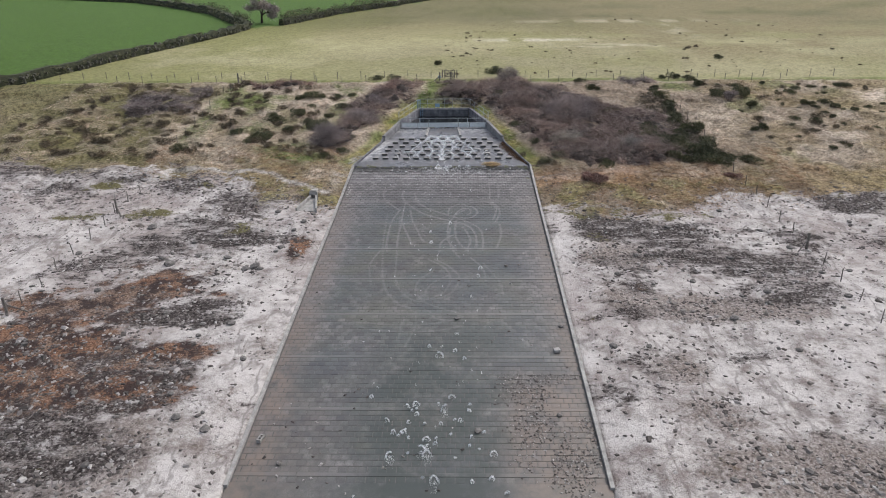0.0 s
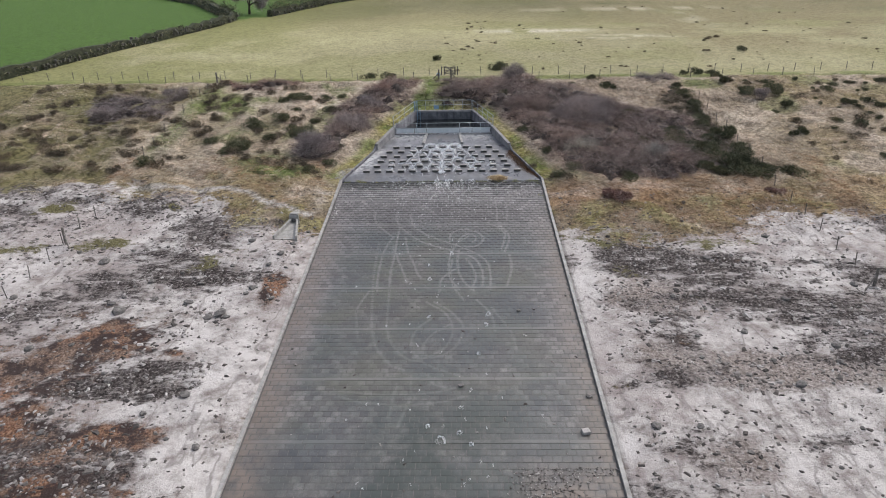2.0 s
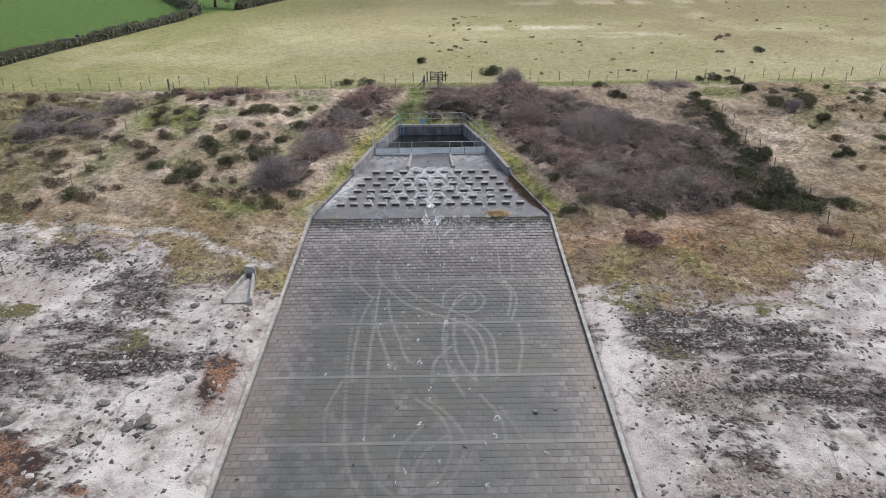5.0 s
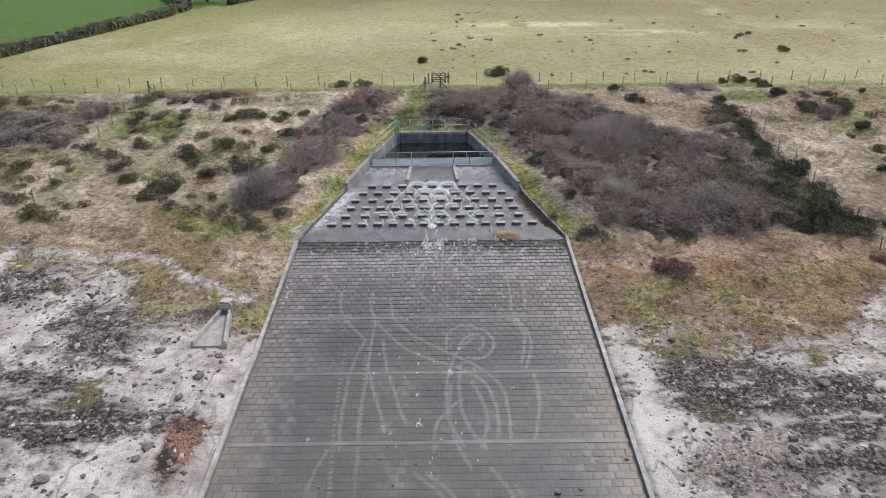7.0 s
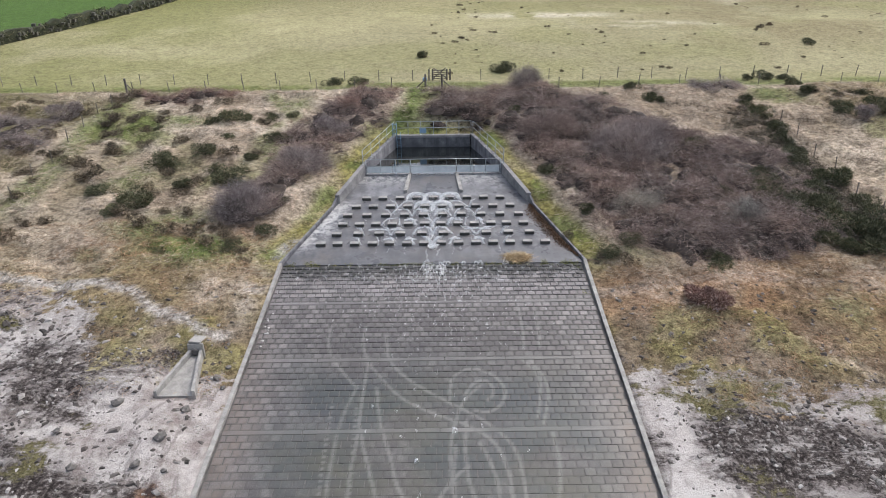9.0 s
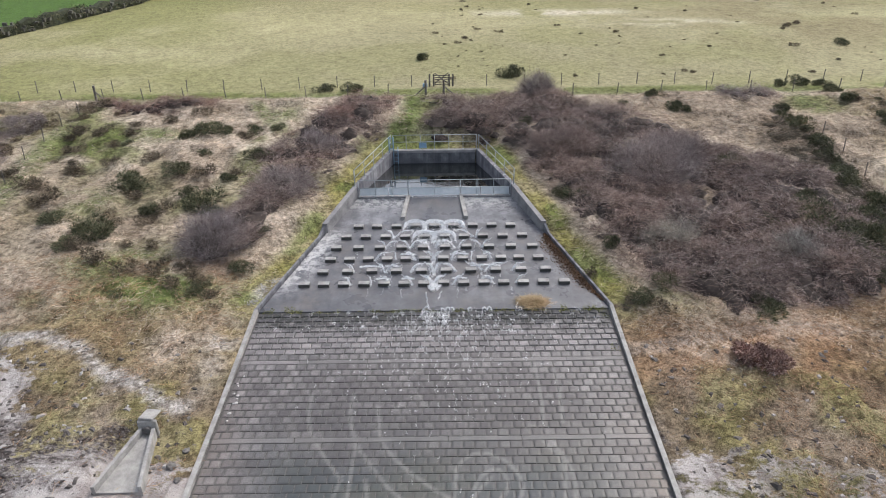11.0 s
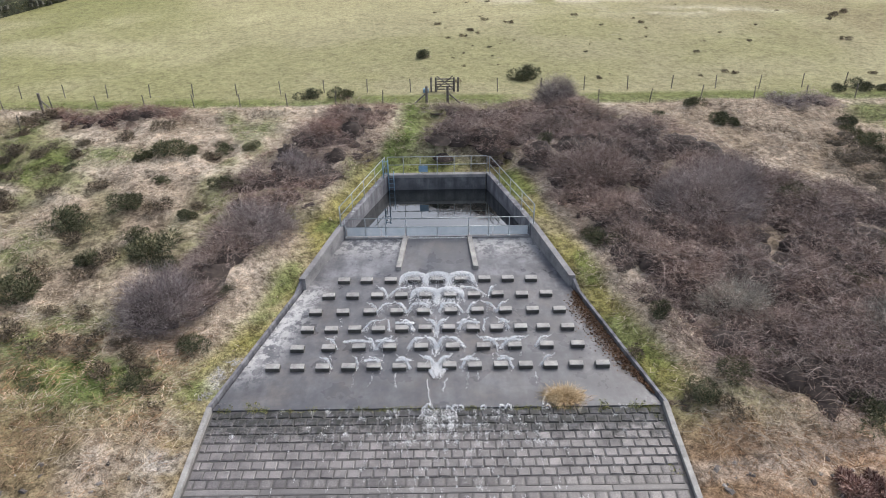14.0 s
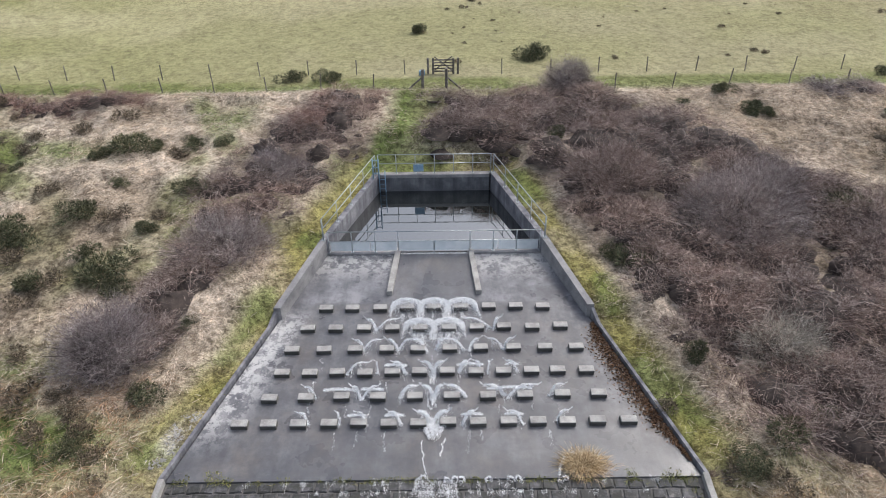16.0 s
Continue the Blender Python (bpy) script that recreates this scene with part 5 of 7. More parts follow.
tussocks("green_grass", "short yellow-green grass along the walls and paths", M_TURF, 50000, (-30, 30, -18, 17),
         lambda x, y: np.maximum.reduce([smooth(1.9, 0.8, np.abs(x - centre_x(y)) - half_width(y)) * smooth(-14.8, -11.5, y) * smooth(9, 7, y),
                                         smooth(1.3, 0.5, np.abs(x - path_x(y))) * smooth(6, 8, y), smooth(1.4, 0.6, np.abs(y - 16.3)),
                                         lush_amount(x, y)]) * np.where(y > 7, 1, smooth(0.05, 0.3, np.abs(x - centre_x(y)) - half_width(y))), 0.18, 7, 0.12)


# ---- stones ----
def stone_mesh(seed, flat=0.6):
    bm = bmesh.new()
    bmesh.ops.create_icosphere(bm, subdivisions=1, radius=0.5)
    r = random.Random(seed)
    for v in bm.verts:
        v.co *= r.uniform(0.72, 1.15)
        v.co.z *= flat
        v.co.x *= 1.2
    me = bpy.data.meshes.new("rock")
    bm.to_mesh(me)
    bm.free()
    me.materials.append(M_STONE)
    return me


M_CHIP = stained("chalky_crust", (0.36, 0.345, 0.33), (0.48, 0.465, 0.45), (0.58, 0.565, 0.55), 0.9, 4.0)
STONES = [stone_mesh(400 + i, 0.45 + 0.1 * (i % 3)) for i in range(6)]


def rock(x, y, size, z=None, label="grey granite stone lying on the reservoir bed", group="stones on the bed", name="rock"):
    ob = new(name, random.choice(STONES))
    zz = float(land_z(x, y)) if z is None else z
    ob.matrix_world = pose(x, y, zz + 0.1 * size, random.uniform(-12, 12), random.uniform(-12, 12), random.uniform(0, 360)) @ Matrix.Scale(size, 4)
    return tagged(ob, label, "stone", group)


def loose_stones(name, label, count, area, want, size, height, material=None):
    x0, x1, y0, y1 = area
    x, y = rng.uniform(x0, x1, count), rng.uniform(y0, y1, count)
    ok = rng.uniform(size=count) < want(x, y)
    x, y = x[ok], y[ok]
    n = len(x)
    cube = np.array([(-1, -1, -0.4), (1, -1, -0.4), (1, 1, -0.4), (-1, 1, -0.4), (-0.55, -0.5, 0.7), (0.5, -0.55, 0.7), (0.55, 0.5, 0.7), (-0.5, 0.55, 0.7)]) * 0.5
    v = cube[None] * rng.uniform(0.45, 1.5, (n, 8, 3)) * (size * np.clip(np.exp(rng.normal(0, 0.4, n)), 0.4, 1.9))[:, None, None] * [1.35, 0.85, 0.6]
    a = rng.uniform(0, 2 * np.pi, n)[:, None]
    vx, vy = v[..., 0] * np.cos(a) - v[..., 1] * np.sin(a), v[..., 0] * np.sin(a) + v[..., 1] * np.cos(a)
    v = np.stack([vx + x[:, None], vy + y[:, None], v[..., 2] + height(x, y)[:, None]], -1).reshape(-1, 3)
    q = np.array([(3, 2, 1, 0), (4, 5, 6, 7), (0, 1, 5, 4), (1, 2, 6, 5), (2, 3, 7, 6), (3, 0, 4, 7)])
    f = (np.arange(n)[:, None, None] * 8 + q[None]).reshape(-1, 4)
    ob = part(name, mesh_from(name, v, f), material or M_STONES)
    return tagged(ob, label, "stones", "", "stuff")


def stones_material():
    n = Nodes("loose_stone")
    col = n.ramp(n.island(), [(0.0, (0.05, 0.044, 0.041)), (0.35, (0.10, 0.087, 0.080)), (0.65, (0.19, 0.171, 0.16)), (0.88, (0.31, 0.29, 0.275)), (1.0, (0.47, 0.45, 0.435))])
    col = n.mix(0.5, col, n.ramp(n.noise(22, 4), [(0.3, (0.6, 0.6, 0.6)), (0.7, (1.3, 1.3, 1.3))]), "MULTIPLY")
    return n.done(col, 0.92)


M_STONES = stones_material()


def stone_want(x, y):
    k = 0.15 + 0.6 * smooth(0.25, 0.95, np.maximum(dark_amount(x, y), brown_amount(x, y)) + 1.6 * (fbm(x, y, 2.2, 4, 47) - 0.5))
    return k * bed_amount(x, y) * smooth(0.1, 0.9, np.abs(x - centre_x(y)) - half_width(y))


loose_stones("bed_stones", "scatter of small grey stones over the reservoir bed", 76000, (-46, 46, -60, -13), stone_want, 0.12, lambda x, y: land_z(x, y))
loose_stones("bed_rubble", "clusters of larger grey stones on the reservoir bed", 19000, (-42, 42, -58, -15),
             lambda x, y: bed_amount(x, y) * smooth(0.3, 1.5, np.abs(x - centre_x(y)) - half_width(y)) * (0.03 + 1.2 * smooth(0.50, 0.68, fbm(x, y, 3.0, 4, 49)) * smooth(0.15, 0.6, np.maximum(dark_amount(x, y), brown_amount(x, y)))), 0.19, lambda x, y: land_z(x, y))
loose_stones("kerb_rubble", "pale broken rubble lying outside the spillway kerb", 900, (-9.9, -8.3, -11.8, -9.4),
             lambda x, y: smooth(0.05, 0.2, -x - half_width(y)) * smooth(0.9, 0.5, -x - half_width(y)) * smooth(0.4, 0.55, fbm(x, y, 0.8, 3, 53)), 0.06, lambda x, y: land_z(x, y), M_KERB)
loose_stones("shore_stones", "grey stones half sunk in the mossy shore", 1500, (-30, 30, -27, -15), lambda x, y: off_works(x, y), 0.13, lambda x, y: land_z(x, y))
for i in range(200):
    sx = random.choice((-1, 1))
    x, y = sx * random.uniform(9.8, 34), random.uniform(-54, -23)
    if float(bed_amount(np.array([x]), np.array([y]))[0]) > 0.5:
        rock(x, y, random.choice((0.2, 0.24, 0.28, 0.34, 0.42, 0.55)))
for x, y, s in ((-13.3, -33.2, 0.8), (-13.9, -33.6, 0.6), (-12.8, -33.5, 0.5), (-19.6, -33, 0.9), (-15.6, -32, 0.6), (-23.5, -26.6, 0.9), (-9.6, -21.2, 0.35), (-9.9, -22, 0.4), (-9.5, -22.6, 0.3)):
    rock(x, y, s)
for x, y, s in ((8.09, -40.7, 0.34), (5.15, -32.7, 0.3), (1.54, -39.8, 0.34), (2.6, -50.2, 0.4), (-2.1, -30.8, 0.16), (6.9, -49, 0.3), (-7.6, -38, 0.22), (-8.1, -36.5, 0.2), (-7.0, -52.5, 0.35), (8.3, -31, 0.2)):
    rock(x, y, s, chute_z(y) + 0.03, "grey stone lying on the paved chute", "stones on the chute", "chute_stone")
for i in range(11):
    y = random.gauss(-18.4, 0.9)
    ob = new("crust_chip", random.choice(STONES))
    ob.matrix_world = pose(-8.5 + float(centre_x(y)) + random.uniform(-0.12, 0.2), y, chute_z(y) + 0.02, 0, 0, random.uniform(0, 360)) @ Matrix.Scale(random.uniform(0.06, 0.17), 4)
    ob.material_slots[0].link = "OBJECT"
    ob.material_slots[0].material = M_CHIP
    tagged(ob, "pale chalky crust chip lying beside the chute kerb", "stone", "crust chips by the kerb")
blk = thing("concrete_block", "pale loose concrete block lying on the chute", "block", at=(7.49, -43.3, chute_z(-43.3) + 0.1), turn=12)
part("block_body", box((0.38, 0.34, 0.2), bevel=0.02, jitter=0.01), M_KERB, blk)
brk = thing("hollow_block", "hollow concrete block lying near the chute kerb", "block", at=(-8.3, -50.9, chute_z(-50.9) + 0.1), turn=75)
bm = bmesh.new()
for dx in (-0.2, 0.0, 0.2):
    add_box(bm, (0.06, 0.22, 0.2), pose(dx, 0, 0))
for dy in (-0.09, 0.09):
    add_box(bm, (0.44, 0.04, 0.2), pose(0, dy, 0.002))
part("block_body", bm, M_KERB, brk)


# ---- posts, fences, gate ----
def post_mesh(height, r, seed):
    rr = random.Random(seed)
    bm = tube(bmesh.new(), (0, 0, -0.3), (rr.uniform(-0.03, 0.03), 0, height), r, 7)
    for v in bm.verts:
        v.co += Vector((rr.uniform(-0.008, 0.008), rr.uniform(-0.008, 0.008), rr.uniform(-0.02, 0.02)))
    me = bpy.data.meshes.new("fence_post")
    bm.to_mesh(me)
    bm.free()
    me.materials.append(M_WOOD)
    return me


POSTS = [post_mesh(1.0, 0.036, 500 + i) for i in range(4)]


def fence_post(x, y, label, group, lean=4.0, size=1.0):
    ob = new("fence_post", random.choice(POSTS))
    ob.matrix_world = pose(x, y, float(land_z(x, y)), random.uniform(-lean, lean), random.uniform(-lean, lean), random.uniform(0, 360)) @ Matrix.Scale(size, 4)
    return tagged(ob, label, "fence post", group)


def strainer(x, y, sx, sy, label="thick wooden straining post with a diagonal brace"):
    z = float(land_z(x, y))
    t = thing("straining_post", label, "fence post", "straining posts", at=(x, y, z))
    part("post", tube(bmesh.new(), (0, 0, -0.3), (0, 0, 1.3), 0.1, 9), M_WOOD, t)
    part("brace", tube(bmesh.new(), (sx * 1.3, sy * 1.3, 0.02), (0, 0, 0.85), 0.05, 7), M_WOOD, t)


for i in range(9):
    fence_post(-27.5 + random.uniform(-0.2, 0.2), -38.6 + 2.42 * i, "weathered wooden post standing in the bare bed", "posts on the bed", 6, 0.95)
for i in range(10):
    fence_post(28.0 + 0.02 * i, -40.6 + 2.55 * i, "weathered wooden post standing in the bare bed", "posts on the bed", 6, 0.95)
strainer(-27.5, -40.1, 0.8, 0.4)
strainer(-27.5, -24.0, 0.6, -0.8)
strainer(28.0, -30.4, -0.7, -0.5)
for i in range(8):
    fence_post(-28.3, -7.5 + 2.8 * i, "weathered wooden fence post on the moor", "posts of the moor fence", 5)
for i in range(8):
    fence_post(28.2, -14.5 + 3.0 * i, "weathered wooden fence post on the moor", "posts of the moor fence", 5)
FIELD_FENCE, TRACK_FENCE = [], []
for i in range(34):
    x = -54 + 3.25 * i
    if not -1.0 < x < 2.6:
        FIELD_FENCE.append((x, 17.9 + 0.15 * math.sin(i)))
        fence_post(*FIELD_FENCE[-1], "weathered wooden post of the field fence", "posts of the field fence", 3)
for i in range(16):
    for x in (-3.9 - 3.4 * i, 4.1 + 3.7 * i):
        if abs(x) < 46 and not 4 < x < 10:
            TRACK_FENCE.append((x, 15.3 + 0.2 * math.sin(2 * i)))
            fence_post(*TRACK_FENCE[-1], "weathered wooden post beside the track", "posts of the track fence", 4)
strainer(-27.9, 14.6, 0.8, -0.3)


def field_gate():
    z = float(land_z(0.9, 17.9))
    g = thing("field_gate", "small grey wooden field gate between stout posts", "gate", at=(0.5, 17.9, z))
    for x in (-0.95, -0.6, 0.75, 1.05):
        part("gate_post", box((0.14, 0.14, 1.3), (x, 0, 0.4), bevel=0.02), M_WOOD, g)
    for i in range(5):
        part("rail", box((1.25, 0.04, 0.08), (0.08, 0, 0.16 + 0.19 * i)), M_WOOD, g)
    part("brace", box((1.5, 0.03, 0.08), (0.08, 0.04, 0.68), (0, -38, 0)), M_WOOD, g)
    part("brace", box((1.5, 0.03, 0.08), (0.08, -0.04, 0.68), (0, 38, 0)), M_WOOD, g)
    # Box standing in for a thin pale-blue piece that hangs here.
    part("blue_piece", box((0.4, 0.32, 0.3), (-1.35, -0.2, 0.13), bevel=0.03), M_BLUE, g, "small faded blue piece by the gate")
    for x, side in ((-0.75, -1), (0.75, 1)):
        zz = float(land_z(x, 15.3))
        s = thing("stile_post", "weathered wooden gateway post with a diagonal strut", "post", "gateway posts", at=(x, 15.3, zz))
        part("post", box((0.18, 0.18, 1.5), (0, 0, 0.5), bevel=0.02), M_WOOD, s)
        part("strut", tube(bmesh.new(), (side * 0.9, -0.1, 0.0), (0, 0, 0.75), 0.055, 7), M_WOOD, s)


field_gate()


# ---- stone hedge bank between the fields ----
def hedge_bank(line, label, height=1.3, width=1.5, bushes=0.5):
    t = thing("hedge_bank", label, "hedge")
    st = []
    pts = []
    for (x0, y0), (x1, y1) in zip(line, line[1:]):
        n = max(2, int(math.hypot(x1 - x0, y1 - y0) / 1.5))
        pts += [(x0 + (x1 - x0) * i / n, y0 + (y1 - y0) * i / n) for i in range(n)]
    pts.append(line[-1])
    for i, (x, y) in enumerate(pts):
        a, b = pts[max(0, i - 1)], pts[min(len(pts) - 1, i + 1)]
        d = Vector((b[0] - a[0], b[1] - a[1], 0)).normalized()
        nrm = Vector((-d.y, d.x, 0))
        h = height * random.uniform(0.75, 1.2)
        c = Vector((x, y, float(land_z(x, y))))
        w = width * random.uniform(0.8, 1.15)
        st.append([c - nrm * w / 2 + Vector((0, 0, -0.4)), c + nrm * w / 2 + Vector((0, 0, -0.4)), c + nrm * w * 0.25 + Vector((0, 0, h)), c - nrm * w * 0.25 + Vector((0, 0, h))])
    part("bank", swept(bmesh.new(), st), M_BANK, t)
    px = np.array([p[0] for p in pts])
    py = np.array([p[1] for p in pts])
    m = len(pts) * 190
    k = rng.uniform(0, len(pts) - 1, m)
    x, y = np.interp(k, np.arange(len(pts)), px) + rng.normal(0, width * 0.35, m), np.interp(k, np.arange(len(pts)), py) + rng.normal(0, width * 0.35, m)
    tall = fbm(x, y, 5, 3, 77)
    root = np.stack([x, y, land_z(x, y) + rng.uniform(0.1, 1.0, m) * height * (0.6 + bushes * smooth(0.45, 0.7, tall))], 1)
    v, f = blades(root, rng.normal(0, 0.7, (m, 3)) + [0, 0, 0.6], rng.uniform(0.2, 0.6, m), rng.uniform(0.04, 0.12, m), 0.2, True)
    part("growth", mesh_from("growth", v, f), M_GORSE, t)
    # stones of the face
    m = len(pts) * 4
    k = rng.uniform(0, len(pts) - 1, m)
    x, y = np.interp(k, np.arange(len(pts)), px), np.interp(k, np.arange(len(pts)), py)
    face = np.sign(rng.uniform(-0.3, 1, m))
    x = x + face * 0.55 * width
    z = land_z(x, y) + rng.uniform(0.05, 0.8, m) * height
    cube = np.array([(-1, -1, -1), (1, -1, -1), (1, 1, -1), (-1, 1, -1), (-1, -1, 1), (1, -1, 1), (1, 1, 1), (-1, 1, 1)]) * 0.5
    v = (cube[None] * rng.uniform(0.2, 0.5, (m, 1, 3)) * rng.uniform(0.7, 1.2, (m, 8, 1)) + np.stack([x, y, z], 1)[:, None]).reshape(-1, 3)
    q = np.array([(3, 2, 1, 0), (4, 5, 6, 7), (0, 1, 5, 4), (1, 2, 6, 5), (2, 3, 7, 6), (3, 0, 4, 7)])
    face = part("stone_facing", mesh_from("stone_facing", v, (np.arange(m)[:, None, None] * 8 + q[None]).reshape(-1, 4)), M_BANK_STONE, t)
    tagged(face, kind="stuff")


hedge_bank(HEDGE[:6], "dark stone hedge bank overgrown with scrub between the fields")
hedge_bank(HEDGE[6:], "dark stone hedge bank running on up the field", bushes=1.4)
hedge_bank(((-42, 69), (-60, 102), (-81, 127), (-97, 143), (-126, 158), (-180, 175)), "far scrubby hedge bank between green fields", 1.6, 2.2, 1.2)
for x, y, s in ((-31, 92, 2.4), (-25, 107, 2.2), (-18, 122, 2.0), (-34.5, 82, 1.8)):
    plant(random.choice(GORSE), x, y, s)


def windswept_tree(x, y):
    z = float(land_z(x, y))
    t = thing("windswept_tree", "leafless windswept hawthorn tree with a flat crown", "tree", at=(x, y, z))
    bm = bmesh.new()
    r = random.Random(9)
    tips = []

    def limb(a, d, length, rad, depth):
        b = a + d * length
        m = Matrix.Translation((a + b) / 2) @ (b - a).to_track_quat("Z", "Y").to_matrix().to_4x4()
        bmesh.ops.create_cone(bm, cap_ends=False, segments=6, radius1=rad, radius2=rad * 0.65, depth=length, matrix=m)
        if depth == 0:
            tips.append(b)
            return
        for _ in range(3):
            nd = (d + Vector((r.uniform(-1.4, 1.4) + 0.2, r.uniform(-1.0, 1.0), r.uniform(-0.6, 0.25)))).normalized()
            limb(b, nd, length * 0.78, rad * 0.62, depth - 1)
    limb(Vector((0, 0, -0.2)), Vector((0.1, 0, 1)).normalized(), 1.9, 0.3, 4)
    part("trunk", bm, M_SCRUB, t)
    tp = np.array([list(p) for p in tips])
    n = 60
    root = np.repeat(tp, n, 0) + rng.normal(0, 0.35, (len(tp) * n, 3)) * [1, 1, 0.5]
    v, f = blades(root, rng.normal(0, 0.8, root.shape) + [0, 0, 0.4], 0.6, 0.05, 0.1)
    part("crown", mesh_from("crown", v, f), M_TWIG_GREY, t)


windswept_tree(-41.5, 79)


# ---- white water on the slab and splashes on the chute ----
class Spray:
    """Gathers small flecks of white water that follow the flow."""

    def __init__(self, seed, floor):
        self.r, self.floor, self.pieces = np.random.default_rng(seed), floor, []

    def run(self, path, width, count, size=0.05, flare=1.0, lift=0.6):
        """Flecks along a path; the stream widens by flare towards its end."""
        r, path = self.r, np.asarray(path, float)
        k = r.uniform(0, len(path) - 1.001, count)
        i = k.astype(int)
        step = path[i + 1] - path[i]
        w = (width * (1 + (flare - 1) * k / (len(path) - 1)))[:, None]
        p = path[i] + step * (k - i)[:, None] + r.normal(0, 1, (count, 3)) * w * [1, 1, lift]
        p[:, 2] = np.maximum(p[:, 2], self.floor(p[:, 1]) + 0.012)
        way = step / (np.linalg.norm(step, axis=1, keepdims=True) + 1e-9) + r.normal(0, 0.35, (count, 3))
        self.pieces.append(blades(p, way, size * r.uniform(0.6, 2.0, count), size * r.uniform(0.25, 0.6, count), 0.1, True))

    def cloud(self, x, y, z, spread_r, count, size=0.04):
        r = self.r
        p = np.stack([r.normal(x, spread_r, count), r.normal(y, spread_r * 0.7, count), z + np.abs(r.normal(0, spread_r * 0.5, count))], 1)
        p[:, 2] = np.maximum(p[:, 2], self.floor(p[:, 1]) + 0.012)
        self.pieces.append(blades(p, r.normal(0, 1, (count, 3)) + [0, -0.5, 0.2], size * r.uniform(0.4, 1.5, count), size * r.uniform(0.3, 0.8, count), 0.2, True))

    def mesh(self, name):
        return mesh_from(name, *joined(self.pieces))


# where water leaps off the blocks: from, to and strength along each row of blocks
LEAPS = {
    1: ((-2.75, -2.35, 0.7), (-1.5, -2.3, 0.7), (2.7, 2.4, 0.6), (1.3, 2.35, 0.7)),
    2: ((-3.15, -2.8, 0.5), (-2.1, -2.85, 0.7), (-1.85, -1.4, 0.8), (-0.9, -1.4, 0.6), (-0.8, -0.3, 0.8), (0.45, 0.1, 0.8), (0.4, 1.2, 0.7), (1.8, 1.4, 0.7), (2.15, 2.75, 0.6), (3.15, 2.75, 0.5)),
    3: ((-2.5, -3.3, 0.7), (-1.5, -1.05, 1.0), (-2.2, -2.15, 0.4), (-0.45, 0.0, 1.0), (0.4, 0.0, 1.0), (1.3, 0.95, 1.0), (1.6, 1.8, 0.5), (2.15, 2.05, 0.4), (2.8, 3.2, 0.7)),
    4: ((-3.0, -2.65, 0.6), (-2.1, -2.65, 0.6), (-0.6, -1.2, 1.0), (-0.4, 0.0, 1.0), (0.35, 0.0, 1.0), (0.5, 1.2, 1.0), (1.85, 2.65, 0.9), (3.85, 2.65, 0.9), (4.8, 4.25, 0.6), (-4.75, -4.35, 0.6)),
    5: ((-4.8, -4.4, 0.6), (-3.4, -3.3, 0.35), (-1.6, -1.15, 0.8), (-0.6, -0.05, 1.3), (0.5, -0.05, 1.3), (1.45, 1.05, 0.8), (2.6, 3.2, 0.6), (4.8, 4.3, 0.6), (-2.7, -2.35, 0.5)),
}
# where a white fringe lies along the upper edge of a block
FRINGES = {3: ((-1.9, -1.05), (0.9, 1.85), (2.75, 3.2)), 4: ((-4.05, -2.9), (-2.7, -1.9), (2.0, 3.6)), 5: ((-3.05, -2.4), (-1.75, -1.1), (1.0, 1.7), (2.5, 3.15))}


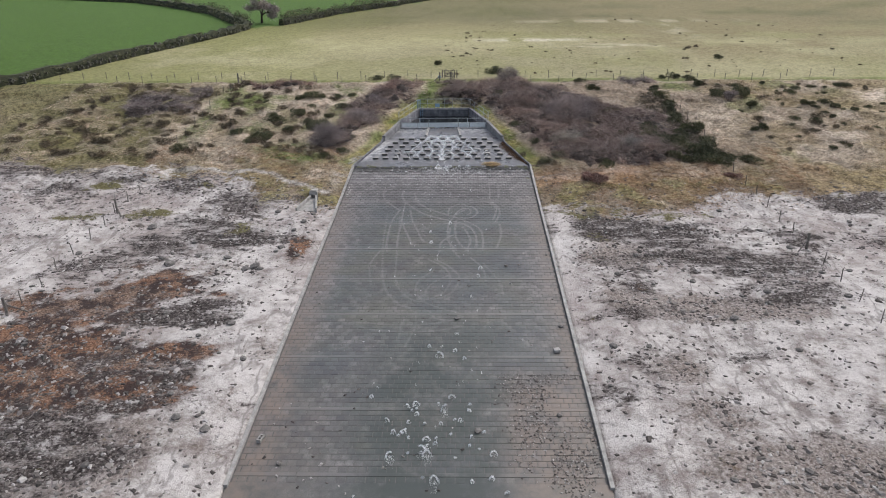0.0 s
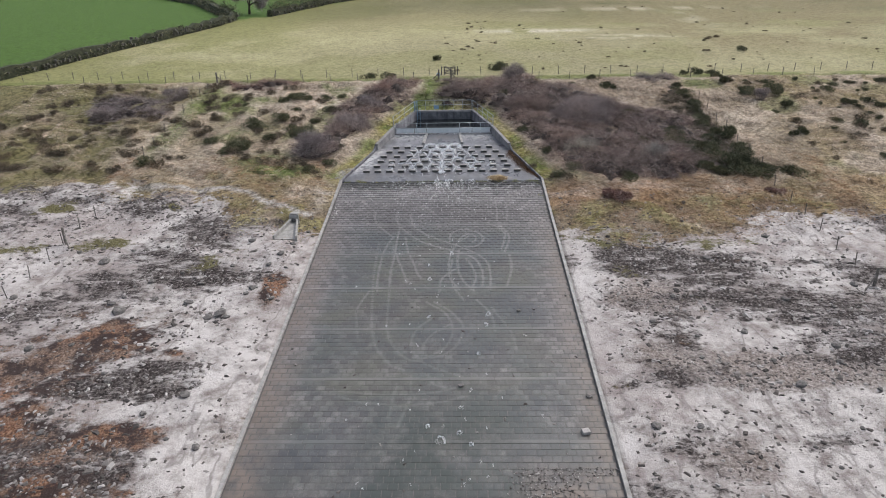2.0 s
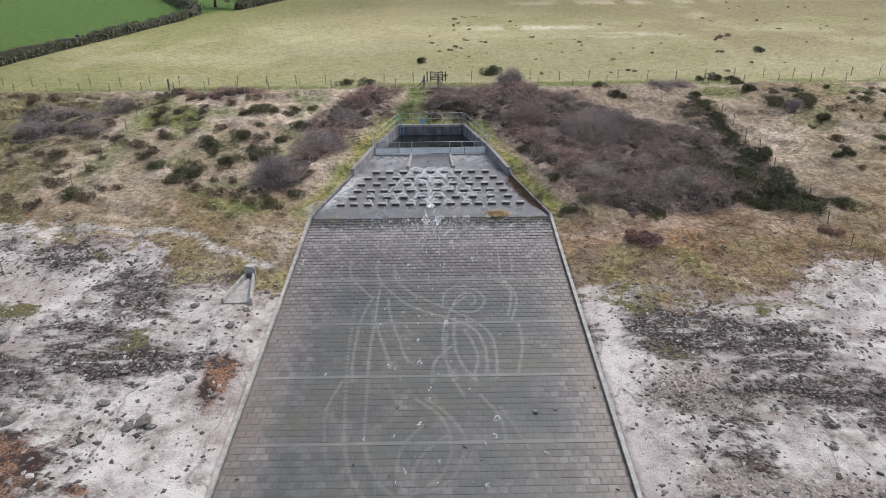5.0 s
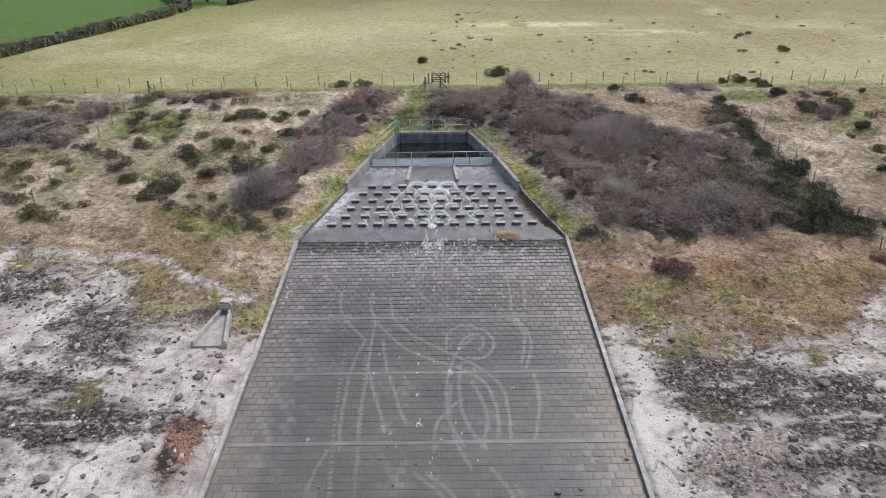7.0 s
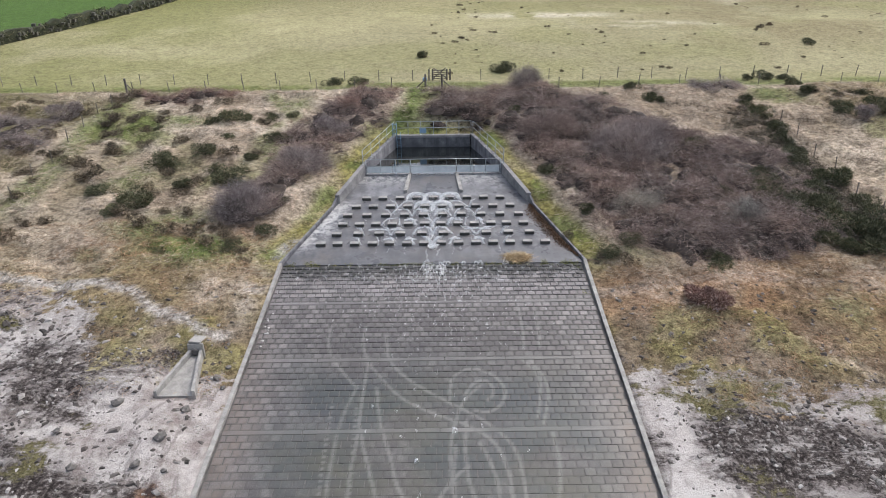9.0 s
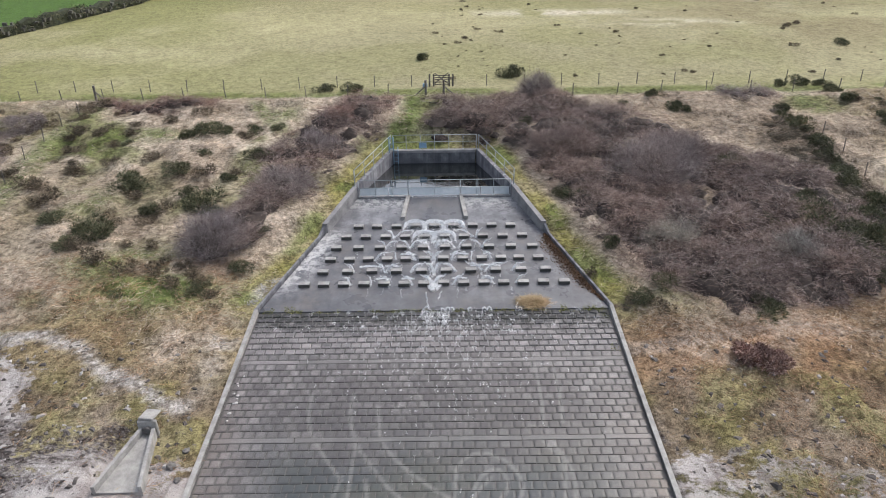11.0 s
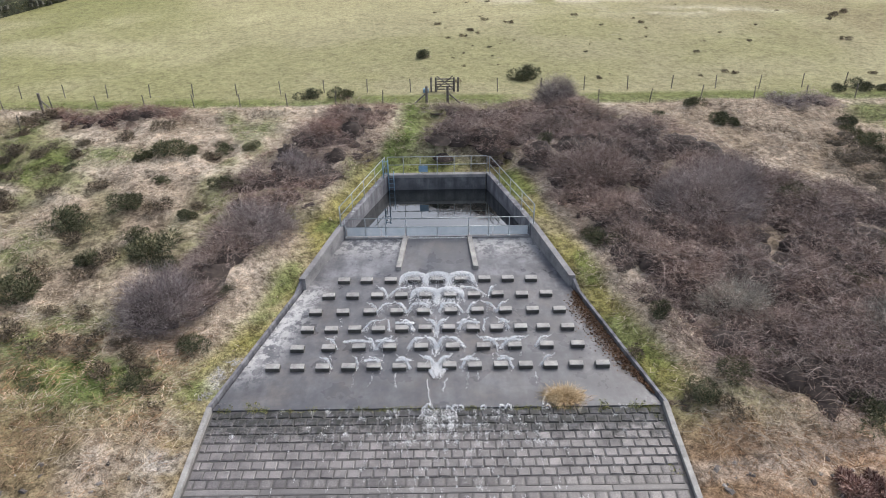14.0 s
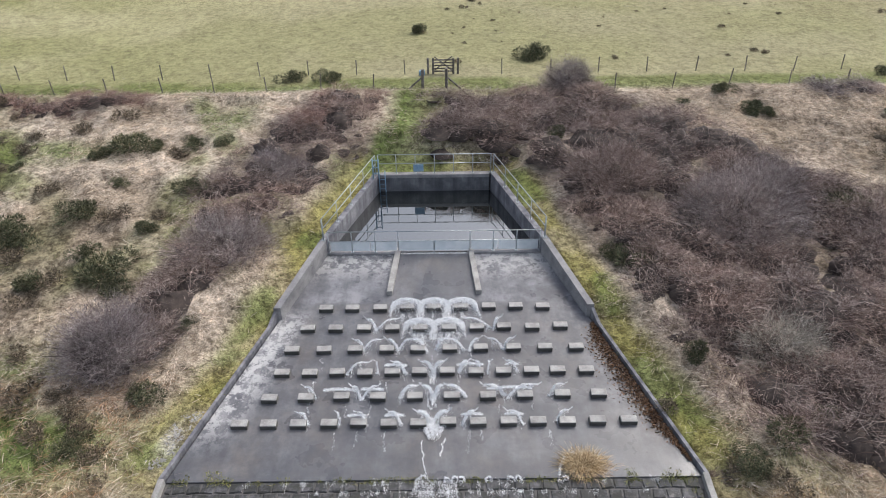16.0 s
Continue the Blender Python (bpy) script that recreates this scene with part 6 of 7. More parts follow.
def white_water():
    t = tagged(thing("white_water", "white foaming water breaking over the baffle blocks", "water"), kind="stuff")
    sp = Spray(17, apron_z)
    r = sp.r

    def on_slope(x0, y0, x1, y1, n=9, lift=0.02, wob=0.03):
        k = np.linspace(0, 1, n)
        y = y0 + (y1 - y0) * k
        return np.stack([x0 + (x1 - x0) * k + r.normal(0, wob, n), y, apron_z(y) + lift], 1)

    def arch(x, y, w, h):
        """Water thrown up and over a block in a bow, with a thin veil below it."""
        a = np.linspace(-0.1, np.pi + 0.1, 18)
        top = np.clip(np.sin(a), 0, 1)
        py = y + 0.26 - 0.24 * (1 - top) ** 1.4
        p = np.stack([x - np.cos(a) * w, py, apron_z(py) + 0.04 + h * top ** 0.7], 1)
        sp.run(p, 0.04, 3600, 0.04)
        sp.run(p - [0, 0.10, 0.05], 0.045, 1000, 0.032)
        for q in r.uniform(0.02, 0.98, 160):
            x0, y0, z0 = p[int(q * 17)]
            k = np.linspace(0, 1, 6)
            fall = np.stack([x0 + (x0 - x) * 0.2 * k, y0 - r.uniform(0.25, 0.7) * k, z0 + 0 * k], 1)
            fall[:, 2] = z0 - (z0 - apron_z(fall[:, 1]) - 0.03) * k ** 2
            sp.run(fall, r.uniform(0.02, 0.05), int(r.uniform(5, 20)), 0.027)

    def leap(x0, x1, y, force):
        """A thin jet off a block's corner that bends down into the gap and runs on."""
        k = np.linspace(0, 1, 14)
        py = y + 0.28 - 0.05 * k - r.uniform(0.18, 0.32) * k ** 2.6
        px = x0 + (x1 - x0) * k ** r.uniform(0.75, 1.0) + np.cumsum(r.normal(0, 0.008, 14))
        pz = apron_z(py) + 0.02 + 0.30 * (1 - k ** 2.2) + 0.05 * np.sin(np.pi * np.clip(1.3 * k, 0, 1))
        p = np.stack([px, py, pz], 1)
        sp.run(p, 0.019 * force, int(880 * force ** 1.3), 0.033, 2.2)
        sp.run(p - [0, 0.06, 0.04], 0.035 * force ** 0.6, int(120 * force), 0.024, 2.2)
        away = np.sign(x0 - x1 + 1e-6)
        tip = p[0] + np.linspace(1, 0, 5)[:, None] * [0.16 * away, 0.05, r.uniform(0.04, 0.16)]
        sp.run(tip, 0.006, int(60 * force), 0.028, 2.2)
        # threads that hang off the jet and trail away down the slope
        for q in r.uniform(0.25, 1.0, int(9 * force) + 3):
            x2, y2, z2 = p[int(q * 13)]
            h = np.linspace(0, 1, 6)
            drop = r.uniform(0.12, 0.5) * force ** 0.5
            fall = np.stack([x2 + r.normal(0, 0.05) * h, y2 - drop * h, z2 + 0 * h], 1)
            fall[:, 2] = z2 - (z2 - apron_z(fall[:, 1]) - 0.02) * h ** 1.5
            sp.run(fall, 0.010, int(r.uniform(8, 26)), 0.024, 1.6)
        sp.cloud(px[-1], py[-1], apron_z(py[-1]) + 0.03, 0.05, int(50 * force), 0.028)

    rows = sorted({y for _, y in BAFFLES}, reverse=True)
    for x in (-1.15, 0.0, 1.15):
        arch(x, rows[0], 0.61, 0.27)
    for x in (-0.58, 0.58):
        arch(x, rows[1], 0.61, 0.26)
    for x, y in ((-0.58, rows[0]), (0.58, rows[0]), (0.0, rows[1])):
        sp.run(on_slope(x, y + 0.1, x, y - 0.7, 8, 0.05, 0.03), 0.05, 420, 0.034, 1.8)
    for row, jets in LEAPS.items():
        for x0, x1, force in jets:
            leap(x0, x1, rows[row], force)
    for row, spans in FRINGES.items():
        for x0, x1 in spans:
            k = np.linspace(0, 1, 9)
            y = rows[row]
            p = np.stack([x0 + (x1 - x0) * k, y + 0.2 + 0 * k, apron_z(y) + 0.25 + 0.05 * np.sin(np.pi * k)], 1)
            sp.run(p, 0.032, int(620 * (x1 - x0)), 0.036)
    # broken water between the first rows, then the main thread down the middle
    for _ in range(26):
        x = r.uniform(-1.15, 1.15)
        sp.run(on_slope(x, rows[1] - 0.2, x * 0.8, rows[1] - r.uniform(0.5, 1.1), 7, 0.03, 0.05), 0.025, 70, 0.034, 2.0)
    for _ in range(10):
        x = r.normal(0, 1.1)
        sp.run(on_slope(x, rows[0] - 0.3, x, rows[0] - r.uniform(0.6, 0.95), 6, 0.03, 0.04), 0.025, 60, 0.034, 2.0)
    for row in (3, 4, 5):
        for _ in range(5):
            x = r.normal(0, 0.10)
            sp.run(on_slope(x, rows[row] + 0.05, x * 0.6, rows[row] - r.uniform(0.25, 0.6), 7, 0.05, 0.025), 0.016, 110, 0.03, 1.6)
    # the last gap pours in a white fan, and two thin threads run on to the lip
    for x in r.uniform(-0.55, 0.55, 40):
        sp.run(on_slope(x, rows[5] + 0.22 - 0.2 * abs(x), 0.25 * x, rows[5] - r.uniform(0.15, 0.75), 8, 0.08, 0.02), 0.02, 90, 0.032, 1.4)
    sp.run(on_slope(-0.42, rows[5] - 0.7, -0.28, -12.1, 16, 0.02, 0.03), 0.008, 420, 0.026, 1.5)
    sp.run(on_slope(0.36, rows[5] - 0.6, 0.26, rows[5] - 1.35, 9, 0.02, 0.03), 0.012, 220, 0.026, 1.5)
    for x in r.uniform(-4.6, 4.8, 26):
        y = r.choice(rows[2:]) - 0.3
        sp.run(on_slope(x, y, x + r.normal(0, 0.05), y - r.uniform(0.3, 0.9), 6, 0.012), 0.02, 26, 0.032, 1.5)
    # thin curl of water over the sill notch and off the lip beside the sedge
    sp.run(on_slope(-1.58, -0.06, 1.58, -0.08, 24, 0.1, 0.01), 0.02, 500, 0.035)
    sp.run(np.array([(4.15, -12.15, -0.99), (4.22, -11.8, -0.94), (4.4, -11.5, -0.9), (4.75, -11.3, -0.9)]), 0.025, 420, 0.04)
    part("foam", sp.mesh("foam"), M_FOAM, t)


white_water()


def splashes():
    """Small tufts of white water where the flow meets stones and block edges."""
    sp = Spray(23, chute_z)
    r = sp.r

    def fleck(x, y, size, count, run=0.0):
        end = np.array([(x, y, chute_z(y) + 0.03), (x, y - 0.5 * run, chute_z(y - 0.5 * run) + 0.02), (x + r.normal(0, 0.04), y - run - 0.05, chute_z(y - run) + 0.02)])
        sp.run(end, size * 0.3, count, 0.026, 1.6)

    def jet(x, y, size):
        """Water leaping over a stone in a low bow."""
        a = np.linspace(0, np.pi, 9)
        lean = r.uniform(-0.5, 0.5)
        p = np.stack([x + size * (0.5 * np.cos(a) + lean * 0.3 * np.sin(a)), y - 0.3 * size * (1 - np.sin(a)), chute_z(y) + 0.03 + size * r.uniform(0.55, 0.95) * np.sin(a)], 1)
        half = p if r.uniform() < 0.55 else p[:6] if r.uniform() < 0.5 else p[3:]
        sp.run(half, 0.012 + 0.03 * size, int(40 + 260 * size), 0.04)
        sp.cloud(x, y - 0.2 * size, chute_z(y), size * 0.25, int(60 * size))

    for x, run, thick in ((-0.62, 0.7, 0.5), (-0.28, 1.5, 1.0), (-0.05, 1.1, 0.8), (0.2, 0.6, 0.5), (0.52, 1.7, 1.0), (0.68, 1.0, 0.7), (1.5, 0.5, 0.4), (2.4, 0.4, 0.4), (-1.7, 0.5, 0.4)):
        for i in range(int(9 * thick)):
            fleck(x + r.normal(0, 0.09), -12.2 - abs(r.normal(0, 0.12)), r.uniform(0.06, 0.13), int(95 * thick), run * r.uniform(0.4, 1.1))
    for i in range(110):
        x = r.normal(0.4, 3.2)
        fleck(x, -12.22 - COURSE * r.integers(0, 5), r.uniform(0.08, 0.2), 44, r.uniform(0.05, 0.25))
    for i in range(9):
        x = r.normal(0.0, 2.6)
        jet(x, -12.25, r.uniform(0.15, 0.3))
    for i in range(430):
        fleck(r.normal(0.3, 2.5), -12.6 - COURSE * int(abs(r.normal(0, 9))), r.uniform(0.03, 0.08), 13, r.uniform(0, 0.3))
    for i in range(60):
        fleck(r.normal(0.2, 2.2), r.uniform(-50, -22), r.uniform(0.04, 0.09), 20, 0.12)
    for i in range(10):
        jet(r.normal(0.3, 2.0), r.uniform(-46, -24), r.uniform(0.12, 0.26))
    for i in range(44):
        jet(r.normal(0.2, 1.7), r.uniform(-55.5, -47.5), r.choice((0.10, 0.14, 0.18, 0.24, 0.34)))
    for x, y in ((-0.2, -51.6), (0.1, -51.9), (0.5, -53.6), (-1.7, -52.0), (0.9, -48.6)):
        jet(x, y, 0.42)
        fleck(x, y, 0.25, 110, 0.5)
    jet(0.5, -43.9, 0.5)
    tagged(part("splashes", sp.mesh("splashes"), M_FOAM), "small white splashes of water on the paved chute", "water", "", "stuff")


COURSE, BEAM = 0.401, 0.24
splashes()
loose_stones("chute_gravel", "brown gravel washed onto the lower chute", 3600, (3, 8.6, -54.5, -45.5),
             lambda x, y: smooth(0.4, 0.6, fbm(x, y, 2.5, 3, 97)) * smooth(3, 5.5, x), 0.05, lambda x, y: chute_z(y) + 0.03)
loose_stones("chute_pebbles", "scattered pebbles on the paved chute", 420, (-8.5, 8.5, -54.5, -30),
             lambda x, y: 0.25 + 0.6 * smooth(-44, -50, y) * smooth(2, -5, x) + 0.8 * blob(x, y, 6.2, -38.6, 2.2, 0.7), 0.08, lambda x, y: chute_z(y) + 0.04)

# dead leaves drifted along one kerb, and moss on the lip
n = 3200
ly = rng.uniform(-11.6, -4.9, n)
lx = half_width(ly) - 0.2 - np.abs(rng.normal(0, 0.38, n)) * smooth(-12, -9, ly) * smooth(-4.4, -6.5, ly)
v, f = blades(np.stack([lx, ly, apron_z(ly) + rng.uniform(0.01, 0.06, n)], 1), rng.normal(0, 1, (n, 3)) * [1, 1, 0.3], 0.08, 0.05, 0.0, True)
tagged(part("leaf_litter", mesh_from("leaf_litter", v, f), M_LEAF), "brown dead leaves drifted along the spillway kerb", "leaves", "", "stuff")
for name, x0, x1, y0, y1, n in (("lip_moss", 6.0, 8.7, -12.5, -11.9, 420), ("lip_moss", -8.2, -6.6, -12.2, -11.8, 240), ("lip_moss", 8.2, 8.75, -15.5, -12.5, 300), ("lip_moss", -8.6, 8.6, -12.35, -12.12, 2600)):
    mx, my = rng.uniform(x0, x1, n), rng.uniform(y0, y1, n)
    ok = fbm(mx, my, 0.6, 3, 7) > 0.5
    mx, my = mx[ok], my[ok]
    v, f = blades(np.stack([mx, my, np.where(my > LIP_Y, apron_z(my), chute_z(my))], 1), rng.normal(0, 0.7, (len(mx), 3)) + [0, 0, 0.5], 0.075, 0.03, 0.2, True)
    tagged(part(name, mesh_from(name, v, f), M_TURF), "green moss and grass rooted along the spillway lip", "moss", "", "stuff")

# dry sedge clump on the lip
sedge = thing("sedge_clump", "clump of dry yellow sedge growing on the spillway lip", "grass clump", at=(5.0, -11.75, apron_z(-11.75)))
n = 3000
off = rng.normal(0, 1, (n, 2))
root = np.stack([off[:, 0] * 0.29, off[:, 1] * 0.2, np.zeros(n)], 1)
v, f = blades(root, np.stack([off[:, 0] * 0.3 + rng.normal(0, 0.2, n), off[:, 1] * 0.3 + rng.normal(0, 0.2, n), rng.uniform(0.5, 1.1, n)], 1), rng.uniform(0.18, 0.42, n), 0.016, 0.35)
part("leaves", mesh_from("leaves", v, f), M_SEDGE, sedge)


# ---- paving of the chute: courses of blocks between plain concrete beams ----
def tyre_curves():
    """Marks left by wheels, as smooth lines on the paving."""
    out = []

    def mark(*pts):
        p = np.array(pts, float)
        k = np.linspace(0, len(p) - 1, 14 * (len(p) - 1))
        i = np.clip(k.astype(int), 0, len(p) - 2)
        f = (k - i)[:, None]
        m = np.gradient(p, axis=0)
        h = (2 * f ** 3 - 3 * f ** 2 + 1) * p[i] + (f ** 3 - 2 * f ** 2 + f) * m[i] + (-2 * f ** 3 + 3 * f ** 2) * p[i + 1] + (f ** 3 - f ** 2) * m[i + 1]
        out.append(h)
    mark((-3.4, -18.0), (-3.4, -19.4), (-3.0, -20.8), (-2.3, -22.0), (-1.5, -23.1), (-0.5, -23.9), (0.6, -24.5), (1.7, -25.1), (2.6, -26.0), (3.0, -27.2), (3.1, -28.6), (3.0, -29.7))
    mark((-2.3, -18.8), (-2.1, -20.4), (-1.6, -21.4), (-0.7, -22.4), (0.4, -23.3), (1.6, -24.2), (2.7, -25.2), (3.4, -26.3), (3.6, -27.7), (3.6, -29.0), (3.5, -30.1))
    mark((0.8, -23.4), (0.9, -22.2), (1.4, -21.5), (2.1, -21.4), (2.9, -21.9), (3.3, -22.8), (3.1, -23.7), (2.5, -24.2), (1.9, -24.1))
    mark((1.5, -23.1), (1.9, -22.4), (2.5, -22.2), (2.8, -22.9), (2.5, -23.5))
    mark((2.2, -22.5), (1.4, -23.6), (1.0, -24.9), (0.8, -26.3), (0.8, -27.6), (1.0, -29.0), (1.5, -30.1))
    mark((1.5, -24.7), (1.4, -26.3), (1.5, -28.0), (1.9, -29.3), (2.5, -30.3))
    mark((-3.0, -20.7), (-3.1, -22.6), (-3.1, -24.4), (-3.1, -25.9), (-3.2, -27.9), (-3.1, -30.0))
    mark((-3.4, -22.4), (-3.9, -24.7), (-4.0, -26.8), (-4.0, -28.5), (-3.9, -30.2))
    mark((-3.1, -24.7), (-2.7, -26.5), (-2.3, -27.9), (-2.0, -29.2))
    mark((-2.5, -22.6), (-2.2, -24.7), (-1.7, -26.5), (-1.4, -27.8), (-1.1, -28.6))
    mark((4.3, -20.7), (4.9, -21.7), (4.9, -23.0), (4.6, -24.5))
    mark((4.7, -20.8), (5.2, -22.1), (5.2, -23.3), (4.8, -24.9))
    mark((0.2, -30.4), (0.3, -28.9), (0.9, -27.8), (1.5, -27.2))
    mark((2.0, -26.0), (2.4, -27.1), (2.6, -28.6), (2.3, -30.1))
    mark((-5.2, -18.0), (-5.1, -19.6), (-4.4, -21.1), (-3.4, -22.6))
    mark((5.1, -25.5), (5.1, -27.4), (4.6, -29.9))
    mark((4.5, -15.7), (4.6, -18.0), (4.5, -19.7))
    mark((5.4, -16.3), (5.4, -18.5), (5.3, -19.8))
    mark((-4.4, -23.8), (-4.3, -28.1), (-4.0, -32.2), (-3.7, -34.8), (-3.2, -36.6), (-2.3, -38.0), (-1.5, -38.5))
    mark((-3.3, -23.9), (-3.1, -28.7), (-3.0, -32.2), (-2.8, -34.8), (-2.2, -36.5), (-1.4, -37.5), (-0.6, -37.7))
    mark((-0.6, -31.6), (0.6, -32.9), (1.1, -34.6), (0.7, -36.3), (-0.2, -37.2), (-1.0, -37.6))
    mark((-0.1, -31.6), (1.0, -32.8), (1.7, -34.4), (1.3, -36.2), (0.5, -37.2))
    mark((1.0, -34.0), (-0.1, -35.1), (-0.6, -36.4), (-0.2, -37.3), (0.6, -37.1))
    mark((-0.2, -33.4), (-1.1, -34.7), (-1.3, -36.3), (-0.6, -37.7), (0.5, -38.5), (1.6, -39.0))
    mark((-4.8, -40.6), (-3.8, -41.0), (-2.6, -41.2), (-1.1, -41.3), (0.6, -41.0), (1.8, -40.6))
    mark((-5.1, -40.1), (-3.3, -40.4), (-1.7, -40.5), (0.1, -40.3), (1.6, -39.8))
    mark((-1.2, -38.9), (-1.1, -40.6), (-1.4, -42.0), (-1.7, -43.3))
    mark((-1.9, -39.6), (-2.0, -41.0), (-2.1, -42.2))
    mark((2.6, -31.4), (3.4, -32.9), (3.6, -34.8))
    mark((3.5, -32.3), (4.5, -34.8), (4.7, -36.6))
    mark((-4.4, -30.3), (-4.9, -32.5), (-4.5, -35.4))
    mark((-0.3, -38.8), (0.1, -39.6), (0.7, -39.9))
    mark((1.0, -26.1), (0.9, -28.1), (1.2, -30.0), (1.8, -31.4))
    return out


def paving_attributes(me, x, y, beam=None):
    curves = tyre_curves()
    pts = np.concatenate(curves)
    d = np.full(len(x), 9.0)
    near = (y < -16) & (y > -43) & (np.abs(x) < 6.5)
    idx = np.where(near)[0]
    for a in range(0, len(idx), 4000):
        k = idx[a:a + 4000]
        d[k] = np.sqrt((x[k, None] - pts[None, :, 0]) ** 2 + (y[k, None] - pts[None, :, 1]) ** 2).min(1)
    tyre = smooth(0.12, 0.05, d) * (0.5 + 0.5 * smooth(-36, -29, y))
    algae = 1.1 * smooth(8.0, 4.4, np.abs(x + 0.3)) * smooth(-19, -26, y) + 0.4 * smooth(-17, -24, y) + 0.55 * smooth(-34, -46, y) + 0.5 * blob(x, y, 6.8, -27, 2, 1.6)
    silt = smooth(6.6, 8.6, np.abs(x)) * smooth(-14, -26, y) * 0.85 + 1.1 * smooth(3.2, 5.5, x) * smooth(-44, -48, y) + 0.4 * smooth(-3, -7, x) * smooth(-43, -50, y)
    for key, val in (("beam", np.zeros(len(x)) if beam is None else beam), ("tyre", tyre), ("algae", np.clip(algae, 0, 1)), ("slime", smooth(5.5, 2.0, np.abs(x - 0.3)) * smooth(-37, -44, y)), ("wet", smooth(8.4, 4.5, np.abs(x - 0.3)) * smooth(-13.5, -20, y) * smooth(-40, -32, y)), ("silt", np.clip(silt, 0, 1))):
        me.attributes.new(key, "FLOAT", "POINT").data.foreach_set("value", np.asarray(val, np.float32))


pave = thing("paved_chute", "long gentle chute paved with wet grey concrete blocks", "paving")
tagged(pave, kind="structure")
bed_me, bv = slab_sheet(LIP_Y - 0.02, PAVE_END, 60, 20, 0.2, lambda y: chute_z(y) - 0.032 + 0.02 * smooth(-18, -32, y), "bedding")
part("bedding", bed_me, stained("joint_mortar", (0.075, 0.073, 0.07), (0.115, 0.109, 0.106), (0.155, 0.147, 0.143), 0.8, 3.0), pave)

BRICK_W = 0.464


def course_rows():
    rows, y, k = [], LIP_Y - 0.015, 0
    while y > PAVE_END + 1.6:
        beam = k % 12 == 9
        h = BEAM if beam else COURSE
        rows.append((y - h / 2, h, beam))
        y -= h
        k += 1
    return rows, y


ROWS, APRON_TOP = course_rows()


def block_mesh(w, h, name, seed=0):
    """A wedge-topped block: its lower edge stands a little proud of the next course."""
    x, y, b = w / 2 - 0.02, h / 2 - 0.017, 0.032
    low, up = 0.016, 0.0
    bm = prism(bmesh.new(), [(-x, -y, -0.06), (x, -y, -0.06), (x, y, -0.06), (-x, y, -0.06)],
               [(-x, -y, low - b), (x, -y, low - b), (x, y, up - b), (-x, y, up - b)])
    hi = [bm.verts.new(p) for p in ((-x + b, -y + b, low), (x - b, -y + b, low), (x - b, y - b, up), (-x + b, y - b, up))]
    rr = random.Random(seed)
    for v in bm.verts:
        v.co += Vector((rr.uniform(-0.012, 0.012), rr.uniform(-0.014, 0.014), rr.uniform(-0.007, 0.007)))
    topf = max(bm.faces, key=lambda f: f.calc_center_median().z)
    ring = list(topf.verts)
    bm.faces.remove(topf)
    bm.verts.ensure_lookup_table()
    bm.faces.new(hi)
    for i in range(4):
        bm.faces.new((ring[i], ring[(i + 1) % 4], hi[(i + 1) % 4], hi[i]))
    bmesh.ops.recalc_face_normals(bm, faces=bm.faces)
    me = bpy.data.meshes.new(name)
    bm.to_mesh(me)
    bm.free()
    me.materials.append(M_BRICK)
    return me


FULL = [block_mesh(BRICK_W, COURSE, "paving_block", 700 + i) for i in range(8)]
HALF = [block_mesh(BRICK_W / 2, COURSE, "paving_half_block", 720 + i) for i in range(3)]
slope = math.degrees(math.atan(0.064))
G = 6
gu, gv = np.meshgrid(np.linspace(-1, 1, G), np.linspace(-1, 1, G), indexing="ij")
many_v, many_f, many_b, many_j, base = [], [], [], [], 0
i, j = np.meshgrid(np.arange(G - 1), np.arange(G - 1), indexing="ij")
a = (i * G + j).ravel()
top_f = np.stack([a, a + G, a + G + 1, a + 1], 1)
rim = [0 * G + k for k in range(G)] + [k * G + G - 1 for k in range(1, G)] + [(G - 1) * G + k for k in range(G - 2, -1, -1)] + [k * G for k in range(G - 2, 0, -1)]
rim = np.array(rim)
skirt = np.stack([rim, np.roll(rim, -1), G * G + np.roll(np.arange(len(rim)), -1), G * G + np.arange(len(rim))], 1)
cell_f = np.concatenate([top_f, skirt])
pieces_made = 0
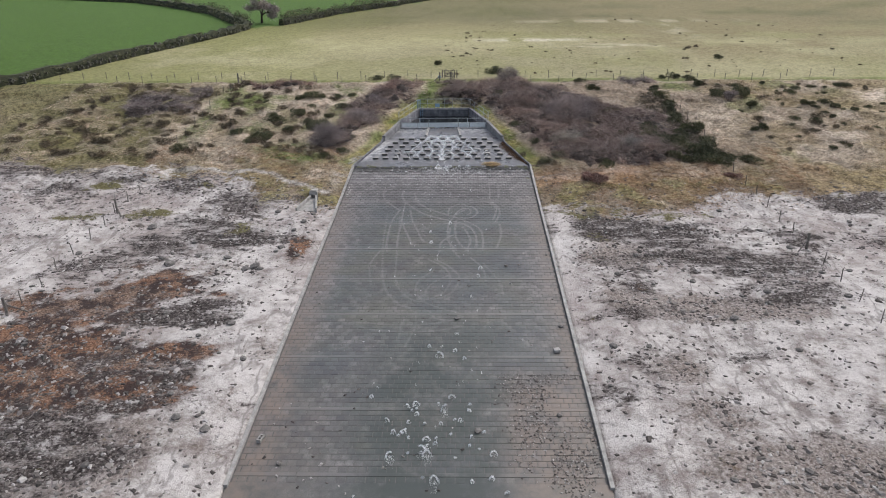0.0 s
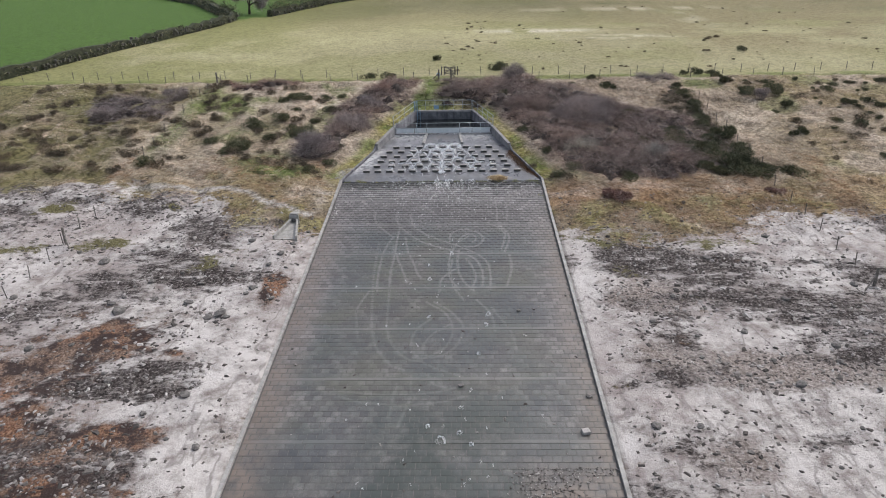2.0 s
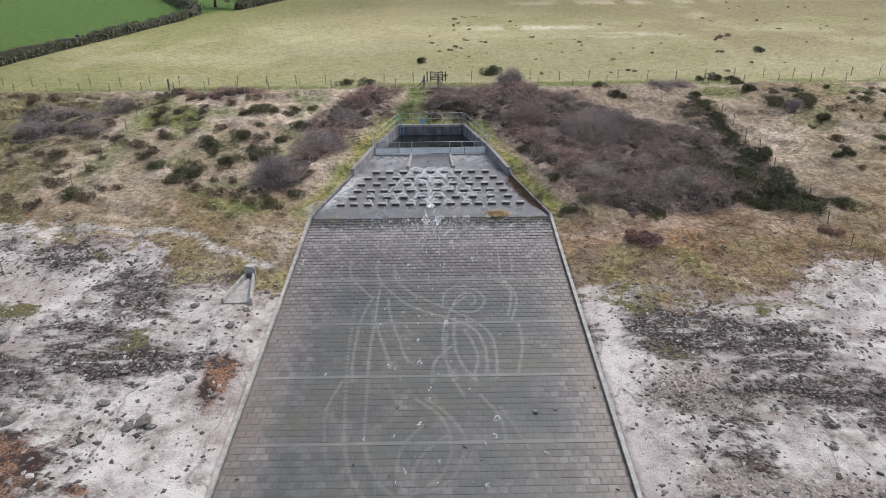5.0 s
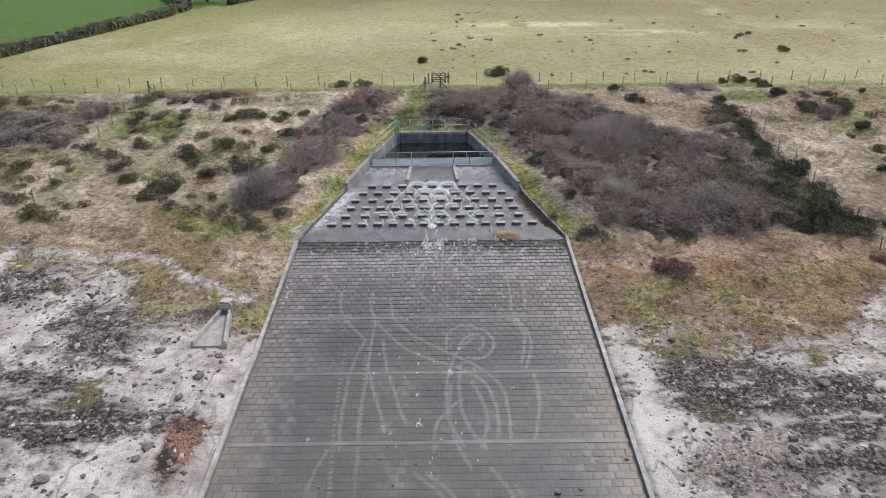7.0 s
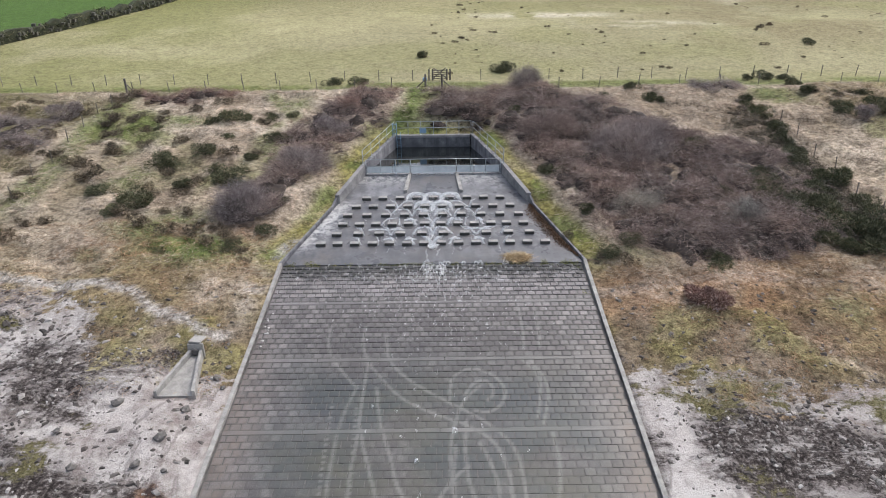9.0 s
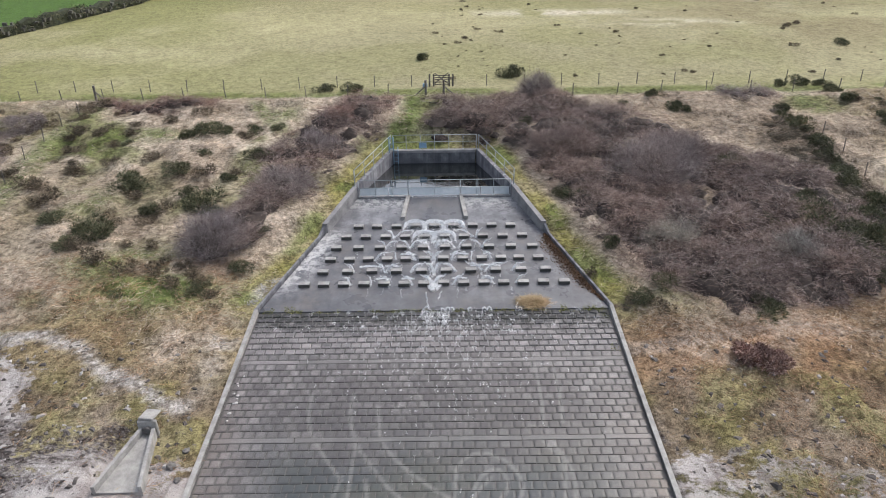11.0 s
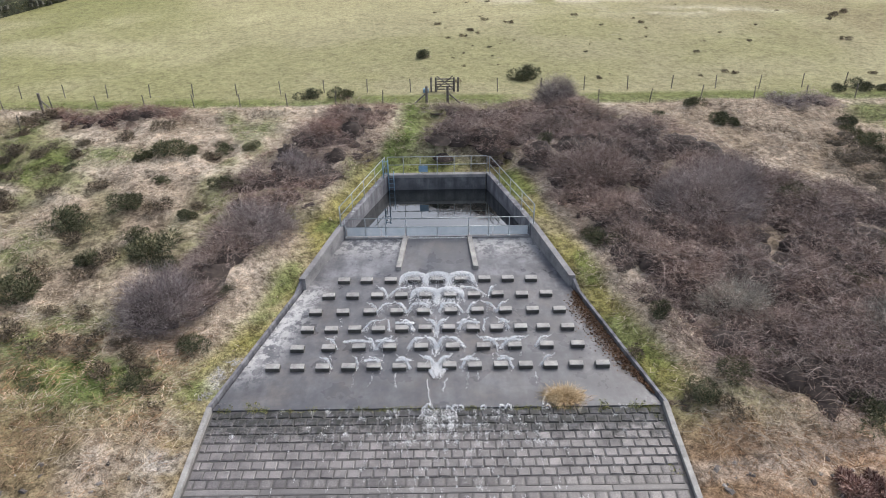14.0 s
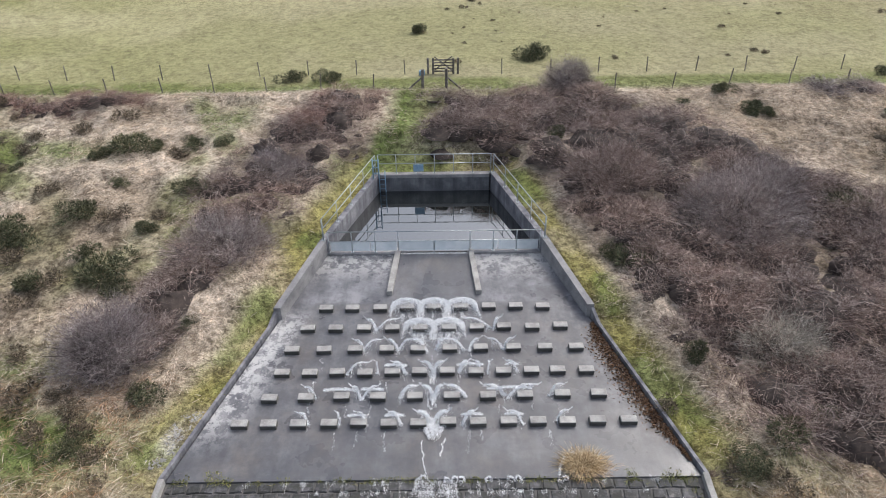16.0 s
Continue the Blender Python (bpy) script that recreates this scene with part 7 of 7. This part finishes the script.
for r_i, (yc, h, beam) in enumerate(ROWS):
    cx, reach = float(centre_x(yc)), 8.74
    proud = 0.003 + random.uniform(0.0, 0.008) * float(smooth(-30, -17, yc))
    spans = []
    if beam:
        x = -reach
        while x < reach - 0.1:
            w = min(random.uniform(2.6, 3.4), reach - x)
            spans.append((x, w))
            x += w
    else:
        x = -reach + (0.0 if r_i % 2 else -BRICK_W / 2)
        while x < reach - 0.02:
            x0, x1 = max(x, -reach), min(x + BRICK_W, reach)
            if x1 - x0 > 0.1:
                spans.append((x0, x1 - x0))
            x += BRICK_W
    for x0, w in spans:
        xc = cx + x0 + w / 2
        tilt = random.uniform(-0.006, 0.006)
        if not beam and r_i < 8 and pieces_made < 300:
            loose = 1.0 + 4.0 * float(smooth(4, 0, r_i))
            ob = new("brick", random.choice(FULL if w > BRICK_W * 0.7 else HALF))
            ob.parent = pave
            ob.matrix_basis = pose(xc, yc, chute_z(yc) + tilt, slope + random.uniform(-0.8, 0.8) * loose, random.uniform(-0.8, 0.8) * loose, random.uniform(-1.6, 1.6) * loose) @ Matrix.Diagonal((w / (BRICK_W if w > BRICK_W * 0.7 else BRICK_W / 2), 1, 1, 1))
            pieces_made += 1
            continue
        wide = 0.011 * float(smooth(-31, -17, yc))
        px, py = xc + gu * (w / 2 - random.uniform(0.010, 0.019) - 0.6 * wide) + random.uniform(-0.012, 0.012), yc + gv * (h / 2 - (0.004 if beam else random.uniform(0.003, 0.010) + 0.6 * wide)) + random.uniform(-0.006, 0.006)
        round_off = (0.004 + 0.009 * float(smooth(-30, -17, yc))) * np.clip((np.maximum(np.abs(gu), np.abs(gv)) - 0.6) / 0.4, 0, 1) ** 2
        step = 0.0 if beam else proud * np.clip((py * 0 - gv + 1) / 2, 0, 1)
        pz = chute_z(py) + tilt + step - round_off + (0.012 if beam else 0)
        v = np.stack([px, py, pz], -1).reshape(-1, 3)
        low = v[rim] - [0, 0, 0.06]
        many_v.append(np.concatenate([v, low]))
        many_f.append(cell_f + base)
        rimmed = (np.maximum(np.abs(gu), np.abs(gv)).ravel() > 0.99) * (0.2 if beam else 0.3 + 0.6 * float(smooth(-30, -17, yc)))
        many_j.append(np.concatenate([rimmed, np.full(len(low), rimmed.max())]))
        many_b.append(np.full(len(v) + len(low), 1.0 if beam else 0.18 if r_i % 12 in (8, 10) else 0.0))
        base += len(v) + len(low)
V = np.concatenate(many_v)
rest = mesh_from("lower_blocks", V, np.concatenate(many_f))
paving_attributes(rest, V[:, 0], V[:, 1], np.concatenate(many_b))
rest.attributes.new("joint", "FLOAT", "POINT").data.foreach_set("value", np.concatenate(many_j).astype(np.float32))
tagged(part("lower_blocks", rest, M_PAVING, pave), kind="stuff")
ap_me, av = slab_sheet(APRON_TOP, PAVE_END - 1.2, 12, 30, 0.1, lambda y: chute_z(y) + 0.01, "end_slab")
paving_attributes(ap_me, av[:, 0], av[:, 1])
part("end_slab", ap_me, M_PAVING, pave, "green-stained plain end slab")
